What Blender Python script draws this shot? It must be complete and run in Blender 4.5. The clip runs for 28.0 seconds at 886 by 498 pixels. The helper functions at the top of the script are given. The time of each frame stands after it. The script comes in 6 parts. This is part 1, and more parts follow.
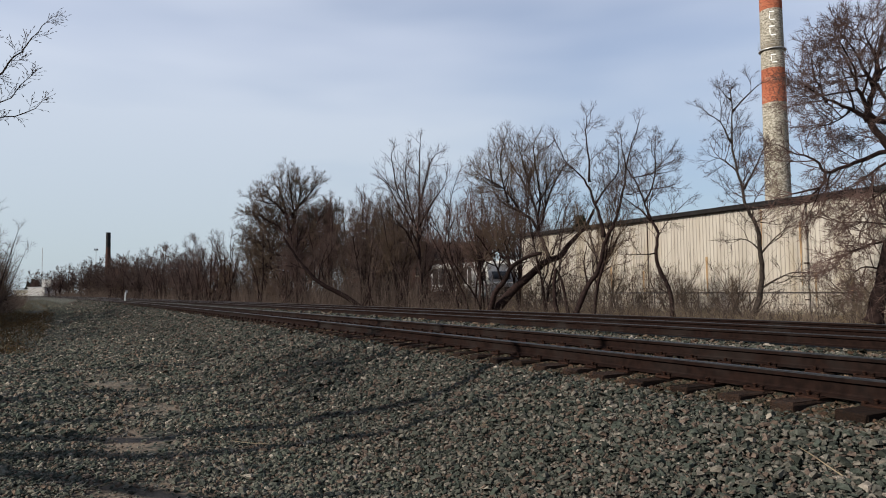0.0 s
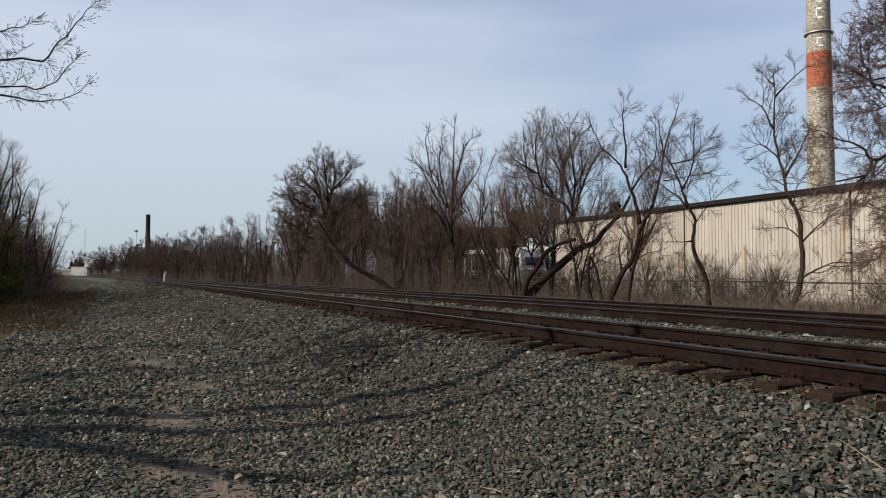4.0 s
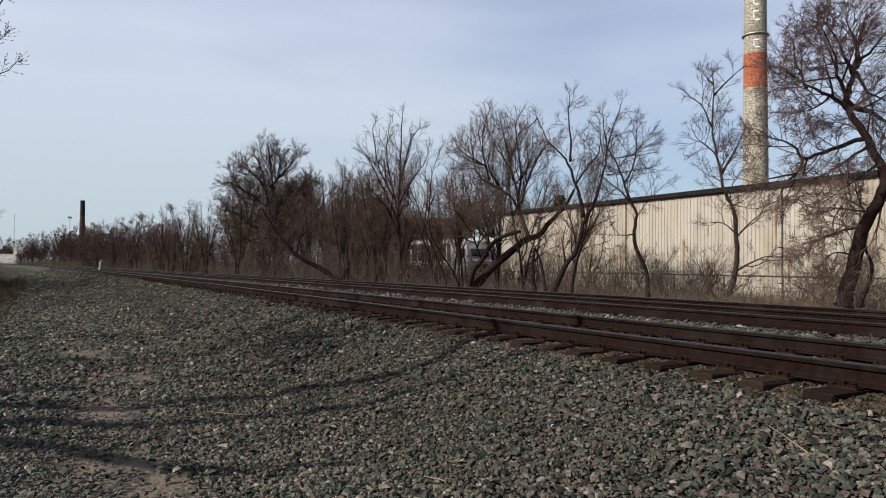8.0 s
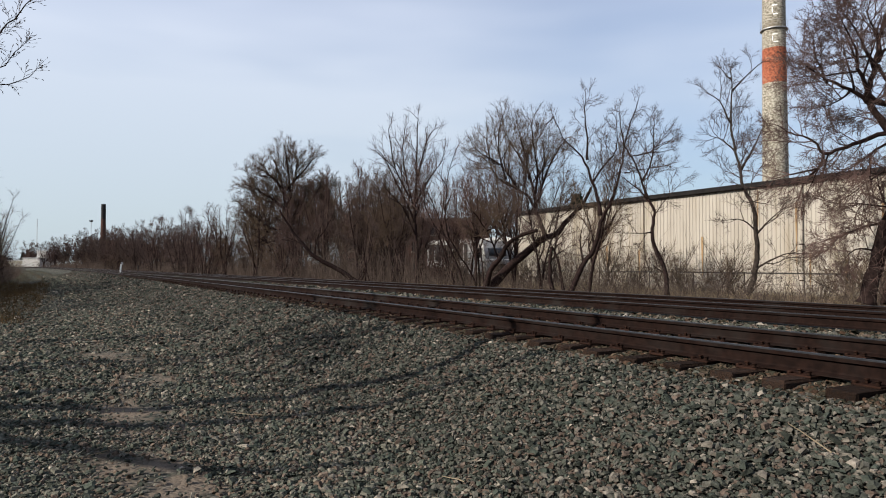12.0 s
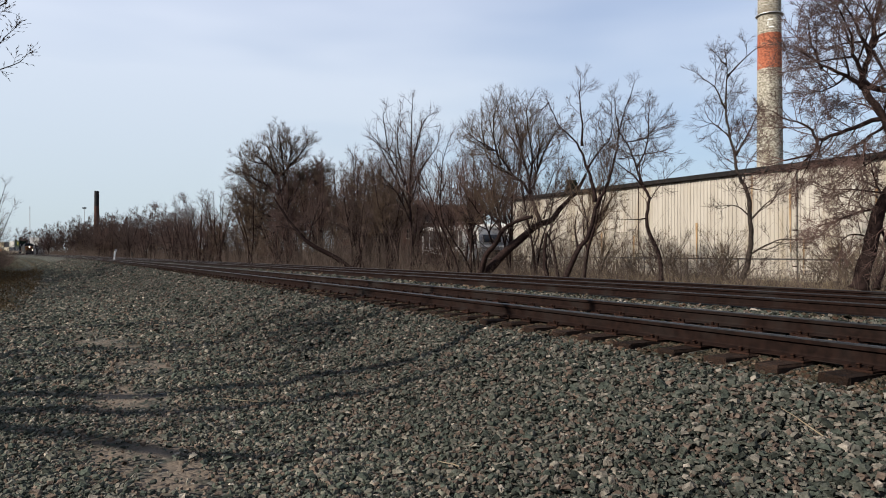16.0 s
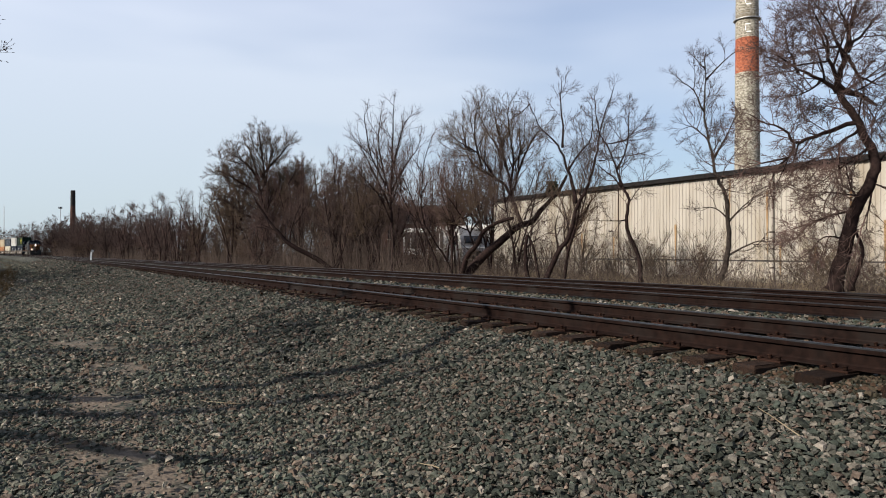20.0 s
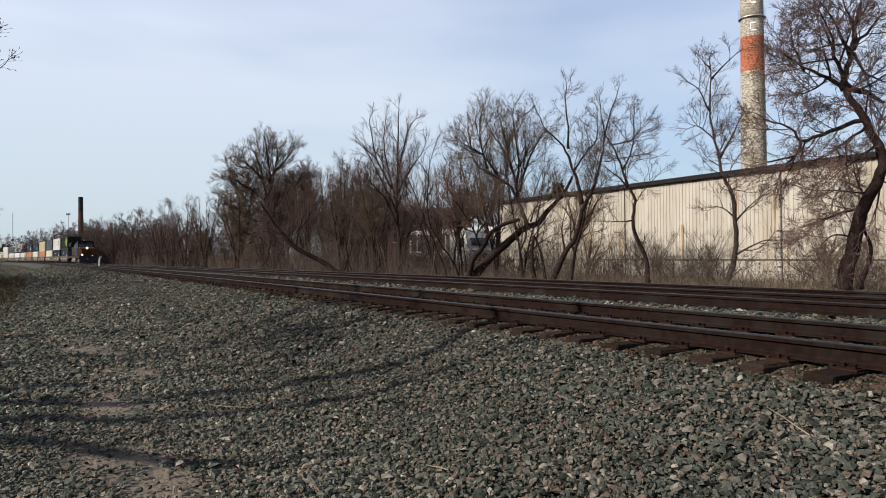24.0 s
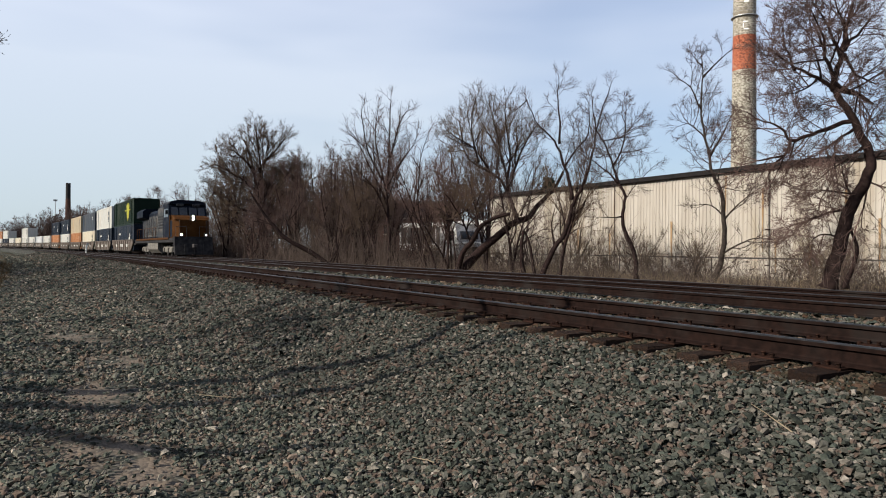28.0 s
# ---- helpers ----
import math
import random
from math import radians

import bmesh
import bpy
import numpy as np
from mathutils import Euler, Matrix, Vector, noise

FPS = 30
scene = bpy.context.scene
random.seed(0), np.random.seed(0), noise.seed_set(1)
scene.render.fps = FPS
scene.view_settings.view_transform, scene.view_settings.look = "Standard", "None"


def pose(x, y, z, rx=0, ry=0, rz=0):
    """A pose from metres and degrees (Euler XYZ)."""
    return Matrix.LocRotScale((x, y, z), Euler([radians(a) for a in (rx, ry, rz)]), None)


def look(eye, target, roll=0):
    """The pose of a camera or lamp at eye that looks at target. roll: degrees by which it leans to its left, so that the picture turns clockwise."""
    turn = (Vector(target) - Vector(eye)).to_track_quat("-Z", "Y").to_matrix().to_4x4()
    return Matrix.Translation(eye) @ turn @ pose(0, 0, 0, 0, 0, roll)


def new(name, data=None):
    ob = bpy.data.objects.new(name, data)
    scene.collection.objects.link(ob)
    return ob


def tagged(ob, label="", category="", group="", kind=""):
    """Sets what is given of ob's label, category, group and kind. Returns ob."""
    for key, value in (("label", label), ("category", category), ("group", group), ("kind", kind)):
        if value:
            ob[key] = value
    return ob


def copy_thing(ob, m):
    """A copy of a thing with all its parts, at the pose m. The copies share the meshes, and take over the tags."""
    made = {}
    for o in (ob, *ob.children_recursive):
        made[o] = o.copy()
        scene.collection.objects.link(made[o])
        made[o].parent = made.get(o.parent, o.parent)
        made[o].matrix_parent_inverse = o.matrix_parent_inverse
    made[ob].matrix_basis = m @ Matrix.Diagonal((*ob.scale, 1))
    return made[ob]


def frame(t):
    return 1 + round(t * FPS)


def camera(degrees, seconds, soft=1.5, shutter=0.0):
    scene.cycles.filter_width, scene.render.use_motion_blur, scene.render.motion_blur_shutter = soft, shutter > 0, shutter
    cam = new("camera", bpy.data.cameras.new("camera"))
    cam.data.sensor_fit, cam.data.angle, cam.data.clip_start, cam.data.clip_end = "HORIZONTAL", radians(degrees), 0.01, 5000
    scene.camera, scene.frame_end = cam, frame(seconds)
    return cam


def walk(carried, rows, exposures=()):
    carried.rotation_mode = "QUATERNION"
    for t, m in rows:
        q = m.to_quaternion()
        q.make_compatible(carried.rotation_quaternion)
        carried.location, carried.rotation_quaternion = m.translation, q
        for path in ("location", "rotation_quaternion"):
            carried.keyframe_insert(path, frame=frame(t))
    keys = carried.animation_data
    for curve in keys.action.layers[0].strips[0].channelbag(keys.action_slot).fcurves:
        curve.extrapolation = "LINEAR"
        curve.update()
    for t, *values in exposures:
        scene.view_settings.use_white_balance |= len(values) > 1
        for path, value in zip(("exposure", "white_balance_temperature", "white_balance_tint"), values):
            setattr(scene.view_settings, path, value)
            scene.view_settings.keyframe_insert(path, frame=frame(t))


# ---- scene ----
cam = camera(65.03, 28.0, soft=1.0)
# Hand-held, nearly on one spot: seconds, place, pitch, roll, yaw.
PATH = (
    (0.0, 0.010, 0.000, 1.610, 3.35, 0.73, -27.26),
    (0.5, -0.001, 0.000, 1.608, 2.79, 0.53, -26.90),
    (1.0, -0.006, -0.005, 1.607, 3.11, 0.29, -26.40),
    (1.5, -0.007, -0.003, 1.609, 3.42, 0.09, -25.19),
    (2.0, -0.008, -0.009, 1.603, 2.80, 0.25, -25.31),
    (2.5, -0.006, -0.005, 1.607, 2.50, 0.18, -25.27),
    (4.5, -0.011, -0.007, 1.601, 2.11, -0.11, -24.48),
    (5.0, -0.014, -0.006, 1.603, 2.11, -0.21, -24.81),
    (5.5, -0.000, -0.009, 1.599, 2.07, -0.59, -26.99),
    (6.0, -0.008, -0.005, 1.600, 1.57, -0.10, -27.76),
    (6.5, -0.011, 0.001, 1.599, 1.50, -0.28, -27.24),
    (7.0, 0.000, -0.006, 1.598, 1.39, -0.50, -27.59),
    (7.5, 0.004, 0.002, 1.599, 1.27, -0.41, -28.65),
    (8.0, -0.002, 0.002, 1.596, 1.42, -0.54, -29.02),
    (8.5, 0.005, 0.003, 1.602, 1.55, -0.20, -28.80),
    (9.0, 0.005, -0.000, 1.609, 1.77, -0.04, -28.24),
    (9.5, -0.003, 0.001, 1.600, 1.51, -0.31, -28.58),
    (10.0, 0.002, 0.005, 1.603, 1.44, -0.08, -28.56),
    (10.5, -0.002, 0.002, 1.596, 1.64, 0.00, -28.25),
    (11.0, -0.001, -0.000, 1.600, 1.57, 0.03, -27.73),
    (11.5, 0.001, 0.002, 1.596, 1.68, -0.04, -27.60),
    (12.0, 0.003, 0.001, 1.597, 1.40, -0.06, -27.61),
    (12.5, 0.008, 0.006, 1.593, 1.50, -0.10, -27.67),
    (14.5, 0.015, 0.012, 1.592, 0.90, 0.03, -28.02),
    (15.0, 0.015, 0.013, 1.595, 0.58, -0.17, -27.98),
    (15.5, 0.016, 0.010, 1.596, 0.48, 0.09, -27.82),
    (16.0, 0.006, 0.005, 1.594, 0.29, 0.05, -28.03),
    (16.5, 0.010, 0.009, 1.597, 0.68, -0.23, -27.96),
    (17.0, 0.004, 0.007, 1.589, 0.61, 0.04, -27.66),
    (17.5, 0.009, 0.008, 1.590, 0.47, -0.29, -28.10),
    (18.0, 0.021, 0.017, 1.587, 1.25, -0.12, -29.42),
    (18.5, 0.023, 0.019, 1.588, 0.54, -0.17, -30.24),
    (19.0, 0.023, 0.019, 1.588, 0.41, -0.27, -30.51),
    (19.5, 0.021, 0.020, 1.592, 0.25, -0.11, -30.21),
    (20.0, 0.019, 0.017, 1.592, 0.38, -0.06, -29.58),
    (20.5, 0.000, 0.016, 1.589, 0.32, 0.30, -29.52),
    (21.0, 0.019, 0.018, 1.587, 0.18, 0.56, -29.70),
    (21.5, 0.021, 0.017, 1.595, 0.12, 0.93, -29.63),
    (23.5, -0.003, 0.010, 1.587, 0.66, 0.03, -29.21),
    (24.0, 0.010, 0.007, 1.592, 0.58, 0.53, -29.05),
    (24.5, -0.002, 0.005, 1.585, -0.14, 0.60, -29.60),
    (25.0, 0.011, 0.005, 1.584, -0.12, 0.14, -29.08),
    (25.5, 0.013, 0.007, 1.596, -0.24, -0.23, -28.84),
    (26.0, 0.021, 0.010, 1.593, 0.28, -0.10, -29.30),
    (26.5, 0.010, 0.014, 1.585, -0.07, -0.04, -29.83),
    (27.0, 0.011, 0.008, 1.592, 0.54, -0.52, -29.75),
    (27.5, 0.017, 0.014, 1.589, 0.25, -0.37, -29.89),
    (28.0, 0.014, 0.010, 1.591, -0.00, -0.44, -29.90),
)
walk(cam, [(t, pose(x, y, z, 90 + pitch, roll, yaw)) for t, x, y, z, pitch, roll, yaw in PATH],
     exposures=((0.0, 0.66), (5.0, 0.65), (11.0, 0.80), (17.0, 0.86), (25.0, 0.89), (28.0, 0.88)))

# ---- light ----
SUN_EL, SUN_TO = 32.0, (1.0, -0.07)          # elevation; the way its light travels over the ground
world = bpy.data.worlds.new("sky")
scene.world = world
world.use_nodes = True
wn, wl = world.node_tree.nodes, world.node_tree.links
wn.clear()
w_out, w_bg = wn.new("ShaderNodeOutputWorld"), wn.new("ShaderNodeBackground")
w_sky, w_co = wn.new("ShaderNodeTexSky"), wn.new("ShaderNodeTexCoord")
w_sky.sky_type, w_sky.sun_disc = "NISHITA", False
w_sky.sun_elevation, w_sky.sun_rotation = radians(SUN_EL), radians(-86)
w_sky.air_density, w_sky.dust_density, w_sky.ozone_density = 1.0, 1.6, 1.5
# thin high cloud, stretched along the horizon
w_map, w_noise, w_ramp = wn.new("ShaderNodeMapping"), wn.new("ShaderNodeTexNoise"), wn.new("ShaderNodeValToRGB")
w_map.inputs["Scale"].default_value = (0.9, 0.9, 4.2)
w_map.inputs["Location"].default_value = (0.35, 0.1, 0.2)
w_noise.inputs["Scale"].default_value, w_noise.inputs["Detail"].default_value = 1.5, 3.5
w_noise.inputs["Roughness"].default_value = 0.45
w_ramp.color_ramp.elements[0].position, w_ramp.color_ramp.elements[1].position = 0.24, 0.54
w_ramp.color_ramp.elements[0].color = (0.40, 0.40, 0.40, 1)
w_ramp.color_ramp.elements[1].color = (0.88, 0.88, 0.88, 1)
w_gain, w_mix = wn.new("ShaderNodeMix"), wn.new("ShaderNodeMix")
w_gain.data_type = w_mix.data_type = "RGBA"
w_gain.blend_type = "MULTIPLY"
w_gain.inputs["Factor"].default_value = 1.0
w_gain.inputs["B"].default_value = (0.128, 0.155, 0.188, 1)
w_veil, w_up = wn.new("ShaderNodeValToRGB"), wn.new("ShaderNodeSeparateXYZ")     # the veil is a little dimmer near the horizon
w_veil.color_ramp.elements[0].position, w_veil.color_ramp.elements[0].color = 0.02, (0.79, 0.92, 1.00, 1)
w_veil.color_ramp.elements[1].position, w_veil.color_ramp.elements[1].color = 0.34, (1.04, 1.13, 1.32, 1)
wl.new(w_co.outputs["Generated"], w_up.inputs["Vector"])
wl.new(w_up.outputs["Z"], w_veil.inputs["Fac"])
wl.new(w_veil.outputs["Color"], w_mix.inputs["B"])
wl.new(w_co.outputs["Generated"], w_map.inputs["Vector"])
wl.new(w_map.outputs["Vector"], w_noise.inputs["Vector"])
# clearer and bluer away from the sun
w_side, w_less, w_take = wn.new("ShaderNodeSeparateXYZ"), wn.new("ShaderNodeMath"), wn.new("ShaderNodeMath")
w_less.operation, w_take.operation = "MULTIPLY", "SUBTRACT"
w_less.inputs[1].default_value = 0.10
wl.new(w_co.outputs["Generated"], w_side.inputs["Vector"])
wl.new(w_side.outputs["X"], w_less.inputs[0])
wl.new(w_noise.outputs["Fac"], w_take.inputs[0])
wl.new(w_less.outputs["Value"], w_take.inputs[1])
wl.new(w_take.outputs["Value"], w_ramp.inputs["Fac"])
wl.new(w_sky.outputs["Color"], w_gain.inputs["A"])
wl.new(w_gain.outputs["Result"], w_mix.inputs["A"])
w_high, w_thin = wn.new("ShaderNodeMapRange"), wn.new("ShaderNodeMath")       # the veil thins towards the zenith
w_high.inputs["From Min"].default_value, w_high.inputs["From Max"].default_value = 0.46, 0.80
w_high.inputs["To Min"].default_value, w_high.inputs["To Max"].default_value = 1.0, 0.30
w_thin.operation = "MULTIPLY"
wl.new(w_side.outputs["Z"], w_high.inputs["Value"])
wl.new(w_ramp.outputs["Color"], w_thin.inputs[0])
wl.new(w_high.outputs["Result"], w_thin.inputs[1])
wl.new(w_thin.outputs["Value"], w_mix.inputs["Factor"])
wl.new(w_mix.outputs["Result"], w_bg.inputs["Color"])
w_bg.inputs["Strength"].default_value = 0.43
wl.new(w_bg.outputs["Background"], w_out.inputs["Surface"])

sun_data = bpy.data.lights.new("sun", "SUN")
sun_data.energy, sun_data.angle, sun_data.color = 4.8, radians(0.5), (1.0, 0.93, 0.82)
sun = new("sun", sun_data)
sun.matrix_world = look((-40, 0, 60), (-40 + SUN_TO[0], SUN_TO[1], 60 - math.tan(radians(SUN_EL)) * math.hypot(*SUN_TO)))


# ---- materials ----
def material(name, low, high, rough=0.8, metal=0.0, scale=8.0, detail=4.0, bump=0.0, bump_scale=60.0, spread=(0.35, 0.65),
             stain=None, stain_scale=1.2, stain_at=(0.5, 0.7), per_piece=0.0, per_island=False, coords="Object", stretch=None):
    """Two colours mixed by fine noise, a stain colour by coarse noise, and a fine relief."""
    m = bpy.data.materials.new(name)
    m.use_nodes = True
    n, l = m.node_tree.nodes, m.node_tree.links
    b = n["Principled BSDF"]
    b.inputs["Roughness"].default_value, b.inputs["Metallic"].default_value = rough, metal
    if rough > 0.5:
        b.inputs["Specular IOR Level"].default_value = 0.04
    co = n.new("ShaderNodeTexCoord")
    vec = co.outputs[coords]
    if stretch:
        mp = n.new("ShaderNodeMapping")
        mp.inputs["Scale"].default_value = stretch
        l.new(vec, mp.inputs["Vector"])
        vec = mp.outputs["Vector"]
    tex = n.new("ShaderNodeTexNoise")
    tex.inputs["Scale"].default_value, tex.inputs["Detail"].default_value = scale, detail
    l.new(vec, tex.inputs["Vector"])
    ramp = n.new("ShaderNodeValToRGB")
    ramp.color_ramp.elements[0].position, ramp.color_ramp.elements[1].position = spread
    ramp.color_ramp.elements[0].color, ramp.color_ramp.elements[1].color = (*low, 1), (*high, 1)
    l.new(tex.outputs["Fac"], ramp.inputs["Fac"])
    colour = ramp.outputs["Color"]
    if stain:
        big = n.new("ShaderNodeTexNoise")
        big.inputs["Scale"].default_value, big.inputs["Detail"].default_value = stain_scale, 6.0
        l.new(vec, big.inputs["Vector"])
        mask = n.new("ShaderNodeMapRange")
        mask.inputs["From Min"].default_value, mask.inputs["From Max"].default_value = stain_at
        l.new(big.outputs["Fac"], mask.inputs["Value"])
        mix = n.new("ShaderNodeMix")
        mix.data_type = "RGBA"
        mix.inputs["B"].default_value = (*stain, 1)
        l.new(mask.outputs["Result"], mix.inputs["Factor"])
        l.new(colour, mix.inputs["A"])
        colour = mix.outputs["Result"]
    if per_piece or per_island:
        src = n.new("ShaderNodeNewGeometry").outputs["Random Per Island"] if per_island else n.new("ShaderNodeObjectInfo").outputs["Random"]
        rng = n.new("ShaderNodeMapRange")
        rng.inputs["To Min"].default_value, rng.inputs["To Max"].default_value = 1 - per_piece, 1 + per_piece
        l.new(src, rng.inputs["Value"])
        mul = n.new("ShaderNodeMix")
        mul.data_type, mul.blend_type = "RGBA", "MULTIPLY"
        mul.inputs["Factor"].default_value = 1.0
        l.new(colour, mul.inputs["A"])
        l.new(rng.outputs["Result"], mul.inputs["B"])
        colour = mul.outputs["Result"]
    l.new(colour, b.inputs["Base Color"])
    if bump:
        bt, bn = n.new("ShaderNodeTexNoise"), n.new("ShaderNodeBump")
        bt.inputs["Scale"].default_value, bt.inputs["Detail"].default_value = bump_scale, 3.0
        bn.inputs["Strength"].default_value, bn.inputs["Distance"].default_value = bump, 0.02
        l.new(vec, bt.inputs["Vector"])
        l.new(bt.outputs["Fac"], bn.inputs["Height"])
        l.new(bn.outputs["Normal"], b.inputs["Normal"])
    return m


def glow(name, colour, strength):
    m = bpy.data.materials.new(name)
    m.use_nodes = True
    b = m.node_tree.nodes["Principled BSDF"]
    b.inputs["Base Color"].default_value = (*colour, 1)
    b.inputs["Emission Color"].default_value, b.inputs["Emission Strength"].default_value = (*colour, 1), strength
    return m


def stone_material(name, gain=(1.0, 1.0, 1.0)):
    """Crushed stone: each stone its own grey, green-grey, pink or pale tone."""
    m = material(name, (0.5, 0.5, 0.5), (1.0, 1.0, 1.0), 0.9, 0, 30.0, 4.0, 0.4, 90.0)
    n, l = m.node_tree.nodes, m.node_tree.links
    geo, tones = n.new("ShaderNodeNewGeometry"), n.new("ShaderNodeValToRGB")
    tones.color_ramp.interpolation = "CONSTANT"
    rows = ((0.0, (0.026, 0.030, 0.026)), (0.16, (0.060, 0.066, 0.057)), (0.36, (0.090, 0.090, 0.079)), (0.56, (0.050, 0.060, 0.052)),
            (0.70, (0.106, 0.084, 0.071)), (0.80, (0.084, 0.065, 0.054)), (0.88, (0.140, 0.130, 0.114)), (0.98, (0.23, 0.21, 0.185)))
    rows = [(at, tuple(a * g for a, g in zip(c, gain))) for at, c in rows]
    tones.color_ramp.elements[0].color = (*rows[0][1], 1)
    tones.color_ramp.elements[1].position, tones.color_ramp.elements[1].color = rows[1][0], (*rows[1][1], 1)
    for at, c in rows[2:]:
        tones.color_ramp.elements.new(at).color = (*c, 1)
    l.new(geo.outputs["Random Per Island"], tones.inputs["Fac"])
    mul = n.new("ShaderNodeMix")
    mul.data_type, mul.blend_type = "RGBA", "MULTIPLY"
    mul.inputs["Factor"].default_value = 1.0
    b = n["Principled BSDF"]
    l.new(b.inputs["Base Color"].links[0].from_socket, mul.inputs["A"])
    l.new(tones.outputs["Color"], mul.inputs["B"])
    l.new(mul.outputs["Result"], b.inputs["Base Color"])
    return m


STONE = stone_material("crushed_stone", (0.96, 0.915, 0.875))
STONE_DUSTY = stone_material("dusty_trodden_stone", (1.35, 1.29, 1.19))
STONE_RUSTY = stone_material("rust_dusted_stone", (0.60, 0.47, 0.38))
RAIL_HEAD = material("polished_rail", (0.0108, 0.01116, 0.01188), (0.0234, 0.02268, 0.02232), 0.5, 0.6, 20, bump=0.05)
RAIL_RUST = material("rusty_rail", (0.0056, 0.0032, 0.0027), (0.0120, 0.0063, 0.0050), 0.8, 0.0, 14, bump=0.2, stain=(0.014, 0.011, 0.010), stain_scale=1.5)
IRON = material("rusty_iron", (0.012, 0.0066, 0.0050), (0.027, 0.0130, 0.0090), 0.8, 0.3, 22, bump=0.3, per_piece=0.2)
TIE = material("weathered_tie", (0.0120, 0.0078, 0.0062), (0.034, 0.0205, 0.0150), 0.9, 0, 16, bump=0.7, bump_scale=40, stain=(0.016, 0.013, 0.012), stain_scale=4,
               per_piece=0.3, stretch=(1, 9, 9))
BARK = material("grey_brown_bark", (0.02142, 0.01683, 0.01428), (0.04712, 0.03774, 0.03162), 0.95, 0, 10, bump=0.7, bump_scale=26)
BARK_DARK = material("dark_bark", (0.01053, 0.006956, 0.006675), (0.02456, 0.01566, 0.0141), 0.95, 0, 10, bump=0.7, bump_scale=26)
TWIG = material("brown_twig", (0.040, 0.0280, 0.0250), (0.072, 0.0510, 0.0450), 0.9, 0, 1.2, per_piece=0.15)
TWIG_RED = material("reddish_twig", (0.048, 0.0305, 0.0265), (0.085, 0.0550, 0.0480), 0.9, 0, 1.2, per_piece=0.15)
TWIG_OLIVE = material("olive_twig", (0.047, 0.0330, 0.0235), (0.086, 0.060, 0.043), 0.9, 0, 1.2, per_piece=0.15)
SUCKER_TWIG = material("pale_brown_sucker", (0.070, 0.053, 0.038), (0.125, 0.096, 0.070), 0.9, 0, 1.2, per_piece=0.15)
BRUSH = material("dry_brush", (0.036, 0.0275, 0.0232), (0.086, 0.0650, 0.0545), 0.95, 0, 3.0, per_island=True, per_piece=0.4)
BRUSH_PALE = material("pale_dry_weeds", (0.1122, 0.0867, 0.05865), (0.1836, 0.1479, 0.102), 0.95, 0, 3.0, per_island=True, per_piece=0.35)
GRASS = material("dead_grass", (0.02815, 0.01852, 0.008775), (0.05887, 0.03844, 0.01843), 0.95, 0, 3.0, per_island=True, per_piece=0.4)
WALL = material("cream_ribbed_metal", (0.2547, 0.2281, 0.1945), (0.3165, 0.2889, 0.2513), 0.6, 0.0, 1.5, bump=0.04, stain=(0.20, 0.16, 0.11), stain_scale=0.9,
                stain_at=(0.52, 0.8), stretch=(1, 1, 0.12))
FASCIA = material("dark_roof_edge", (0.008, 0.0075, 0.0075), (0.016, 0.0145, 0.014), 0.6, 0, 4)
ROOFING = material("dark_roofing", (0.06, 0.06, 0.06), (0.10, 0.10, 0.10), 0.9, 0, 2)
RUST_STREAK = material("rust_streak", (0.16, 0.095, 0.048), (0.26, 0.18, 0.105), 0.8, 0, 6, stretch=(1, 1, 0.2))
CONCRETE = material("stained_concrete", (0.168, 0.152, 0.124), (0.248, 0.228, 0.192), 0.9, 0, 1.1, bump=0.3, bump_scale=8, stain=(0.145, 0.122, 0.095), stain_scale=0.5,
                    stain_at=(0.5, 0.75), stretch=(1, 1, 0.6))
WHITE_PAINT = material("worn_white_paint", (0.58, 0.58, 0.55), (0.78, 0.78, 0.75), 0.7, 0, 3, stain=(0.42, 0.40, 0.36), stain_scale=1.0, stain_at=(0.55, 0.8))
BRICK = material("dark_brick", (0.046, 0.025, 0.020), (0.072, 0.040, 0.033), 0.9, 0, 1.5, bump=0.3, bump_scale=10)
STEEL = material("galvanised_steel", (0.22, 0.22, 0.22), (0.34, 0.34, 0.34), 0.5, 0.6, 8)
DARK_STEEL = material("dark_steel", (0.035, 0.033, 0.033), (0.065, 0.060, 0.058), 0.6, 0.4, 8)
BLACK = material("black_frame", (0.012, 0.012, 0.013), (0.030, 0.028, 0.028), 0.6, 0.1, 3, bump=0.1)
GLASS = material("dark_glass", (0.006, 0.007, 0.009), (0.012, 0.013, 0.016), 0.15, 0, 1)
LAMP = glow("headlight_glow", (1.0, 0.86, 0.62), 30.0)
LAMP_LOW = glow("ditch_light_glow", (1.0, 0.80, 0.55), 16.0)


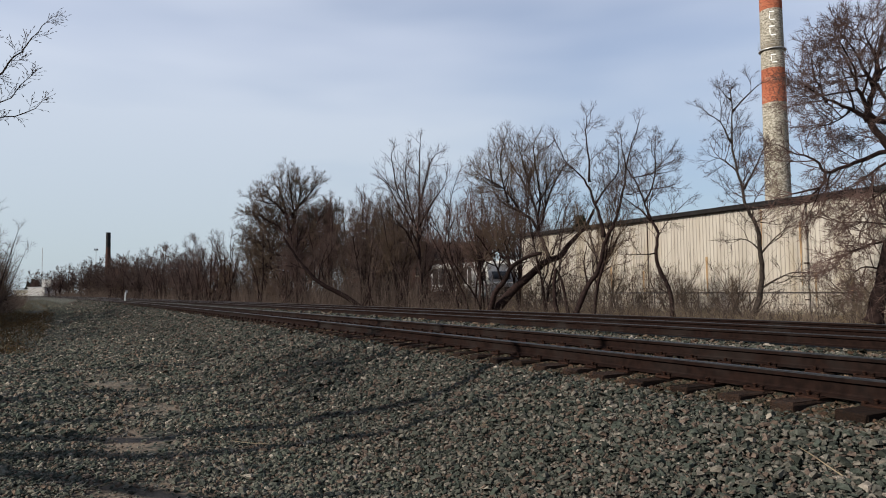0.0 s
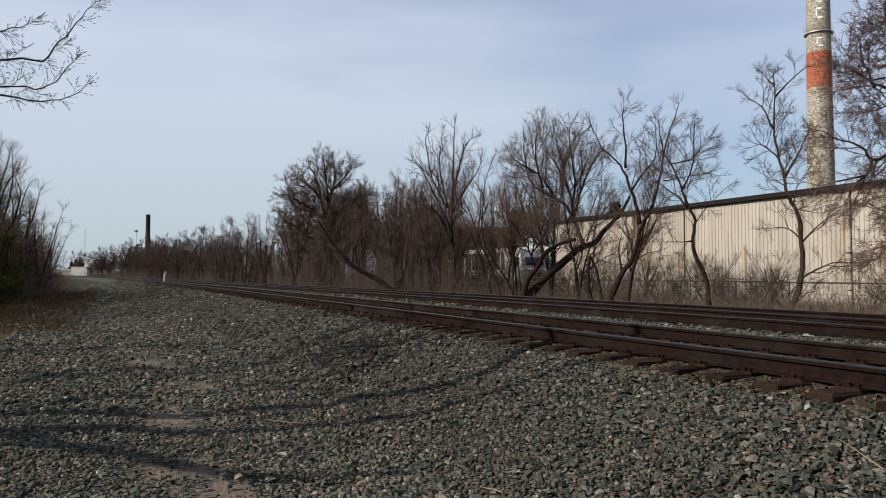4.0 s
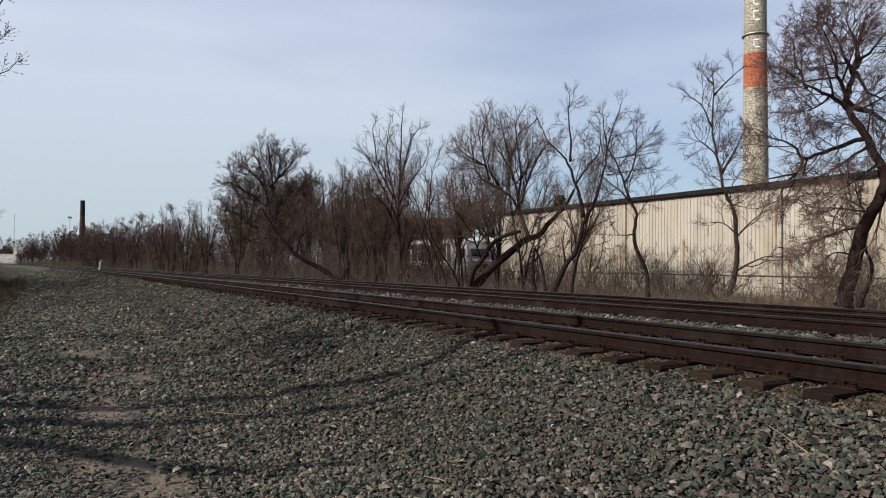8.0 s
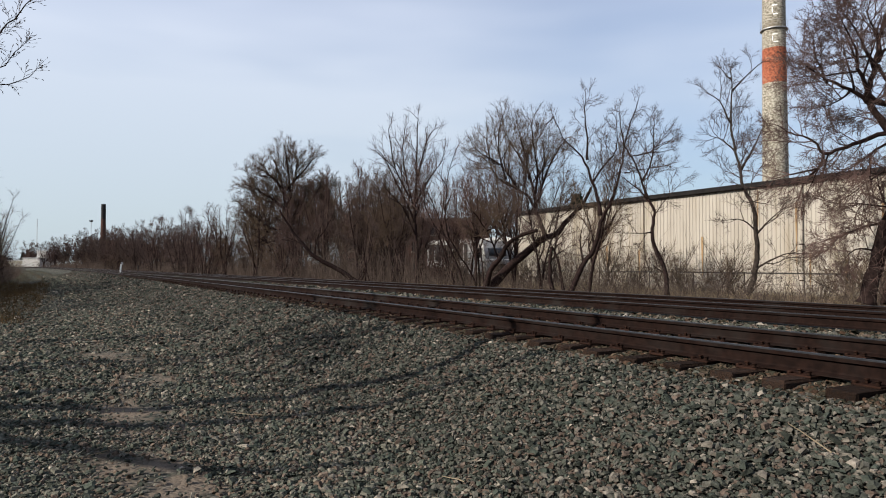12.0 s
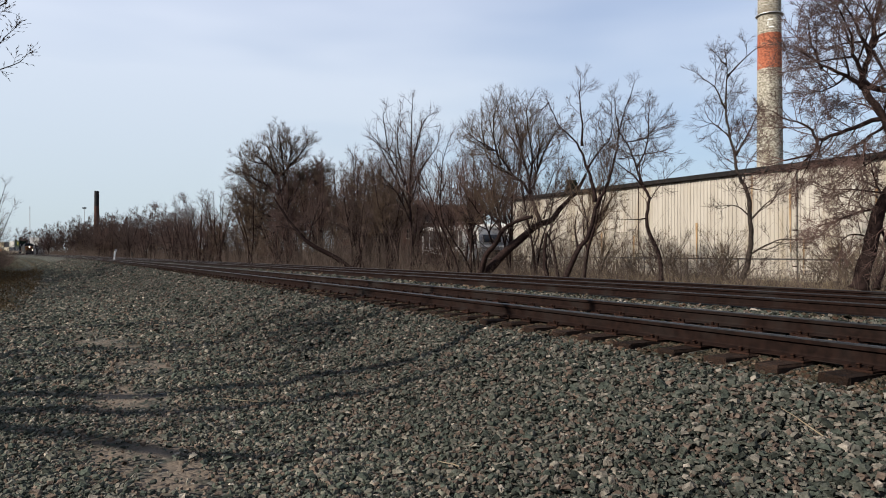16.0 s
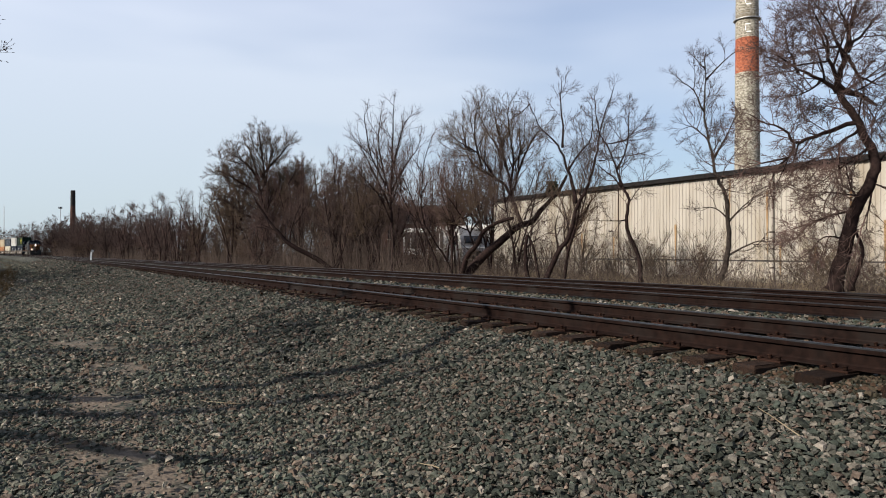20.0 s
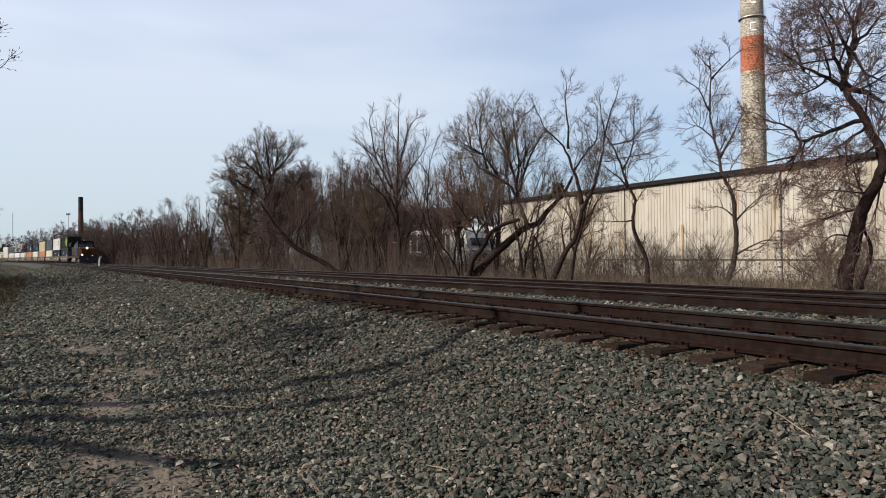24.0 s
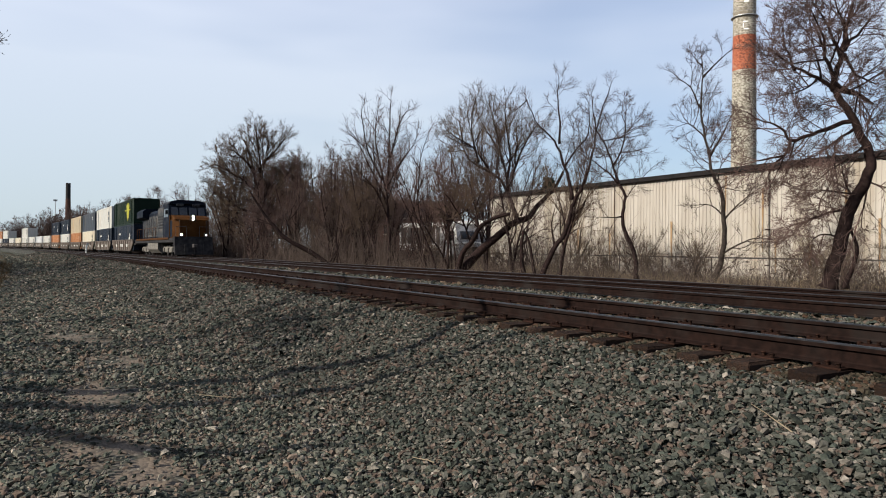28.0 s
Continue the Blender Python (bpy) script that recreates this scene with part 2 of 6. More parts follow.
# ---- mesh building ----
class Geo:
    """Vertices and faces, gathered and turned into one mesh."""

    def __init__(self):
        self.v, self.f, self.n = [], [], 0

    def add(self, verts, faces):
        verts = np.asarray(verts, float).reshape(-1, 3)
        self.v.append(verts)
        self.f.extend([tuple(i + self.n for i in f) for f in faces])
        self.n += len(verts)
        return self

    def box(self, x0, x1, y0, y1, z0, z1, bevel=0.0, m=None):
        b = min(bevel, (x1 - x0) * 0.45, (y1 - y0) * 0.45, (z1 - z0) * 0.45)
        if b <= 0:
            v = [(x, y, z) for z in (z0, z1) for x, y in ((x0, y0), (x1, y0), (x1, y1), (x0, y1))]
            f = [(3, 2, 1, 0), (4, 5, 6, 7), (0, 1, 5, 4), (1, 2, 6, 5), (2, 3, 7, 6), (3, 0, 4, 7)]
        else:
            v, f = [], []
            for z, i in ((z0, b), (z0 + b, 0), (z1 - b, 0), (z1, b)):
                for x, y in ((x0 + i + b * (i == 0), y0 + i), (x1 - i - b * (i == 0), y0 + i), (x1 - i, y0 + i + b * (i == 0)), (x1 - i, y1 - i - b * (i == 0)),
                             (x1 - i - b * (i == 0), y1 - i), (x0 + i + b * (i == 0), y1 - i), (x0 + i, y1 - i - b * (i == 0)), (x0 + i, y0 + i + b * (i == 0))):
                    v.append((x, y, z))
            f = [tuple(range(7, -1, -1)), tuple(range(24, 32))]
            for r in range(3):
                for k in range(8):
                    a, c = r * 8 + k, r * 8 + (k + 1) % 8
                    f.append((a, c, c + 8, a + 8))
        v = np.array(v, float)
        if m is not None:
            v = np.array([m @ Vector(p) for p in v])
        return self.add(v, f)

    def tube(self, points, radii, sides=8, caps=True):
        p = np.asarray(points, float)
        k = len(p)
        r = np.asarray(radii, float) * np.ones(k)
        d = np.empty_like(p)
        d[1:-1], d[0], d[-1] = p[2:] - p[:-2], p[1] - p[0], p[-1] - p[-2]
        d /= np.maximum(np.linalg.norm(d, axis=1), 1e-9)[:, None]
        ref = np.array((0.0, 0.0, 1.0)) if abs(d[0][2]) < 0.8 else np.array((0.0, 1.0, 0.0))
        a = np.cross(d, ref)
        a /= np.maximum(np.linalg.norm(a, axis=1), 1e-9)[:, None]
        b = np.cross(d, a)
        t = np.arange(sides) * (2 * math.pi / sides)
        ring = a[:, None, :] * np.cos(t)[None, :, None] + b[:, None, :] * np.sin(t)[None, :, None]
        v = (p[:, None, :] + ring * r[:, None, None]).reshape(-1, 3)
        f = [(i * sides + j, i * sides + (j + 1) % sides, (i + 1) * sides + (j + 1) % sides, (i + 1) * sides + j) for i in range(k - 1) for j in range(sides)]
        if caps:
            f += [tuple(range(sides - 1, -1, -1)), tuple(range((k - 1) * sides, k * sides))]
        return self.add(v, f)

    def prism(self, outline, axis, lo, hi):
        """A flat outline of (a, b) drawn out along an axis: 'x' gives (y, z), 'y' gives (x, z), 'z' gives (x, y)."""
        k = len(outline)
        put = {"x": lambda a, b, c: (c, a, b), "y": lambda a, b, c: (a, c, b), "z": lambda a, b, c: (a, b, c)}[axis]
        v = [put(a, b, c) for c in (lo, hi) for a, b in outline]
        f = [tuple(range(k - 1, -1, -1)), tuple(range(k, 2 * k))] + [(i, (i + 1) % k, k + (i + 1) % k, k + i) for i in range(k)]
        return self.add(v, f)

    def lathe(self, profile, sides=24, centre=(0, 0)):
        v = [(centre[0] + r * math.cos(2 * math.pi * j / sides), centre[1] + r * math.sin(2 * math.pi * j / sides), z) for r, z in profile for j in range(sides)]
        k = len(profile)
        f = [(i * sides + j, i * sides + (j + 1) % sides, (i + 1) * sides + (j + 1) % sides, (i + 1) * sides + j) for i in range(k - 1) for j in range(sides)]
        f += [tuple(range(sides - 1, -1, -1)), tuple(range((k - 1) * sides, k * sides))]
        return self.add(v, f)

    def mesh(self, name, mat, smooth=False, fix=True):
        me = bpy.data.meshes.new(name)
        me.from_pydata(np.concatenate(self.v).tolist(), [], self.f)
        me.materials.append(mat)
        if fix and len(self.f) < 4000:
            bm = bmesh.new()
            bm.from_mesh(me)
            bmesh.ops.recalc_face_normals(bm, faces=bm.faces)
            bm.to_mesh(me)
            bm.free()
        if smooth:
            me.polygons.foreach_set("use_smooth", [True] * len(me.polygons))
        return me


def part(name, geo, mat, parent, label="", smooth=False, at=None):
    me = geo if isinstance(geo, bpy.types.Mesh) else geo.mesh(name, mat, smooth)
    ob = new(name, me)
    ob.parent = parent
    if at is not None:
        ob.matrix_basis = at
    return tagged(ob, label)


def thing(name, label, category, group="", kind="", at=None):
    ob = new(name)
    ob.empty_display_size = 0.3
    if at is not None:
        ob.matrix_basis = at
    return tagged(ob, label, category, group, kind)


# ---- the line of the track: a wide curve to the left, nearly level ----
BEND = 2160.0
LEVEL_S = np.array((-400.0, 0.0, 40.0, 80.0, 110.0, 150.0, 200.0, 250.0, 400.0, 800.0, 4000.0))
LEVEL_Z = np.array((0.96, 0.93, 0.86, 0.78, 0.75, 0.73, 0.84, 0.92, 1.05, 1.30, 1.5))
RAIL_TOP = 0.93


def level(s):
    return (np.interp(np.asarray(s) - 8, LEVEL_S, LEVEL_Z) + np.interp(s, LEVEL_S, LEVEL_Z) + np.interp(np.asarray(s) + 8, LEVEL_S, LEVEL_Z)) / 3


def on_track(u, s, h=0.0):
    """The place u metres right of the camera's foot, s metres along the line, h above the rails."""
    a = s / BEND
    return Vector(((BEND + u) * math.cos(a) - BEND, (BEND + u) * math.sin(a), float(level(s)) + h))


def track_pose(u, s, h=0.0, back=False):
    p, slope = on_track(u, s, h), float(level(s + 4) - level(s - 4)) / 8
    turn = math.degrees(s / BEND)
    return pose(*p, -math.degrees(math.atan(slope)), 0, turn + 180) if back else pose(*p, math.degrees(math.atan(slope)), 0, turn)


NEAR_TRACK, FAR_TRACK = 5.845, 11.48       # centre lines
GAUGE = 1.505                              # head centre to head centre

CROSS_U = np.array((-400.0, -30.0, -9.0, -4.0, 0.6, 2.3, 4.30, 4.95, 6.8, 7.5, 8.2, 9.0, 9.9, 10.3, 12.8, 13.2, 14.9, 18.0, 30.0, 60.0, 500.0))
CROSS_Z = np.array((-0.3, 0.25, 0.20, 0.04, 0.0, 0.03, 0.674, 0.734, 0.738, 0.740, 0.738, 0.738, 0.735, 0.728, 0.724, 0.67, 0.42, 0.36, 0.26, 0.2, 0.0)) - RAIL_TOP


def ground_z(x, y):
    x, y = np.asarray(x, float), np.asarray(y, float)
    u, s = np.hypot(x + BEND, y) - BEND, BEND * np.arctan2(y, np.maximum(x + BEND, 1.0))
    rel = np.interp(u, CROSS_U, CROSS_Z)
    ruts = 0.07 * np.sin(u * 2.6 + 0.5 * np.sin(s * 0.05)) * np.clip((s - 26) / 12, 0, 1) * np.clip((2.6 - u) / 1.5, 0, 1)
    rough = ruts + 0.035 * np.sin(x * 1.3 + 0.7 * np.sin(y * 0.9)) * np.sin(y * 0.8 + 1.1) + 0.012 * np.sin(x * 4.1 + y * 1.7) * np.sin(y * 3.3 - x)
    bed = ((u > 4.2) & (u < 13.3)).astype(float)
    return level(s) + rel + rough * (1 - bed * 0.8)


def fast_mesh(name, verts, quads, mat, smooth=False):
    """A mesh from arrays of vertices and of four-cornered faces."""
    me = bpy.data.meshes.new(name)
    verts, quads = np.asarray(verts, np.float32), np.asarray(quads, np.int32)
    k = quads.shape[1]
    me.vertices.add(len(verts))
    me.vertices.foreach_set("co", verts.ravel())
    me.loops.add(quads.size)
    me.loops.foreach_set("vertex_index", quads.ravel())
    me.polygons.add(len(quads))
    me.polygons.foreach_set("loop_start", np.arange(0, quads.size, k, dtype=np.int32))
    me.polygons.foreach_set("use_smooth", np.full(len(quads), smooth))
    me.materials.append(mat)
    me.update(calc_edges=True)
    return me


def sticks(paths, radii, sides=3):
    """Many tapering tubes at once: paths (n, k, 3), radii (n, k)."""
    p, r = np.asarray(paths, float), np.asarray(radii, float)
    n, k, _ = p.shape
    d = p[:, -1] - p[:, 0]
    d /= np.maximum(np.linalg.norm(d, axis=1), 1e-9)[:, None]
    ref = np.where(np.abs(d[:, 2:3]) < 0.8, np.array((0.0, 0.0, 1.0)), np.array((0.0, 1.0, 0.0)))
    a = np.cross(d, ref)
    a /= np.maximum(np.linalg.norm(a, axis=1), 1e-9)[:, None]
    b = np.cross(d, a)
    t = np.arange(sides) * (2 * math.pi / sides)
    ring = a[:, None, :] * np.cos(t)[None, :, None] + b[:, None, :] * np.sin(t)[None, :, None]
    v = p[:, :, None, :] + ring[:, None, :, :] * r[:, :, None, None]
    idx = np.arange(n * k * sides).reshape(n, k, sides)
    nxt = np.roll(idx, -1, axis=2)
    q = np.stack((idx[:, :-1], nxt[:, :-1], nxt[:, 1:], idx[:, 1:]), axis=-1).reshape(-1, 4)
    return v.reshape(-1, 3), q


def join_arrays(pairs):
    vs, qs, n = [], [], 0
    for v, q in pairs:
        vs.append(v)
        qs.append(q + n)
        n += len(v)
    return np.concatenate(vs), np.concatenate(qs)


# ---- ground: one sheet to the horizon ----
def soil_material():
    """Small crushed stone seen from afar: a cell a stone, with its own tone and relief."""
    m = material("ballast_bed", (0.6, 0.6, 0.6), (1.0, 1.0, 1.0), 0.92, 0, 0.9, 6.0)
    n, l = m.node_tree.nodes, m.node_tree.links
    co = n.new("ShaderNodeTexCoord")
    cell, tones, bump = n.new("ShaderNodeTexVoronoi"), n.new("ShaderNodeValToRGB"), n.new("ShaderNodeBump")
    cell.inputs["Scale"].default_value = 24.0
    l.new(co.outputs["Object"], cell.inputs["Vector"])
    sep = n.new("ShaderNodeSeparateColor")
    l.new(cell.outputs["Color"], sep.inputs["Color"])
    for at, c in ((0.3, (0.036, 0.041, 0.034)), (0.55, (0.052, 0.055, 0.046)), (0.8, (0.068, 0.056, 0.047)), (0.93, (0.10, 0.096, 0.085))):
        tones.color_ramp.elements.new(at).color = (*c, 1)
    tones.color_ramp.elements[0].color = (0.018, 0.020, 0.017, 1)
    tones.color_ramp.elements[-1].color = (0.14, 0.13, 0.115, 1)
    l.new(sep.outputs["Red"], tones.inputs["Fac"])
    mul = n.new("ShaderNodeMix")
    mul.data_type, mul.blend_type = "RGBA", "MULTIPLY"
    mul.inputs["Factor"].default_value = 1.0
    b = n["Principled BSDF"]
    l.new(b.inputs["Base Color"].links[0].from_socket, mul.inputs["A"])
    l.new(tones.outputs["Color"], mul.inputs["B"])
    # bare soil shows through in patches along the trodden way
    pos, patch, mask = n.new("ShaderNodeSeparateXYZ"), n.new("ShaderNodeTexNoise"), n.new("ShaderNodeMapRange")
    patch.inputs["Scale"].default_value, patch.inputs["Detail"].default_value = 1.6, 6.0
    l.new(co.outputs["Object"], patch.inputs["Vector"])
    mask.inputs["From Min"].default_value, mask.inputs["From Max"].default_value = 0.42, 0.54
    l.new(patch.outputs["Fac"], mask.inputs["Value"])
    l.new(co.outputs["Object"], pos.inputs["Vector"])
    band = n.new("ShaderNodeMapRange")
    band.inputs["From Min"].default_value, band.inputs["From Max"].default_value = 2.6, 1.2
    l.new(pos.outputs["X"], band.inputs["Value"])
    both = n.new("ShaderNodeMath")
    both.operation = "MULTIPLY"
    near = n.new("ShaderNodeMapRange")
    near.inputs["From Min"].default_value, near.inputs["From Max"].default_value = 20.0, 12.0
    l.new(pos.outputs["Y"], near.inputs["Value"])
    here = n.new("ShaderNodeMath")
    here.operation = "MULTIPLY"
    l.new(mask.outputs["Result"], here.inputs[0])
    l.new(near.outputs["Result"], here.inputs[1])
    edge, inside = n.new("ShaderNodeMapRange"), n.new("ShaderNodeMath")
    edge.inputs["From Min"].default_value, edge.inputs["From Max"].default_value = -0.7, 0.2
    inside.operation = "MULTIPLY"
    l.new(pos.outputs["X"], edge.inputs["Value"])
    l.new(here.outputs["Value"], inside.inputs[0])
    l.new(edge.outputs["Result"], inside.inputs[1])
    l.new(inside.outputs["Value"], both.inputs[0])
    l.new(band.outputs["Result"], both.inputs[1])
    mix = n.new("ShaderNodeMix")
    mix.data_type = "RGBA"
    mix.inputs["B"].default_value = (0.112, 0.089, 0.070, 1)
    l.new(both.outputs["Value"], mix.inputs["Factor"])
    l.new(mul.outputs["Result"], mix.inputs["A"])
    l.new(mix.outputs["Result"], b.inputs["Base Color"])
    bump.inputs["Strength"].default_value, bump.inputs["Distance"].default_value = 0.8, 0.014
    bump.invert = True
    l.new(cell.outputs["Distance"], bump.inputs["Height"])
    l.new(bump.outputs["Normal"], b.inputs["Normal"])
    return m


BED = soil_material()
EARTH = material("brown_leaf_litter", (0.065, 0.048, 0.036), (0.135, 0.100, 0.074), 0.95, 0, 5.0, bump=0.8, bump_scale=18, stain=(0.16, 0.125, 0.085), stain_scale=0.35)
TURF = material("dull_winter_turf", (0.026, 0.0200, 0.0105), (0.052, 0.0380, 0.0200), 0.95, 0, 4.0, bump=0.8, bump_scale=25, stain=(0.055, 0.045, 0.028), stain_scale=0.3)


def build_ground():
    def steps(*runs):
        out = [runs[0][0]]
        for lo, hi, step in runs:
            k = max(1, round((hi - lo) / step))
            out += [lo + (hi - lo) * (i + 1) / k for i in range(k)]
        return np.array(out)
    xs = steps((-3500, -300, 400), (-300, -60, 20), (-60, -14, 1.5), (-14, 16, 0.2), (16, 40, 1.5), (40, 200, 16), (200, 3500, 400))
    ys = steps((-3500, -100, 400), (-100, -8, 8), (-8, 16, 0.25), (16, 60, 0.8), (60, 320, 3), (320, 700, 20), (700, 4500, 380))
    gx, gy = np.meshgrid(xs, ys)
    z = ground_z(gx, gy)
    gu = np.hypot(gx + BEND, gy) - BEND
    z = z - 0.028 * ((gu > -1.2) & (gu < 4.7) & (gy > -1.0) & (gy < 13.8)) - 0.034 * ((gu > 2.4) & (gu < 4.5) & (gy > -1.0) & (gy < 8.8))
    v = np.stack((gx, gy, z), -1).reshape(-1, 3)
    i = np.arange(len(xs) * len(ys)).reshape(len(ys), len(xs))
    q = np.stack((i[:-1, :-1], i[:-1, 1:], i[1:, 1:], i[1:, :-1]), -1).reshape(-1, 4)
    me = fast_mesh("ground", v, q, BED, True)
    me.materials.append(EARTH)
    me.materials.append(TURF)
    c = v[q].mean(axis=1)
    u = np.hypot(c[:, 0] + BEND, c[:, 1]) - BEND
    wave = 0.5 * np.sin(c[:, 1] * 0.7) + 0.4 * np.sin(c[:, 1] * 0.23 + 1)
    slot = np.where(u + wave * 0.5 > 14.6, 1, np.where(u + wave + np.clip((c[:, 1] - 20) * 0.02, 0, 0.7) < -2.4, 2, 0))
    slot = np.where((u + wave * 0.7 < -1.2) & (c[:, 1] > 24) & (c[:, 1] < 72), 2, slot)
    run = BEND * np.arctan2(c[:, 1], np.maximum(c[:, 0] + BEND, 1.0))
    streak = np.sin(u * 2.6 + 0.5 * np.sin(run * 0.05)) + 0.5 * np.sin(run * 0.31 + u)
    slot = np.where((slot == 0) & (u < 2.3) & (run > 34) & (streak > 0.35), 2, slot)
    me.polygons.foreach_set("material_index", slot.astype(np.int32))
    return tagged(new("ground", me), "grey crushed-stone ground with bare soil and dead turf", "ground", kind="structure")


build_ground()

# the clean shoulder of loose stone, each stone its own block
CORNERS = np.array([(x * w, y * w, z) for z, w in ((-1, 1.0), (1, 0.66)) for x, y in ((-1, -1), (1, -1), (1, 1), (-1, 1))], float)
SIDES = np.array(((4, 5, 6, 7), (0, 1, 5, 4), (1, 2, 6, 5), (2, 3, 7, 6), (3, 0, 4, 7)))
TIES = -8.0 + np.cumsum(0.50 + np.random.default_rng(3).normal(0, 0.035, 340))     # where the ties lie along the line


def build_gravel():
    rng = np.random.default_rng(5)
    spots = []
    # along from, to; across from, to; half length of a stone; spacing in half lengths; layers
    for s0, s1, u0, u1, size, gap, layers in ((-1.0, 9.0, 2.2, 5.05, 0.0140, 2.3, 2), (2.4, 9.0, -1.5, 2.2, 0.0128, 2.35, 1), (9.0, 14.0, -2.6, 5.05, 0.0180, 2.3, 1), (2.4, 6.0, -0.9, 2.2, 0.0140, 2.3, 1),
                                              (14.0, 24.0, -2.6, 5.05, 0.0220, 2.5, 1), (24.0, 44.0, -3.4, 5.0, 0.0240, 2.6, 1), (44.0, 70.0, -2.0, 4.9, 0.034, 2.7, 1), (70.0, 150.0, -1.5, 4.9, 0.052, 2.7, 1),
                                              (-6.0, -1.0, 2.0, 5.05, 0.022, 2.7, 1), (-6.0, 2.4, -2.6, 2.2, 0.022, 2.7, 1), (-2.0, 14.0, 7.0, 8.95, 0.0200, 2.4, 1), (14.0, 40.0, 7.0, 8.95, 0.034, 2.5, 1),
                                              (-2.0, 16.0, 5.05, 7.0, 0.019, 2.5, 1), (-2.0, 16.0, 9.8, 13.3, 0.026, 2.6, 1)):
      for layer in range(layers):
        step = size * gap
        gu, gs = np.meshgrid(np.arange(u0, u1, step) + layer * step / 2, np.arange(s0, s1, step) + layer * step / 2)
        k = gu.size
        u, s = gu.ravel() + rng.uniform(-0.42, 0.42, k) * step, gs.ravel() + rng.uniform(-0.42, 0.42, k) * step
        # fewer on the trodden way
        way = np.exp(-((u - 0.75 - 0.25 * np.sin(s * 0.7)) / 0.62) ** 2) * (s < 16) * (0.68 + 0.32 * np.sin(s * 2.3 + 2 * u))
        thin = 0.40 * np.exp(-((u - 1.5) / 1.1) ** 2) * (0.5 + 0.5 * np.sin(s * 1.1 + u * 2.0))
        thin = np.maximum(thin, 0.6 * (s > 32) * (u < 2.2))
        seen = ((u < s * 2.3 + 4.0) & (u > -0.17 * s - 0.4)) | (size == 0.022)
        near = np.clip(np.searchsorted(TIES, s), 1, len(TIES) - 1)
        off = np.minimum(np.abs(TIES[near] - s), np.abs(TIES[near - 1] - s))
        between = ((u > 4.55) & (u < 7.15)) | (u > 10.2) & (u < 12.8)
        seen &= (off > 0.125) | ~between
        keep = seen & (rng.random(k) > np.maximum(np.clip(way * 1.15, 0, 0.93), thin))
        low = -1.1 if layers == 2 and layer == 0 else 0.0
        spots.append(np.stack((u[keep], s[keep], np.full(keep.sum(), size), np.full(keep.sum(), low), between[keep]), 1))
    spots = np.concatenate(spots)
    k = len(spots)
    u, s = spots[:, 0], spots[:, 1]
    x, y = (BEND + u) * np.cos(s / BEND) - BEND, (BEND + u) * np.sin(s / BEND)
    size = spots[:, 2] * np.clip(rng.lognormal(-0.04, 0.36, k), 0.45, 2.0)
    shape = size[:, None] * rng.uniform(0.72, 1.28, (k, 3)) * np.array((1.40, 1.00, 0.54))
    v = CORNERS[None] * (1 + rng.uniform(-0.52, 0.22, (k, 8, 3))) * shape[:, None, :]
    yaw, tilt, roll = rng.uniform(0, 2 * math.pi, k), rng.normal(0, 0.34, k), rng.normal(0, 0.34, k)
    for a, b, ang in ((1, 2, tilt), (0, 2, roll), (0, 1, yaw)):
        ca, sa = np.cos(ang)[:, None], np.sin(ang)[:, None]
        va, vb = v[:, :, a] * ca - v[:, :, b] * sa, v[:, :, a] * sa + v[:, :, b] * ca
        v[:, :, a], v[:, :, b] = va, vb
    lift = rng.uniform(-0.7, 1.2, k) * (spots[:, 4] < 0.5) + spots[:, 3]
    v += np.stack((x, y, ground_z(x, y) + size * lift), 1)[:, None, :]
    rusty = (u + rng.normal(0, 0.10, k) > 4.52) & (u < 7.25) | (u + rng.normal(0, 0.15, k) > 8.7)
    low = ~rusty & (u + rng.normal(0, 0.35, k) < 2.2)
    for name, label, mat, pick in (("track_gravel", "loose crushed dark grey and pinkish track stone", STONE, ~low & ~rusty), ("trodden_gravel", "dusty grey trodden stone with soil showing between", STONE_DUSTY, low),
                                   ("rusty_gravel", "rust-browned track stone between the ties", STONE_RUSTY, rusty)):
        some = v[pick]
        q = (SIDES[None] + (np.arange(len(some)) * 8)[:, None, None]).reshape(-1, 4)
        tagged(new(name, fast_mesh(name, some.reshape(-1, 3), q, mat)), label, "gravel", kind="stuff")


build_gravel()


# ---- tracks ----
RAIL_PROFILE = ((-0.070, -0.160), (0.070, -0.160), (0.070, -0.151), (0.018, -0.137), (0.009, -0.124), (0.009, -0.052), (0.034, -0.040), (0.037, -0.010), (0.026, 0.0),
                (-0.026, 0.0), (-0.037, -0.010), (-0.034, -0.040), (-0.009, -0.052), (-0.009, -0.124), (-0.018, -0.137), (-0.070, -0.151))


def rail_mesh(u, s0, s1, h=0.0):
    ss = np.concatenate((np.arange(s0, min(60, s1 + 0.1), 3.0), np.arange(max(60, s0), s1 + 1, 8.0))) if s1 > 60 else np.arange(s0, s1 + 0.1, 3.0)
    k = len(RAIL_PROFILE)
    v = [on_track(u + a, s, h + b) for s in ss for a, b in RAIL_PROFILE]
    i = np.arange(len(ss) * k).reshape(len(ss), k)
    n = np.roll(i, -1, axis=1)
    q = np.stack((i[:-1], n[:-1], n[1:], i[1:]), -1)
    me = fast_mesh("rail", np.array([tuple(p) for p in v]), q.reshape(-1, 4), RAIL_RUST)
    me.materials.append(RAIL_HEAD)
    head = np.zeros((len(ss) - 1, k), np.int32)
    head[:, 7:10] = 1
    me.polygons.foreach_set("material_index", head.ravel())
    return me


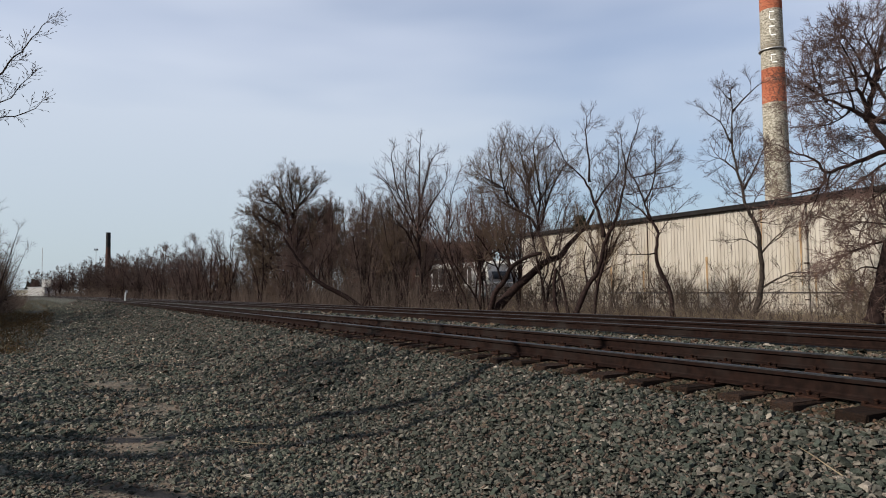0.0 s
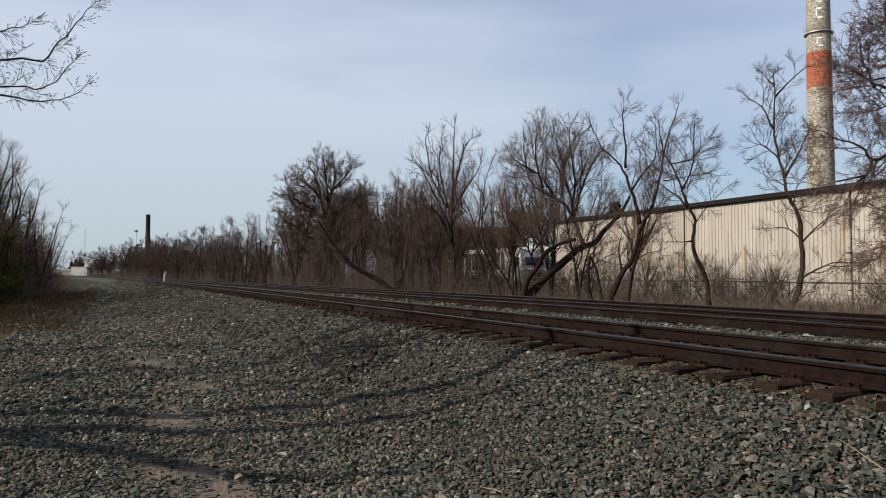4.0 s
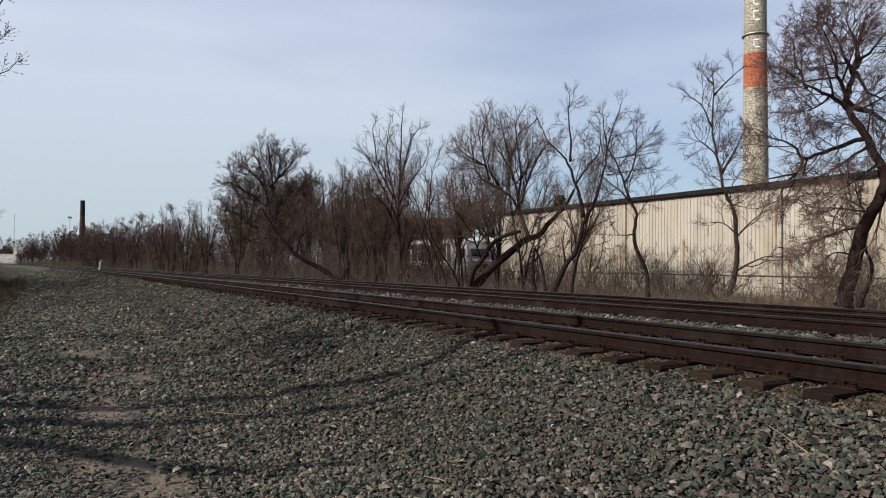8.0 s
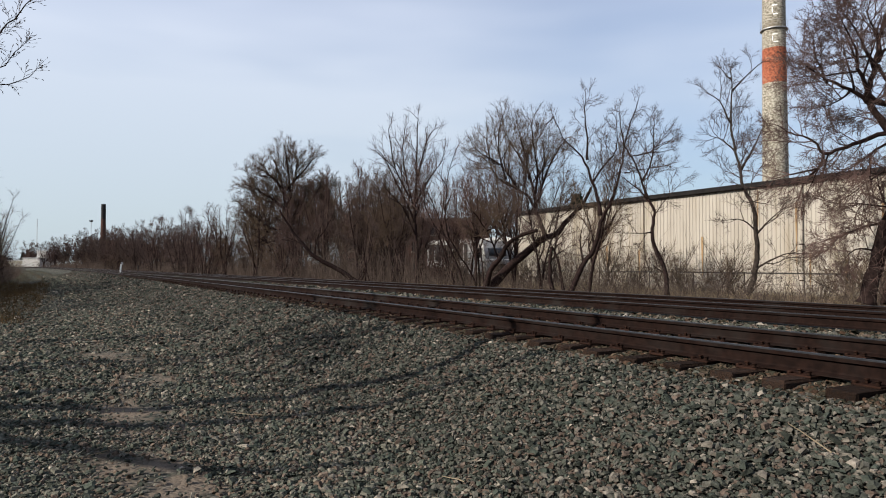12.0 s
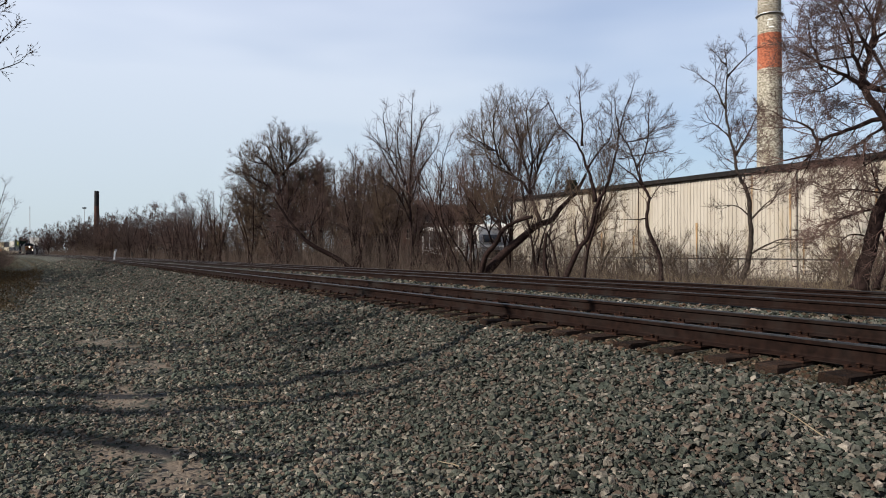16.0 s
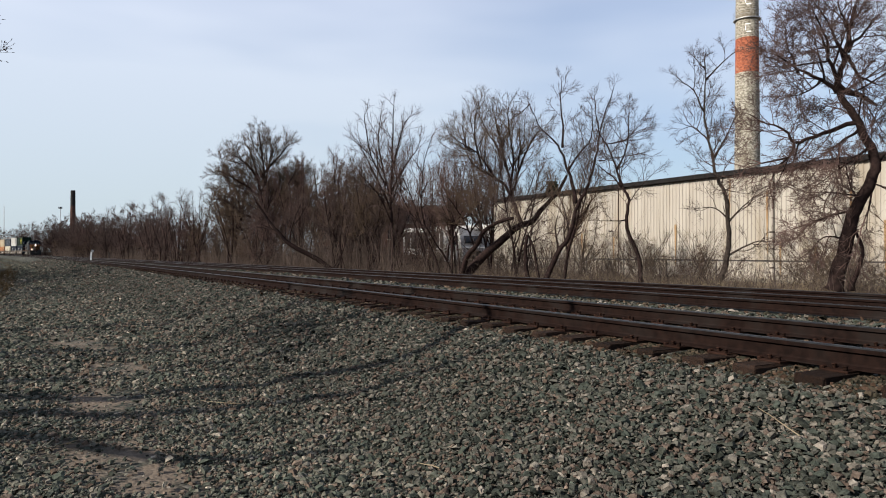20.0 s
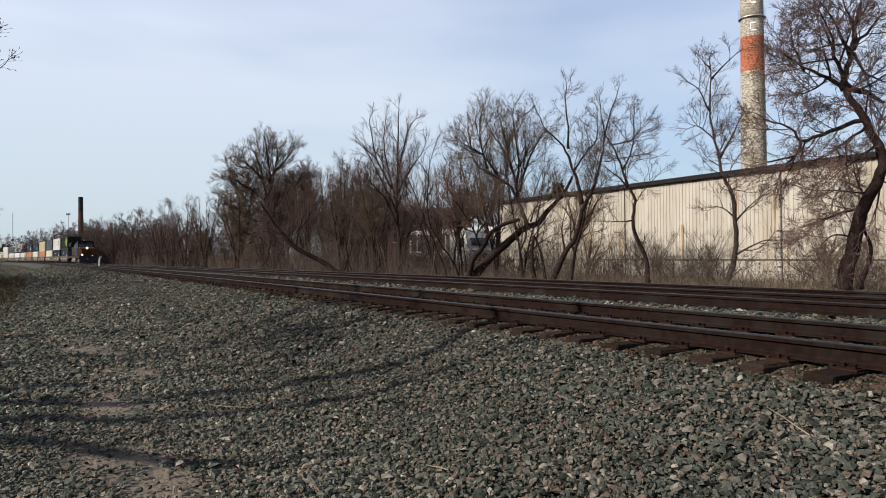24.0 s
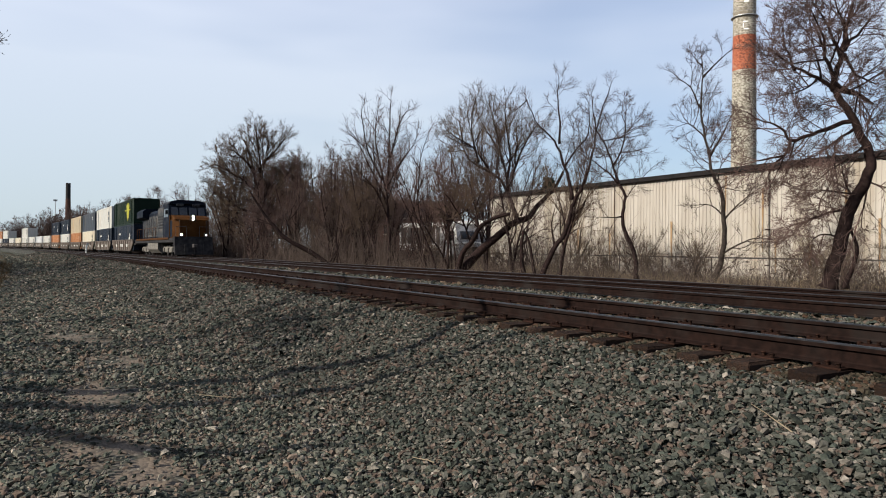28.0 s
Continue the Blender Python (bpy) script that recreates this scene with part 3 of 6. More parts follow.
def tie_meshes(rng):
    out = []
    for _ in range(5):
        g = Geo()
        w, l = rng.uniform(0.105, 0.122), rng.uniform(1.16, 1.25)
        g.box(-l, l, -w, w, -0.18, 0.0, 0.012)
        v = g.v[0]
        v += rng.uniform(-0.007, 0.007, v.shape)
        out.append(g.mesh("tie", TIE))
    return out


def plate_mesh():
    g = Geo()
    g.box(-0.17, 0.17, -0.095, 0.095, 0.0, 0.018, 0.004)
    for x, y in ((-0.088, 0.05), (0.088, -0.05), (-0.135, -0.06), (0.135, 0.06)):
        g.box(x - 0.013, x + 0.013, y - 0.013, y + 0.013, 0.016, 0.045, 0.005)
        g.box(x - 0.020, x + 0.020, y - 0.016, y + 0.016, 0.040, 0.054, 0.006)
    for x in (-0.085, 0.085):                       # clip against the tie's side
        g.box(x - 0.03, x + 0.03, 0.115, 0.150, -0.02, 0.03, 0.008)
    return g.mesh("tie_plate", IRON)


def build_track(name, label, centre, rng, s_end):
    t = thing(name, label, "railway track", kind="structure")
    for side in (-1, 1):
        part("rail", rail_mesh(centre + side * GAUGE / 2, -60, 1050), RAIL_RUST, t, "polished running surface on a rust-brown steel rail")
    ties, plate = tie_meshes(rng), plate_mesh()
    far = Geo()
    for s in TIES:
        s, skew = float(s), rng.normal(0, 0.9)
        if s < s_end:
            m = track_pose(centre + rng.normal(0, 0.025), s, -0.160 - 0.018)
            part("tie", ties[int(rng.integers(5))], TIE, t, at=m @ pose(0, 0, rng.normal(0, 0.004), 0, 0, skew))
            for side in (-1, 1):
                if s < 45:
                    part("tie_plate", plate, IRON, t, at=track_pose(centre + side * GAUGE / 2, s, -0.178))
        else:
            far.box(-1.3, 1.3, -0.11, 0.11, -0.18, 0.0, m=track_pose(centre, s, -0.178))
    tagged(part("far_ties", far, TIE, t, "distant weathered ties"), kind="stuff")
    return t


trng = np.random.default_rng(11)
build_track("near_track", "rusty-sided rails on weathered wooden ties, nearer track", NEAR_TRACK, trng, 70)
build_track("far_track", "rusty-sided rails on weathered wooden ties, farther track", FAR_TRACK, trng, 60)
spare = thing("spare_rail", "long loose rust-brown rail laid beside the farther track", "rail")
for at in range(-24, 150, 24):
    part("rail_length", rail_mesh(9.27, at, at + 24, -0.003), RAIL_RUST, spare)


# ---- bare trees ----
class Plant:
    """Grows stems that fork again and again; what is thick goes into the limbs, the rest into the twigs."""

    def __init__(self, seed, fine=0.0045, budding=False):
        self.rng, self.fine, self.budding = random.Random(seed), fine, budding
        self.trunk, self.limbs, self.twigs = [], [], []

    def bend(self, p, d, length, wob, up, k):
        pts = [p]
        x, y, z = d
        for _ in range(k):
            x, y, z = x + self.rng.gauss(0, wob), y + self.rng.gauss(0, wob), z + self.rng.gauss(0, wob) + up
            q = math.sqrt(x * x + y * y + z * z) or 1
            x, y, z = x / q, y / q, z / q
            p = (p[0] + x * length / k, p[1] + y * length / k, p[2] + z * length / k)
            pts.append(p)
        return pts

    def away(self, d, angle):
        """d turned by an angle in a random direction."""
        r = self.rng
        ax = (r.gauss(0, 1), r.gauss(0, 1), r.gauss(0, 1))
        cx, cy, cz = d[1] * ax[2] - d[2] * ax[1], d[2] * ax[0] - d[0] * ax[2], d[0] * ax[1] - d[1] * ax[0]
        q = math.sqrt(cx * cx + cy * cy + cz * cz) or 1
        c, s = math.cos(angle), math.sin(angle) / q
        return (d[0] * c + cx * s, d[1] * c + cy * s, d[2] * c + cz * s)

    def fork(self, p, d, span, up, cut):
        """A branch that spans so many metres, with its forks and twigs."""
        r = self.rng
        rad = max(self.fine, 0.0135 * span * r.uniform(0.8, 1.2))
        if span < cut:
            self.twigs.append((self.bend(p, d, span, 0.12, up, 1), self.fine))
            if self.budding:
                e, g = self.twigs[-1][0][-1], r.uniform(0.005, 0.009)
                for f in (0.45, 1.0):
                    b = tuple(p[c] + (e[c] - p[c]) * f for c in range(3))
                    self.twigs.append(([b, tuple(b[c] + self.away(d, 0.5)[c] * 0.045 for c in range(3))], g))
            return
        pts = self.bend(p, d, span * 0.31 * r.uniform(0.75, 1.25), 0.07, up, 3 if rad > 0.011 else 2)
        (self.limbs if rad > 0.024 else self.twigs).append((pts, rad))
        a, b = pts[-2], pts[-1]
        q = math.sqrt(sum((b[c] - a[c]) ** 2 for c in range(3))) or 1
        d = tuple((b[c] - a[c]) / q for c in range(3))
        self.fork(b, self.away(d, radians(r.uniform(8, 26))), span * r.uniform(0.68, 0.80), up, cut)
        self.fork(b, self.away(d, radians(r.uniform(26, 50))), span * r.uniform(0.52, 0.70), up, cut)
        if r.random() < 0.8:
            self.fork(pts[1], self.away(d, radians(r.uniform(35, 65))), span * r.uniform(0.30, 0.50), up, cut)

    def spot(self, z):
        """The place on the first stem at a height."""
        fine = self.trunk[0][0]
        return min(fine, key=lambda p: abs(p[2] - z))

    def stem(self, pts, r0, r1, habit, reach=0.3, end=0.55):
        """A main stem through the given points, rounded and made a little crooked, with branches from a share of its length on."""
        step, span, angle, up, cut = habit
        r = self.rng
        fine = []
        for i in range(len(pts) - 1):
            a, b = pts[i], pts[i + 1]
            before, after = pts[max(i - 1, 0)], pts[min(i + 2, len(pts) - 1)]
            for j in range(3):
                t = j / 3
                fine.append(tuple(0.5 * (2 * a[c] + (b[c] - before[c]) * t + (2 * before[c] - 5 * a[c] + 4 * b[c] - after[c]) * t * t
                                         + (3 * a[c] - before[c] - 3 * b[c] + after[c]) * t ** 3) + r.gauss(0, 0.015) for c in range(3)))
        fine.append(tuple(pts[-1]))
        n = len(fine) - 1
        radii = [r0 + (r1 - r0) * (i / n) ** 0.8 for i in range(n + 1)]
        radii[0] *= 1.35
        self.trunk.append((fine, radii))
        gaps = [math.dist(fine[i], fine[i + 1]) for i in range(n)]
        total, run = sum(gaps), 0.0
        at = reach * total
        for i in range(n):
            d = tuple((fine[i + 1][c] - fine[i][c]) / (gaps[i] or 1) for c in range(3))
            while at < run + gaps[i]:
                g = (at - run) / gaps[i]
                f = (at / total - reach) / (1 - reach + 1e-6)
                p = tuple(fine[i][c] + (fine[i + 1][c] - fine[i][c]) * g for c in range(3))
                self.fork(p, self.away(d, radians(angle * r.uniform(0.65, 1.3))), span * r.uniform(0.55, 1.15) * (1.12 - 0.7 * f), up, cut)
                at += step * r.uniform(0.5, 1.5)
            run += gaps[i]
        for _ in range(3):
            self.fork(fine[-1], self.away(d, radians(r.uniform(5, 30))), span * end * r.uniform(0.8, 1.2), up, cut)

    def limb(self, foot, r0, r1, *rows, habit, reach=0.25, depth=0.25, side=None, tip=0):
        """A stem given by (sideways, height) from the foot, in an upright plane that wanders a little in depth."""
        d = math.hypot(*foot)
        along = side or (foot[1] / d, -foot[0] / d)
        into = (along[1], -along[0])
        z, slope, bow = gz(*foot), self.rng.gauss(0, depth), self.rng.gauss(0, depth)
        (a0, h0), (a1, h1) = rows[-2:]
        rows = (*rows[:-1], (a0 + (a1 - a0) * tip, h0 + (h1 - h0) * tip)) if tip else rows[:-1]
        span = max(0.5, math.dist(rows[0], rows[-1]))
        pts = []
        for a, h in rows:
            f = math.dist(rows[0], (a, h)) / span
            q = 0.0 if not self.trunk else (slope * f + bow * f * f) * span
            pts.append((foot[0] + along[0] * a + into[0] * q, foot[1] + along[1] * a + into[1] * q, z + h))
        self.stem(pts, r0, r1, habit, reach, 0.34)

    def build(self, name, label, bark, twig, category="tree", group="", at=None, trunk_name="trunk"):
        ob = thing(name, label, category, group, at=at)
        for fine, radii in self.trunk:
            part(trunk_name, Geo().tube(fine, radii, 8), bark, ob, smooth=True)
        pairs, thick = [], 0
        for rows, sides in ((self.limbs, 5), (self.twigs, 3)):
            for k in (2, 3, 4):
                some = [(p, r) for p, r in rows if len(p) == k]
                if some:
                    taper = np.linspace(1, 0.4 if k == 2 else 0.74, k)
                    pairs.append(sticks([p for p, _ in some], [[r * t for t in taper] for _, r in some], sides))
                    thick += len(pairs[-1][1]) if sides == 5 else 0
        me = fast_mesh("crown", *join_arrays(pairs), bark, True)
        me.materials.append(twig)
        me.polygons.foreach_set("material_index", (np.arange(len(me.polygons)) >= thick).astype(np.int32))
        part("crown", me, bark, ob)
        return ob


# habits: metres between branches, their span, angle from the stem, upward pull, shortest fork
DENSE = (0.15, 1.9, 56, 0.010, 0.19)
WILLOW = (0.21, 2.3, 42, 0.05, 0.28)
SLIM = (0.27, 1.6, 50, 0.03, 0.23)
ROUND = (0.25, 3.6, 42, 0.06, 0.42)
UPRIGHT = (0.40, 2.5, 38, 0.06, 0.44)
CROWN = (0.34, 3.0, 48, 0.03, 0.55)
FAR = (0.52, 2.8, 52, 0.012, 0.62)
BARE = (0.9, 1.5, 48, 0.05, 0.45)
BUSH = (0.46, 2.0, 50, 0.012, 0.60)
LIMB = (0.14, 0.60, 46, 0.03, 0.20)
HAZE = (0.24, 2.9, 42, 0.05, 0.40)
SUCKER = (0.30, 1.35, 44, 0.03, 0.30)


def gz(x, y):
    return float(ground_z(x, y))


def curve_pts(x, y, rows):
    """Points from rows of (dx, dy, height above the ground at the foot)."""
    z = gz(x, y)
    return [(x + a, y + b, z + h) for a, b, h in rows]


def hero_trees():
    # big spreading tree close to the farther track, with a crooked trunk and long low limbs
    t, foot = Plant(1, 0.0055), (17.0, 10.1)
    t.limb(foot, 0.2, 0.04, (-0.13, 0.34), (-0.03, 0.79), (0.11, 1.35), (0.25, 2.05), (0.41, 2.46), (0.67, 3), (0.76, 3.41), (0.64, 3.83), (0.46, 4.26), (0.22, 4.76), (-0.03, 5.25), (-0, 5.63), (0.12, 6.1), (0.21, 6.65), (0.35, 7.32), (0.45, 8.14), habit=DENSE, reach=0.5, depth=0.3)
    t.limb(foot, 0.075, 0.03, (0.23, 0.35), (0.41, 0.94), (0.48, 1.36), (0.37, 1.84), (0.26, 2.26), habit=BARE, reach=0.5, depth=0.3)
    t.limb(foot, 0.07, 0.012, (-0.03, 5.25), (-0.4, 5.57), (-0.9, 5.83), (-1.36, 6.15), (-1.75, 6.55), habit=DENSE, reach=0.2, depth=0.3)
    t.limb(foot, 0.1, 0.03, (-0.03, 5.35), (0.46, 5.09), (0.81, 4.85), (1.49, 4.47), habit=DENSE, reach=0.2, depth=0.3)
    t.limb(foot, 0.065, 0.012, (0.46, 4.45), (-0.02, 4.35), (-0.52, 4.16), (-1, 4.05), (-1.15, 4.31), (-1.38, 4.52), (-1.75, 4.69), (-2.09, 4.97), (-2.47, 5.23), habit=DENSE, reach=0.2, depth=0.3)
    t.limb(foot, 0.06, 0.012, (-0.03, 5.56), (-0.2, 6), (-0.27, 6.41), (-0.53, 7.04), (-0.94, 7.71), habit=DENSE, reach=0.2, depth=0.3)
    t.limb(foot, 0.06, 0.012, (0.15, 6.24), (0.45, 6.54), (0.75, 6.98), (1.13, 7.36), habit=DENSE, reach=0.2, depth=0.3)
    t.limb(foot, 0.05, 0.012, (0.19, 6.09), (0.43, 5.53), (0.81, 5.22), (1.38, 5.26), habit=DENSE, reach=0.2, depth=0.3)
    t.limb(foot, 0.035, 0.01, (0.32, 2.3), (-0.14, 2.19), (-0.51, 2.03), (-0.86, 2.18), habit=DENSE, reach=0.2, depth=0.3)
    t.limb(foot, 0.035, 0.01, (0.39, 2.46), (0.22, 3.02), (0.1, 3.47), (-0.09, 4.16), habit=DENSE, reach=0.2, depth=0.3)
    t.limb(foot, 0.07, 0.012, (0.74, 3.48), (1.07, 3.72), (1.83, 3.86), habit=DENSE, reach=0.2, depth=0.3)
    t.limb(foot, 0.055, 0.012, (0.09, 6.08), (-0.15, 6.81), (-0.53, 7.47), (-0.73, 8.22), habit=DENSE, reach=0.2, depth=0.3)
    t.limb(foot, 0.035, 0.01, (-0.9, 5.83), (-1.11, 6.41), (-1.19, 7), (-1.06, 7.59), habit=DENSE, reach=0.2, depth=0.3)
    t.limb(foot, 0.03, 0.01, (-0.4, 5.57), (-0.65, 5.27), (-1.03, 5.09), (-1.42, 5.28), habit=DENSE, reach=0.2, depth=0.3)
    t.limb(foot, 0.04, 0.01, (0.24, 6.78), (-0.03, 7.39), (-0.16, 8.12), habit=DENSE, reach=0.2, depth=0.3)
    t.limb(foot, 0.03, 0.01, (0.64, 3), (0.93, 2.79), (1.39, 2.7), habit=DENSE, reach=0.2, depth=0.3)
    t.limb(foot, 0.03, 0.01, (0.17, 1.49), (-0.23, 1.7), (-0.51, 1.49), (-0.69, 1.06), habit=DENSE, reach=0.2, depth=0.3)
    t.limb(foot, 0.04, 0.008, (0.46, 4.26), (-0.02, 3.95), (-0.38, 3.69), (-0.98, 3.41), (-1.46, 3.27), habit=DENSE, reach=0.2, depth=0.3)
    t.limb(foot, 0.04, 0.008, (0.64, 3.83), (0.1, 3.41), (-0.5, 2.98), (-0.9, 2.8), habit=DENSE, reach=0.2, depth=0.3)
    t.limb(foot, 0.03, 0.008, (-1.0, 4.05), (-1.16, 3.55), (-1.4, 3.05), (-1.6, 2.7), habit=DENSE, reach=0.2, depth=0.3)
    t.build("bare_tree", "large bare tree with a crooked dark trunk and spreading limbs", BARK_DARK, TWIG_RED)
    # slim tree before the metal wall
    t, foot = Plant(2, 0.0045), (22.0, 17.8)
    t.limb(foot, 0.115, 0.015, (-0.05, -0.05), (0.24, 0.6), (0.4, 1.35), (0.46, 2.1), (0.39, 3.16), (0.23, 3.81), (-0.03, 4.35), (-0.08, 4.89), (-0.28, 5.65), (-0.39, 6.52), (-0.39, 7.28), (-0.35, 7.93), (-0.4, 8.8), (-0.26, 9.91), habit=SLIM, reach=0.42)
    t.limb(foot, 0.05, 0.008, (-0.06, 4.96), (0.42, 5.83), (0.71, 6.46), (0.94, 6.97), habit=SLIM, reach=0.2)
    t.limb(foot, 0.035, 0.008, (-0.28, 5.65), (-0.69, 6.09), (-1.2, 6.29), (-1.72, 6.37), habit=SLIM, reach=0.2)
    t.limb(foot, 0.04, 0.008, (-0.39, 6.74), (-0.8, 7.53), (-1.31, 8.01), (-1.82, 8.58), habit=SLIM, reach=0.2)
    t.limb(foot, 0.04, 0.008, (-0.35, 7.93), (0.21, 8.57), (0.66, 9.02), (1.05, 9.3), habit=SLIM, reach=0.2)
    t.limb(foot, 0.03, 0.008, (-0.37, 8.36), (-0.81, 8.94), (-1.22, 9.49), habit=SLIM, reach=0.2)
    t.limb(foot, 0.045, 0.008, (0.43, 2.52), (0.92, 3.05), (1.59, 3.57), (2.11, 3.68), habit=SLIM, reach=0.2)
    t.limb(foot, 0.035, 0.008, (0.43, 2.63), (-0.03, 3.04), (-0.67, 3.01), (-1.12, 3.01), habit=SLIM, reach=0.2)
    t.limb(foot, 0.045, 0.008, (0.38, 1.2), (0.93, 1.55), (1.51, 1.78), (2.26, 1.76), (3.01, 1.56), habit=SLIM, reach=0.2)
    t.limb(foot, 0.03, 0.008, (0.25, 0.39), (0.74, 0.82), (1.35, 1.3), habit=SLIM, reach=0.2)
    t.limb(foot, 0.03, 0.008, (0.25, 3.68), (0.72, 3.92), (1.34, 4.33), habit=SLIM, reach=0.2)
    t.build("bare_tree", "slim bare tree with grey bark before the metal wall", BARK, TWIG)
    # two forked trees at the end of the wall
    t, foot = Plant(3, 0.0045), (17.0, 21.2)
    t.limb(foot, 0.12, 0.012, (-0.42, -0.01), (-0.06, 0.91), (0.15, 1.35), (0.53, 1.89), (0.72, 2.55), (0.84, 3.09), (1.09, 3.52), (1.35, 4.17), (1.51, 4.82), (1.63, 5.47), (1.76, 6.23), (2.02, 6.98), (2.23, 7.62), (2.46, 8.31), habit=SLIM, reach=0.5)
    t.limb(foot, 0.08, 0.01, (0.8, 3.2), (0.66, 4), (0.45, 4.62), (0.23, 5.27), (-0.21, 5.83), (-0.65, 6.27), (-0.98, 7.05), (-1.45, 7.99), habit=SLIM, reach=0.2)
    t.limb(foot, 0.05, 0.01, (0.29, 5.32), (0.31, 6.15), (0.21, 7.02), (0.25, 7.9), (0.1, 8.38), habit=SLIM, reach=0.2)
    t.limb(foot, 0.045, 0.01, (0.49, 4.44), (0.98, 5.15), (1.4, 5.69), (1.39, 6.78), (1.28, 7.95), habit=SLIM, reach=0.2)
    t.limb(foot, 0.045, 0.01, (0.15, 1.35), (0.03, 2.22), (0.14, 2.87), (0.24, 3.57), habit=SLIM, reach=0.2)
    t.limb(foot, 0.03, 0.008, (-0.98, 7.05), (-1.2, 6.73), (-1.64, 6.96), habit=SLIM, reach=0.2)
    t.build("bare_tree", "bare tree with a curved dark trunk and fine upright twigs", BARK_DARK, TWIG)
    t, foot = Plant(4, 0.0045), (18.4, 18.1)
    t.limb(foot, 0.085, 0.012, (0.02, 0.17), (-0.08, 1.18), (-0.4, 1.99), (-0.5, 2.6), (-0.42, 3.21), (-0.64, 3.72), (-0.81, 4.23), (-1.05, 4.95), (-1.37, 5.48), (-1.52, 6), (-1.62, 6.93), (-1.49, 8), habit=SLIM, reach=0.4)
    t.limb(foot, 0.04, 0.008, (-0.64, 3.72), (-1.2, 4.24), (-1.69, 4.62), (-2.09, 4.92), habit=SLIM, reach=0.2)
    t.limb(foot, 0.025, 0.006, (-0.48, 2.46), (-1.39, 2.44), (-2.3, 2.53), habit=SLIM, reach=0.2)
    t.limb(foot, 0.035, 0.008, (-0.79, 4.33), (-0.46, 5.14), (-0.42, 6.05), (-0.39, 6.66), (-0.2, 7.3), habit=SLIM, reach=0.2)
    t.limb(foot, 0.025, 0.006, (-1.45, 4.66), (-0.91, 4.73), (-0.38, 4.81), (0.36, 4.67), habit=SLIM, reach=0.2)
    t.limb(foot, 0.025, 0.006, (-1.21, 5.23), (-0.77, 5.29), (-0.03, 5.29), (0.4, 5.09), habit=SLIM, reach=0.2)
    t.limb(foot, 0.03, 0.006, (-0.04, 0.94), (-0.55, 1.38), (-1.07, 1.58), habit=SLIM, reach=0.2)
    t.build("bare_tree", "bare tree with a crooked thin trunk at the metal wall", BARK_DARK, TWIG)
    # old leaning willow with many upright shoots
    t, foot = Plant(5, 0.0045), (16.8, 28.3)
    t.limb(foot, 0.25, 0.06, (-0.1, -0.13), (0.7, 0.52), (1.49, 1.35), (2.29, 2.03), (2.95, 2.54), (3.62, 2.82), (4.01, 3.35), (4.41, 3.78), (4.83, 4.19), (5.2, 4.97), (5.51, 5.45), habit=BARE, reach=0.6, depth=0.3)
    t.limb(foot, 0.15, 0.07, (0.22, 0.01), (0.48, 1.08), (0.96, 1.72), (1.27, 2.29), (1.88, 2.67), (2.55, 2.86), (3.08, 2.65), habit=BARE, reach=0.7, depth=0.3)
    t.limb(foot, 0.1, 0.012, (3.08, 2.65), (2.86, 3.37), (2.62, 4.04), (2.27, 4.7), (1.73, 5.1), (1.19, 5.42), (0.79, 5.82), (0.51, 6.43), (0.37, 7.24), (0.31, 8.04), (0.44, 8.63), habit=WILLOW, reach=0.35, depth=0.3, tip=0.4)
    t.limb(foot, 0.075, 0.012, (2.65, 4.04), (2.53, 4.84), (2.34, 5.64), (1.98, 6.44), (1.5, 7.24), (1.17, 8.05), (1, 8.9), habit=WILLOW, reach=0.2, depth=0.3, tip=0.4)
    t.limb(foot, 0.065, 0.012, (2.72, 4.25), (3.01, 5.38), (3.32, 6.18), (3.72, 6.86), (4.27, 7.42), habit=WILLOW, reach=0.2, depth=0.3, tip=0.4)
    t.limb(foot, 0.065, 0.012, (2.56, 4.57), (2.69, 5.64), (2.52, 6.71), (2.37, 7.79), (2.55, 8.60), habit=WILLOW, reach=0.2, depth=0.3, tip=0.4)
    t.limb(foot, 0.055, 0.012, (1.68, 5.13), (0.92, 6.03), (-0.02, 6.56), (-0.86, 7.28), habit=WILLOW, reach=0.2, depth=0.3, tip=0.4)
    t.limb(foot, 0.055, 0.012, (2.34, 5.37), (2.12, 6.5), (1.85, 7.5), (1.91, 8.6), habit=WILLOW, reach=0.2, depth=0.3, tip=0.4)
    t.limb(foot, 0.05, 0.012, (1.22, 2.31), (1.07, 3.49), (0.88, 4.29), (1.08, 5.42), habit=WILLOW, reach=0.2, depth=0.3, tip=0.4)
    t.limb(foot, 0.045, 0.012, (0.85, 1.62), (0.41, 2.68), (-0.13, 3.48), (-0.72, 4.01), habit=WILLOW, reach=0.2, depth=0.3, tip=0.4)
    t.limb(foot, 0.05, 0.012, (1.19, 5.37), (0.86, 6.7), (0.95, 8.05), (1.37, 9.12), habit=WILLOW, reach=0.2, depth=0.3, tip=0.4)
    t.limb(foot, 0.04, 0.012, (3.22, 2.84), (3.4, 3.46), (3.87, 4.18), (4.53, 4.85), habit=WILLOW, reach=0.2, depth=0.3, tip=0.4)
    t.build("willow_tree", "old leaning willow with a thick slanting trunk and upright shoots", BARK_DARK, TWIG_OLIVE)
    t, foot = Plant(6, 0.0045), (17.2, 25.0)
    t.limb(foot, 0.12, 0.06, (1.12, -0.16), (0.96, 1.11), (1.03, 2.1), (0.88, 2.59), habit=BARE, reach=0.7)
    t.limb(foot, 0.08, 0.04, (1.61, -0.15), (1.33, 1.36), (1.08, 2.1), (0.68, 2.58), habit=BARE, reach=0.7)
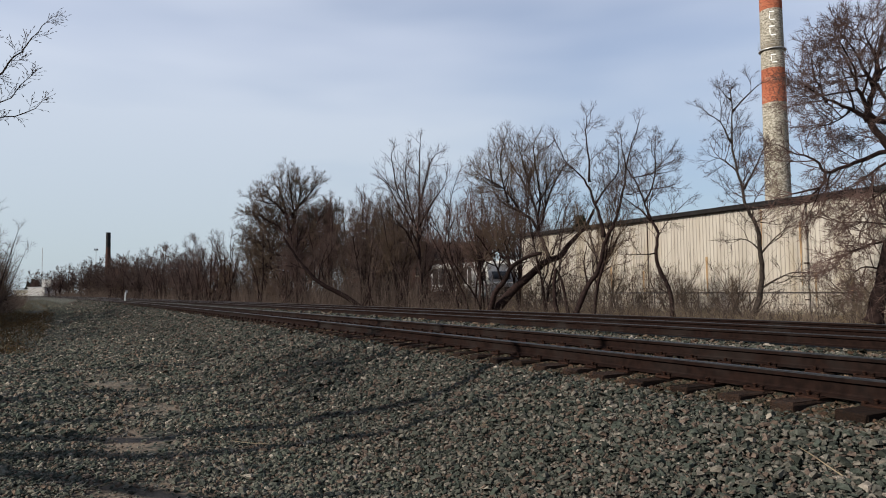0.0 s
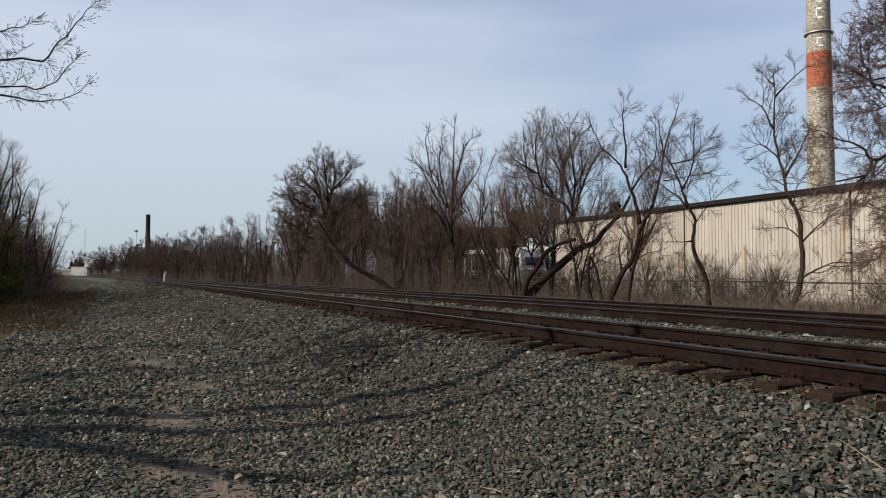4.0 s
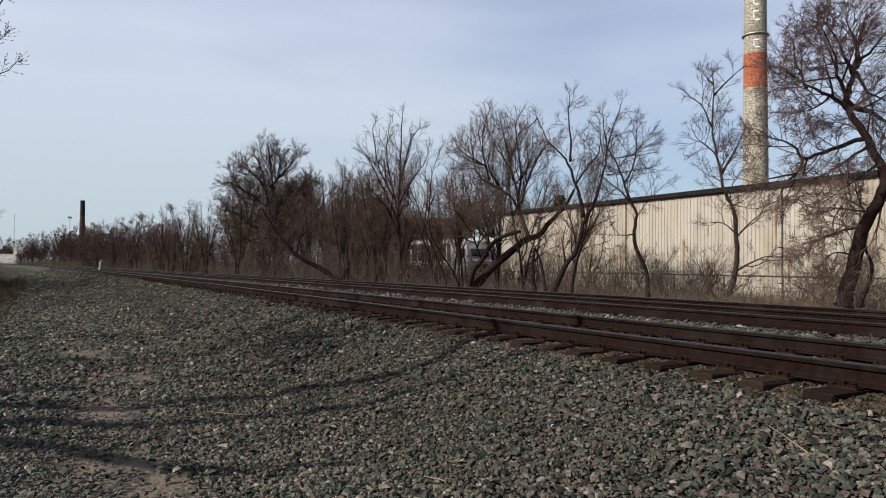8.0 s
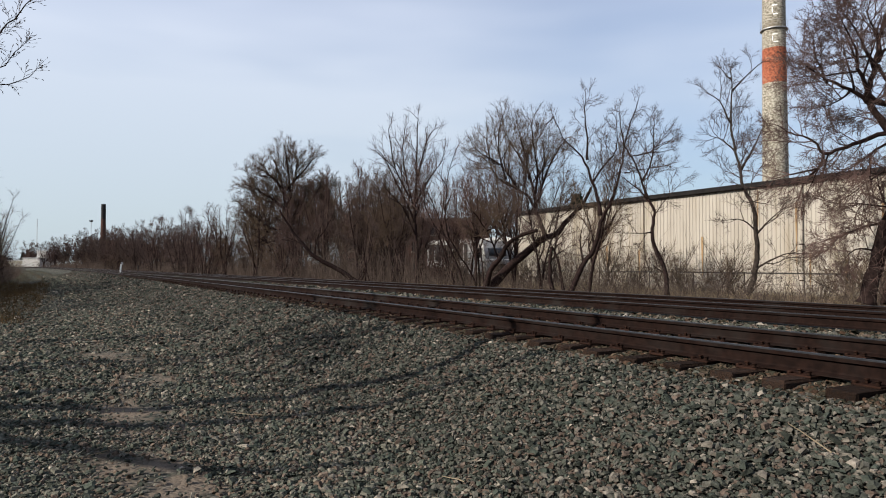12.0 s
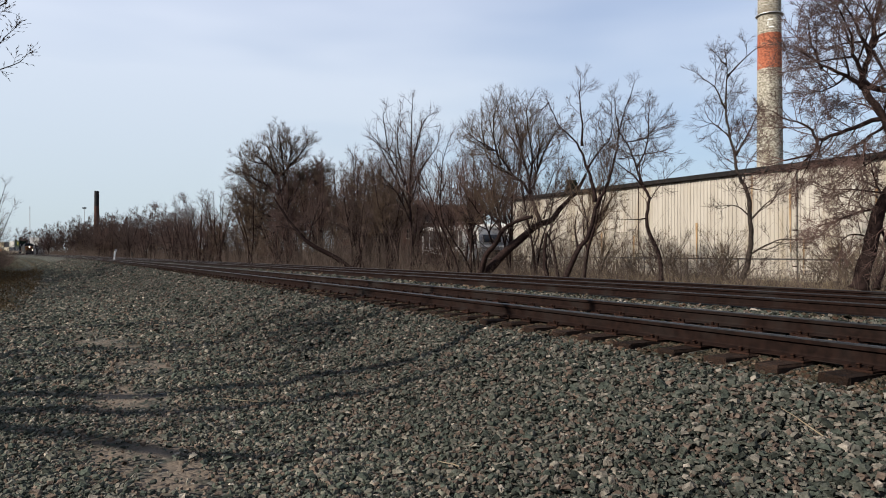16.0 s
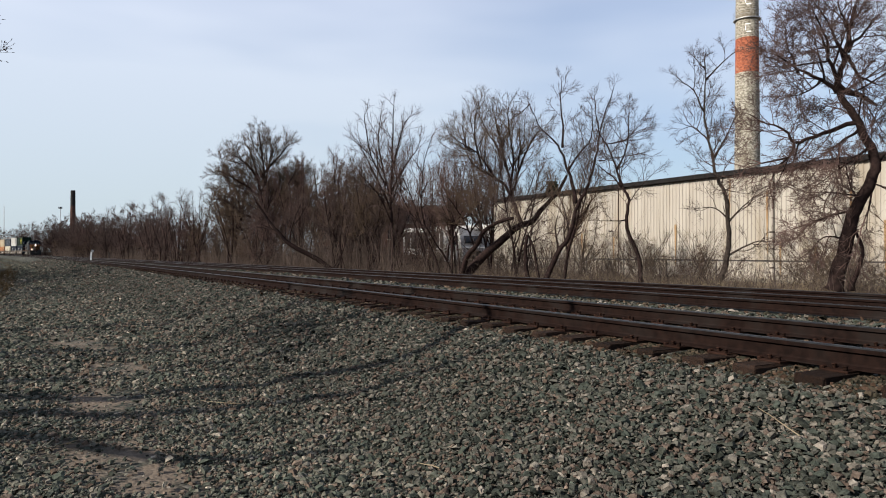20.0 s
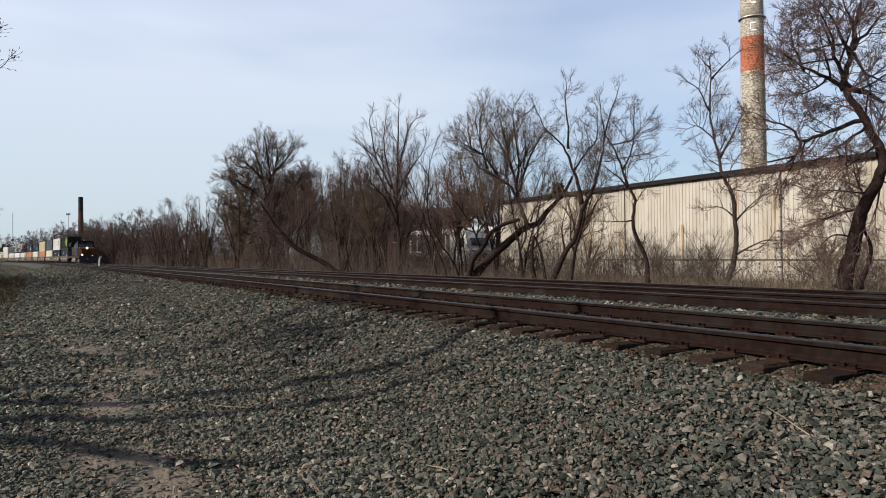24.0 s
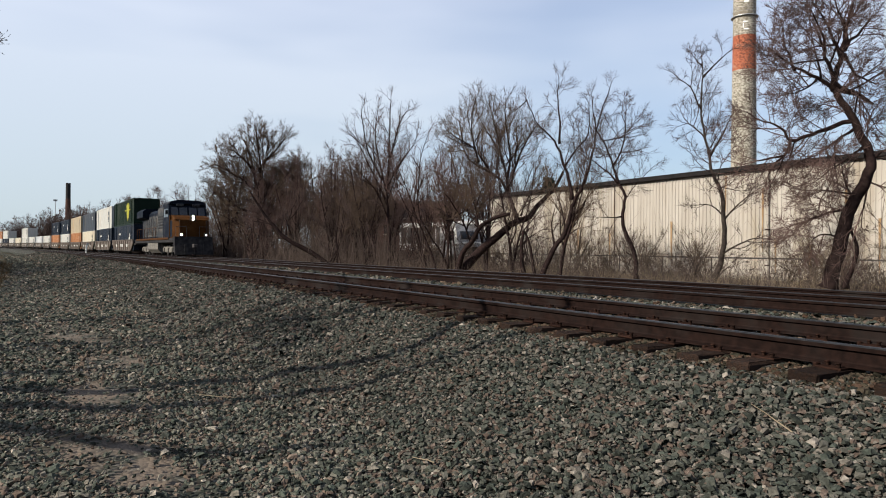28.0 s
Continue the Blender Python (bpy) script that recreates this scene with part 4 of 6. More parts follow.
    t.build("tree_stump", "broken dark tree trunk with a few shoots", BARK_DARK, TWIG)
    # thin stems that lean away from the willow's foot
    t, foot = Plant(7, 0.0048), (17.2, 31.0)
    t.limb(foot, 0.075, 0.012, (0.29, -0.08), (-0.06, 1.07), (-0.53, 2.22), (-0.89, 3.08), (-1.27, 4.23), (-1.65, 5.09), (-2.1, 6.01), (-2.59, 6.75), habit=UPRIGHT, reach=0.4)
    t.limb(foot, 0.06, 0.012, (0.93, -0.07), (0.49, 1.02), (-0.19, 2.05), (-0.69, 3.14), (-0.7, 4.52), (-0.57, 5.97), (-0.17, 7.13), (-0.01, 8.34), habit=UPRIGHT, reach=0.4)
    t.limb(foot, 0.05, 0.012, (-0.23, 0.2), (-0.76, 1.93), (-1.35, 3.36), (-1.85, 4.66), (-1.66, 5.96), (-1.16, 7.41), habit=UPRIGHT, reach=0.4)
    t.limb(foot, 0.045, 0.012, (1.22, 0.07), (1.15, 1.37), (0.9, 2.81), (0.31, 4.53), (0.44, 6.27), (0.86, 7.86), habit=UPRIGHT, reach=0.4)
    t.build("bare_tree", "clump of thin dark stems leaning away over the brush", BARK_DARK, TWIG_RED)
    # tall straight tree with stems that fan out from low down
    t, foot = Plant(8, 0.006), (18.0, 37.7)
    t.limb(foot, 0.14, 0.015, (-0.08, -0.27), (-0.03, 1.69), (-0.11, 3.05), (-0.2, 4.74), (-0.08, 6.44), (-0.06, 8.14), (-0.01, 9.84), (0.04, 10.99), habit=UPRIGHT, reach=0.42, tip=0.4)
    t.limb(foot, 0.07, 0.012, (-0.2, 4.74), (-0.65, 6.43), (-0.91, 8.12), (-0.85, 9.48), (-0.59, 10.64), habit=UPRIGHT, reach=0.2, tip=0.4)
    t.limb(foot, 0.07, 0.012, (-0.12, 3.89), (-1.16, 6.08), (-1.84, 7.42), (-2.59, 8.49), habit=UPRIGHT, reach=0.2, tip=0.4)
    t.limb(foot, 0.06, 0.012, (-0.48, 5.41), (-1.33, 7.09), (-1.69, 9.12), (-1.5, 10.28), habit=UPRIGHT, reach=0.2, tip=0.4)
    t.limb(foot, 0.06, 0.012, (-0.08, 6.44), (0.34, 8.15), (0.71, 9.17), (1.24, 9.87), habit=UPRIGHT, reach=0.2, tip=0.4)
    t.limb(foot, 0.05, 0.012, (-0.11, 3.05), (-0.87, 4.73), (-1.83, 5.8), (-2.34, 6.4), habit=UPRIGHT, reach=0.2, tip=0.4)
    t.limb(foot, 0.05, 0.012, (-0.13, 5.08), (0.6, 6.45), (1.37, 7.49), (1.8, 8.69), habit=UPRIGHT, reach=0.2, tip=0.4)
    t.build("bare_tree", "tall bare tree with straight stems fanning out from low down", BARK_DARK, TWIG)
    # round-crowned tree down the line, and one before it with a long leaning trunk
    t, foot = Plant(9, 0.0105), (18.2, 72.0)
    t.limb(foot, 0.3, 0.05, (1.92, -0.35), (1.83, 2.58), (1.29, 5.2), (0.87, 7.53), (0.39, 10.14), (-0.19, 11.98), (-0.88, 13.23), habit=ROUND, reach=0.35, depth=0.35, tip=0.4)
    t.limb(foot, 0.14, 0.03, (1.08, 9.47), (1.97, 10.68), (2.65, 11.41), (3.5, 12.52), (4.59, 13.4), habit=ROUND, reach=0.2, depth=0.35, tip=0.4)
    t.limb(foot, 0.14, 0.03, (1.09, 7.83), (1.3, 9.59), (0.94, 11.92), (0.75, 13.66), (0.23, 14.57), habit=ROUND, reach=0.2, depth=0.35, tip=0.4)
    t.limb(foot, 0.15, 0.03, (0.87, 7.24), (-0.71, 8.47), (-2.11, 9.34), (-3.21, 9.87), (-4.13, 9.26), habit=ROUND, reach=0.2, depth=0.35, tip=0.4)
    t.limb(foot, 0.12, 0.03, (0.4, 9.56), (-0.62, 10.68), (-1.75, 11.5), (-2.97, 12.42), habit=ROUND, reach=0.2, depth=0.35, tip=0.4)
    t.limb(foot, 0.14, 0.03, (1.3, 4.91), (-0.95, 5.44), (-2.08, 6.45), (-3.18, 7), (-3.88, 6.17), habit=ROUND, reach=0.2, depth=0.35, tip=0.4)
    t.limb(foot, 0.12, 0.03, (1.58, 4.62), (2.98, 7.3), (4.11, 9.41), (4.96, 10.93), habit=ROUND, reach=0.2, depth=0.35, tip=0.4)
    t.limb(foot, 0.12, 0.03, (1.46, 5.5), (2.12, 7.86), (2.67, 9.65), (3.22, 11.14), habit=ROUND, reach=0.2, depth=0.35, tip=0.4)
    t.limb(foot, 0.1, 0.03, (1.6, 3.16), (-0.66, 3.71), (-2.33, 4.54), (-3.43, 4.8), habit=ROUND, reach=0.2, depth=0.35, tip=0.4)
    t.limb(foot, 0.1, 0.03, (1.71, 3.16), (3.87, 4.97), (5.58, 7.38), (6.25, 10.39), habit=ROUND, reach=0.2, depth=0.35, tip=0.4)
    t.limb(foot, 0.1, 0.03, (1.31, 8.42), (1.96, 11.97), (2.16, 13.74), habit=ROUND, reach=0.2, depth=0.35, tip=0.4)
    grown, here = t.build("bare_tree", "round-crowned bare tree with upcurved limbs", BARK_DARK, TWIG_OLIVE), Matrix.Translation((-18.2, -72.0, -gz(18.2, 72.0)))
    for x, y, turn, size in ((19.8, 80.0, 150, 0.84), (23.5, 74.0, 60, 0.82)):
        copy_thing(grown, pose(x, y, gz(x, y) - 0.1, 0, 0, turn) @ Matrix.Scale(size, 4) @ here)
    t, foot = Plant(10, 0.007), (17.0, 44.0)
    t.limb(foot, 0.20, 0.06, (0, -0.2), (-1.5, 0.9), (-3.3, 1.9), (-4.0, 2.7), (-4.7, 3.5), (-5.6, 5.0), (-5.9, 6.6), habit=UPRIGHT, reach=0.5)
    t.limb(foot, 0.07, 0.02, (-3.3, 1.9), (-3.1, 3.2), (-2.6, 4.6), (-2.7, 6.4), habit=UPRIGHT, reach=0.3)
    t.build("leaning_tree", "bare tree whose long dark trunk leans far over", BARK_DARK, TWIG)
    # smaller trees among them
    for i, (x, y, h) in enumerate(((19.2, 26.8, 6.4), (18.6, 22.6, 5.6), (20.5, 31.0, 7.0))):
        t = Plant(30 + i)
        for j in range(3):
            a = t.rng.uniform(0, 6.28)
            dx, dy, hh = math.cos(a) * 1.1, math.sin(a) * 1.4, h * t.rng.uniform(0.75, 1.0)
            t.stem(curve_pts(x, y, ((0, 0, -0.2), (dx * 0.2, dy * 0.2, hh * 0.3), (dx * 0.7, dy * 0.7, hh * 0.65), (dx, dy, hh))), 0.07, 0.01, UPRIGHT, 0.3)
        t.build("bare_tree", "small bare tree in the brush beside the willow", BARK_DARK, (TWIG, TWIG_OLIVE, TWIG_RED)[i])
    # row going away beside the farther track: foot, height, stems, half width, habit, colour
    rows = ((19.5, 33.4, 7.4, 4, 1.4, UPRIGHT, TWIG_RED), (20.5, 45.5, 8.6, 4, 1.6, UPRIGHT, TWIG), (21.5, 53.2, 9.2, 5, 2.0, UPRIGHT, TWIG_OLIVE), (19.5, 60.5, 10.4, 4, 2.0, UPRIGHT, TWIG_RED),
            (19.5, 88.0, 10.6, 6, 3.0, FAR, TWIG_RED), (15.8, 103.0, 11.6, 6, 3.6, FAR, TWIG), (14.6, 118.0, 12.0, 7, 3.8, FAR, TWIG), (13.0, 142.0, 12.2, 6, 3.6, FAR, TWIG_RED),
            (10.8, 170.0, 12.6, 7, 4.4, FAR, TWIG), (7.2, 214.0, 14.2, 8, 5.4, FAR, TWIG))
    for i, (x, y, h, k, wide, habit, twig) in enumerate(rows):
        t = Plant(40 + i, 0.0046 + 0.00008 * y)
        r = t.rng
        for j in range(k):
            a = 2 * math.pi * (j + r.uniform(-0.25, 0.25)) / k
            out = wide * r.uniform(0.45, 1.0) if j else wide * 0.12
            dx, dy, hh = math.cos(a) * out, math.sin(a) * out, h * ((1.0 if j or i < 4 else 0.94) - (0.20 if i < 4 else 0.34) * (out / wide) ** 2)
            foot = (x + r.gauss(0, 0.15), y + r.gauss(0, 0.2)) if i < 4 else (x, y)
            t.stem(curve_pts(*foot, ((0, 0, -0.2), (dx * 0.12, dy * 0.12, hh * 0.26), (dx * 0.62, dy * 0.62, hh * 0.56), (dx, dy, hh * 0.84))), 0.0080 * h + 0.02, 0.015, habit, 0.30)
        grown = t.build("bare_tree", "tall bare tree with many upright stems in the thicket", BARK_DARK, twig, group="trees beside the track")
        here = Matrix.Translation((-x, -y, -gz(x, y)))
        if i < 4:                             # and close by, to fill the row
            for dx, s in (((2.5, 40.0), (5.0, 56.0)), ((-1.0, 51.0), (3.0, 62.0), (4.5, 52.0)), ((-2.5, 43.5), (2.0, 66.0), (1.0, 78.0), (3.5, 58.0), (-1.0, 49.0)), ((1.0, 54.0), (4.0, 49.0), (-0.5, 68.5), (3.0, 82.0), (2.5, 57.0), (5.5, 63.0)))[i]:
                copy_thing(grown, pose(x + dx, s, gz(x + dx, s) - 0.1, 0, 0, r.uniform(0, 360)) @ here)
        if i >= 4:                            # the same kinds again, in a long hedge and behind it
            for n in range(13):
                p = on_track(r.uniform(16.5, 24.0), 92 + 30 * (i - 4) + r.uniform(0, 40)) if n < 5 else on_track(r.uniform(17.5, 34.0), r.uniform(165, 430))
                size = r.uniform(0.82, 1.06) if n < 5 else r.uniform(1.02, 1.28)
                copy_thing(grown, pose(p.x, p.y, gz(p.x, p.y) - 0.1, 0, 0, r.uniform(0, 360)) @ Matrix.Scale(size, 4) @ here)


hero_trees()


# ---- the building, chimney, fence and what shows behind the trees ----
def ribbed(y0, y1, z0, z1, pitch=0.23, depth=0.032):
    """The outline of a wall sheet with upright ribs, from above, then drawn up."""
    out, y = [], y0
    while y < y1 - 1e-6:
        e = min(y + pitch, y1)
        for f, d in ((0.0, 0), (0.62, 0), (0.70, -depth), (0.92, -depth)):
            if y + f * pitch < e:
                out.append((d, y + f * pitch))
        y += pitch
    out.append((0, y1))
    return out


def build_factory():
    b = thing("factory_building", "long cream ribbed-metal factory building with a dark roof edge", "building")
    x, z0, eave = 30.0, 0.0, 5.55
    edges = [-46.0 + 5.4 * i for i in range(17)] + [44.8]
    for a, c in zip(edges[:-1], edges[1:]):
        line = ribbed(a, c, z0, eave)
        v = [(x + d, y, z) for z in (z0, eave) for d, y in line]
        k = len(line)
        part("wall_panel", Geo().add(v, [(i, i + 1, k + i + 1, k + i) for i in range(k - 1)]), WALL, b)
    part("end_wall", Geo().box(x + 0.05, x + 55, 44.55, 44.8, 0, eave), WALL, b)
    part("end_wall", Geo().box(x + 0.05, x + 55, -46, -45.7, 0, eave), WALL, b)
    part("back_wall", Geo().box(x + 54.8, x + 55, -45.7, 44.55, 0, eave), WALL, b)
    part("plinth", Geo().box(x - 0.06, x + 0.3, -46, 44.8, -0.3, 0.38, 0.02), CONCRETE, b, "stained concrete plinth")
    part("fascia", Geo().box(x - 0.22, x + 0.1, -46.2, 45.0, eave - 0.02, eave + 0.24, 0.03), FASCIA, b, "dark roof edge")
    part("roof", Geo().prism(((x, eave + 0.18), (x + 27.5, eave + 1.0), (x + 55.2, eave + 0.18), (x + 55.2, eave + 0.04), (x, eave + 0.04)), "y", -46.2, 45.0), ROOFING, b, "dark low roof")
    for y in (21.0, 8.6):
        part("downpipe", Geo().tube(((x - 0.10, y, 0.1), (x - 0.10, y, 5.4)), 0.07, 8), WALL, b, "cream downpipe with rusty joints")
    for z in (0.9, 2.6, 4.3):
        part("pipe_clip", Geo().box(x - 0.18, x - 0.02, 20.9, 21.1, z, z + 0.06, 0.01), IRON, b, "rusty pipe clip")
    for y in (31.3, 14.9):
        part("sheet_joint", Geo().box(x - 0.044, x - 0.034, y - 0.022, y + 0.022, 0.4, eave - 0.03), IRON, b, "dark rusty joint between wall sheets")
    # rust that ran down from screws and seams: each streak narrows towards its foot
    for y, za, zb, w in ((26.9, 1.0, 3.2, 0.075), (21.3, 1.6, 4.6, 0.06), (31.7, 0.6, 2.6, 0.07), (17.3, 2.2, 4.6, 0.06), (34.6, 1.2, 2.9, 0.08), (20.62, 0.5, 2.2, 0.05),
                         (18.9, 0.6, 1.9, 0.07), (29.1, 0.5, 1.4, 0.06), (23.4, 3.6, 5.4, 0.05), (15.9, 0.7, 3.0, 0.06)):
        q = ((y - w * 0.35, za), (y + w * 0.2, za), (y + w * 0.8, za + (zb - za) * 0.6), (y + w, zb), (y - w, zb), (y - w * 0.6, za + (zb - za) * 0.45))
        v = [(x - d, a, z) for d in (0.046, 0.038) for a, z in q]
        faces = [(5, 4, 3, 2, 1, 0), (6, 7, 8, 9, 10, 11)] + [(k, (k + 1) % 6, (k + 1) % 6 + 6, k + 6) for k in range(6)]
        part("rust_streak", Geo().add(v, faces), RUST_STREAK, b, "orange-brown rust streak")
    return b


build_factory()


STACK = material("mottled_stack_blocks", (0.120, 0.106, 0.082), (0.330, 0.305, 0.258), 0.9, 0, 3.4, 2.0, bump=0.4, bump_scale=6, spread=(0.38, 0.62), stain=(0.150, 0.126, 0.094), stain_scale=0.35,
                 stain_at=(0.5, 0.72), stretch=(1, 1, 1.5))
STACK_RED = material("worn_red_stack_paint", (0.150, 0.050, 0.030), (0.290, 0.098, 0.056), 0.85, 0, 3.4, 2.0, bump=0.4, bump_scale=6, spread=(0.36, 0.60), stain=(0.30, 0.19, 0.14), stain_scale=0.7,
                     stain_at=(0.56, 0.78), stretch=(1, 1, 1.5))


def build_chimney():
    cx, cy = 84.6, 63.2
    c = thing("smokestack", "tall concrete smokestack with faded red bands", "chimney", at=pose(cx, cy, 0))
    z = [0, 26.7, 31.5, 39.8, 44.6, 52.0, 57.0]
    def r(h):
        return 1.77 - 0.0079 * h
    for i in range(6):
        prof = [(r(z[i] + (z[i + 1] - z[i]) * k / 6), z[i] + (z[i + 1] - z[i]) * k / 6) for k in range(7)]
        red = i % 2 == 1
        part("red_band" if red else "shaft", Geo().lathe(prof, 40), STACK_RED if red else STACK, c, "faded red painted band" if red else "stained grey concrete shaft", smooth=False)
    g = Geo().lathe(((r(34.2) + 0.28, 34.1), (r(34.2) + 0.28, 34.22)), 32)
    part("platform", g, STEEL, c, "steel inspection platform")
    for h in (34.7, 35.2):
        ring = [((r(34) + 0.26) * math.cos(a), (r(34) + 0.26) * math.sin(a), h) for a in np.linspace(0, 2 * math.pi, 33)]
        part("guard_rail", Geo().tube(ring, 0.02, 5, False), STEEL, c)
    # worn white sign painted down the shaft, kept as plain marks
    toward = math.atan2(-cy, -cx)
    for h, w, tall in ((38.7, 0.75, 1.3), (36.6, 0.8, 1.4), (32.7, 0.75, 1.2)):
        k, side = 7, 0.10
        for lo, hi, a0, a1 in ((0, 0.13, -0.3, 0.5), (0.87, 1, -0.5, 0.4), (0.2, 0.75, -0.5, -0.36)):
            v = []
            for zz in (h - tall / 2 + tall * lo, h - tall / 2 + tall * hi):
                for j in range(k):
                    a = toward + side + (a0 + (a1 - a0) * j / (k - 1)) * w / r(h)
                    v.append(((r(zz) + 0.012) * math.cos(a), (r(zz) + 0.012) * math.sin(a), zz))
            part("painted_mark", Geo().add(v, [(j, j + 1, k + j + 1, k + j) for j in range(k - 1)]), WHITE_PAINT, c, "worn white painted mark")
    return c


build_chimney()


def build_fence():
    f = thing("fence", "low dark pipe fence along the metal wall", "fence")
    x = 27.2
    y = -14.0
    while y <= 43:
        part("post", Geo().tube(((x, y, gz(x, y) - 0.2), (x, y, 1.33)), 0.03, 6), DARK_STEEL, f)
        y += 3.0
    for z, r in ((1.30, 0.035), (0.80, 0.008), (0.42, 0.008)):
        part("rail" if r > 0.02 else "wire", Geo().tube(((x, -14, z), (x, 10, z - 0.02), (x, 43, z)), r, 5), DARK_STEEL, f)


build_fence()


DULL_WHITE = material("dirty_white_paint", (0.30, 0.295, 0.285), (0.40, 0.39, 0.38), 0.6, 0, 2, stain=(0.2, 0.18, 0.16), stain_scale=1.0)
CURTAIN = material("grey_tarpaulin", (0.028, 0.025, 0.025), (0.05, 0.045, 0.044), 0.7, 0, 2)


def build_trailer():
    t = thing("semi_trailer", "semi-trailer with dark side curtains, white posts and white upper edge", "trailer", at=pose(34.0, 57.5, 0.2, 0, 0, 8))
    part("box_body", Geo().box(-1.27, 1.27, -6.5, 7.0, 1.15, 3.55, 0.04), CURTAIN, t, "dark grey side curtains")
    part("roof", Geo().box(-1.3, 1.3, -6.55, 7.05, 3.50, 3.98, 0.04), DULL_WHITE, t, "white upper edge and roof")
    for y, w in ((-6.3, 0.3), (-4.2, 0.1), (-2.6, 0.22), (-0.9, 0.1), (0.8, 0.1), (2.4, 0.26), (4.1, 0.1), (5.6, 0.1), (6.8, 0.3)):
        part("post", Geo().box(-1.31, -1.275, y - w / 2, y + w / 2, 1.2, 3.5, 0.01), DULL_WHITE, t)
    part("lower_panel", Geo().box(-1.305, -1.275, -2.4, 6.6, 1.2, 1.9, 0.01), DULL_WHITE, t, "dirty white lower side panel")
    for side in (-1, 1):
        part("side_rail", Geo().box(side * 1.3 - 0.03, side * 1.3 + 0.03, -6.5, 7.0, 1.02, 1.18, 0.01), DARK_STEEL, t)
        for y in (4.6, 5.9):
            part("wheel", Geo().tube(((side * 1.2, y, 0.5), (side * 0.75, y, 0.5)), 0.5, 14), BLACK, t)
        part("landing_leg", Geo().box(side * 0.9 - 0.06, side * 0.9 + 0.06, -3.8, -3.6, 0.0, 1.1), DARK_STEEL, t)
    part("under_frame", Geo().box(-0.5, 0.5, -6.2, 6.6, 0.85, 1.1), BLACK, t)
    c = thing("truck", "white tractor unit parked at the factory corner", "truck", at=pose(30.95, 51.0, 0.2))
    part("cab", Geo().prism(((-1.9, 0.7), (-1.95, 1.9), (-1.7, 2.0), (-1.45, 2.95), (-1.2, 3.5), (1.3, 3.7), (1.3, 0.7)), "x", -1.2, 1.2), DULL_WHITE, c, "white flat-fronted cab")
    part("windscreen", Geo().prism(((-1.74, 2.26), (-1.69, 2.24), (-1.50, 2.86), (-1.55, 2.88)), "x", -0.85, 0.85), GLASS, c, "dark windscreen")
    part("bumper", Geo().box(-1.2, 1.2, -2.02, -1.86, 0.55, 0.85, 0.03), DARK_STEEL, c)
    part("grille", Geo().box(-0.6, 0.6, -1.975, -1.9, 0.95, 1.6, 0.02), BLACK, c, "dark radiator grille")
    for side in (-0.9, 0.9):
        part("headlamp", Geo().box(side - 0.16, side + 0.16, -1.97, -1.9, 0.95, 1.15, 0.02), GLASS, c)
    part("side_window", Geo().box(-1.215, -1.202, -1.1, -0.1, 2.1, 2.9), GLASS, c)
    part("chassis", Geo().box(-0.5, 0.5, 1.0, 4.4, 0.7, 1.0), BLACK, c)
    for y in (-1.2, 2.6, 3.8):
        for side in (-1, 1):
            part("wheel", Geo().tube(((side * 1.2, y, 0.5), (side * 0.8, y, 0.5)), 0.5, 14), BLACK, c)


build_trailer()


def build_brick_block(x, y, turn, w, d, h, storeys, bays, label):
    b = thing("brick_building", label, "building", at=pose(x, y, gz(x, y), 0, 0, turn))
    part("wall_block", Geo().box(-w / 2, w / 2, 0, d, -0.5, h, 0.05), BRICK, b)
    part("roof", Geo().box(-w / 2 - 0.2, w / 2 + 0.2, -0.2, d + 0.2, h, h + 0.35, 0.05), ROOFING, b)
    for i in range(storeys):
        for j in range(bays):
            cx, z = -w / 2 + w * (j + 0.5) / bays, 1.2 + i * (h - 1) / storeys
            win = part("window", Geo().box(cx - 0.8, cx + 0.8, -0.03, 0.05, z, z + 1.7), GLASS, b)
            part("window_sill", Geo().box(cx - 0.95, cx + 0.95, -0.14, 0.0, z - 0.16, z), CONCRETE, win)


build_brick_block(53.4, 112.4, -26, 26.0, 14.0, 9.8, 3, 9, "old dark brick factory block behind the thicket")


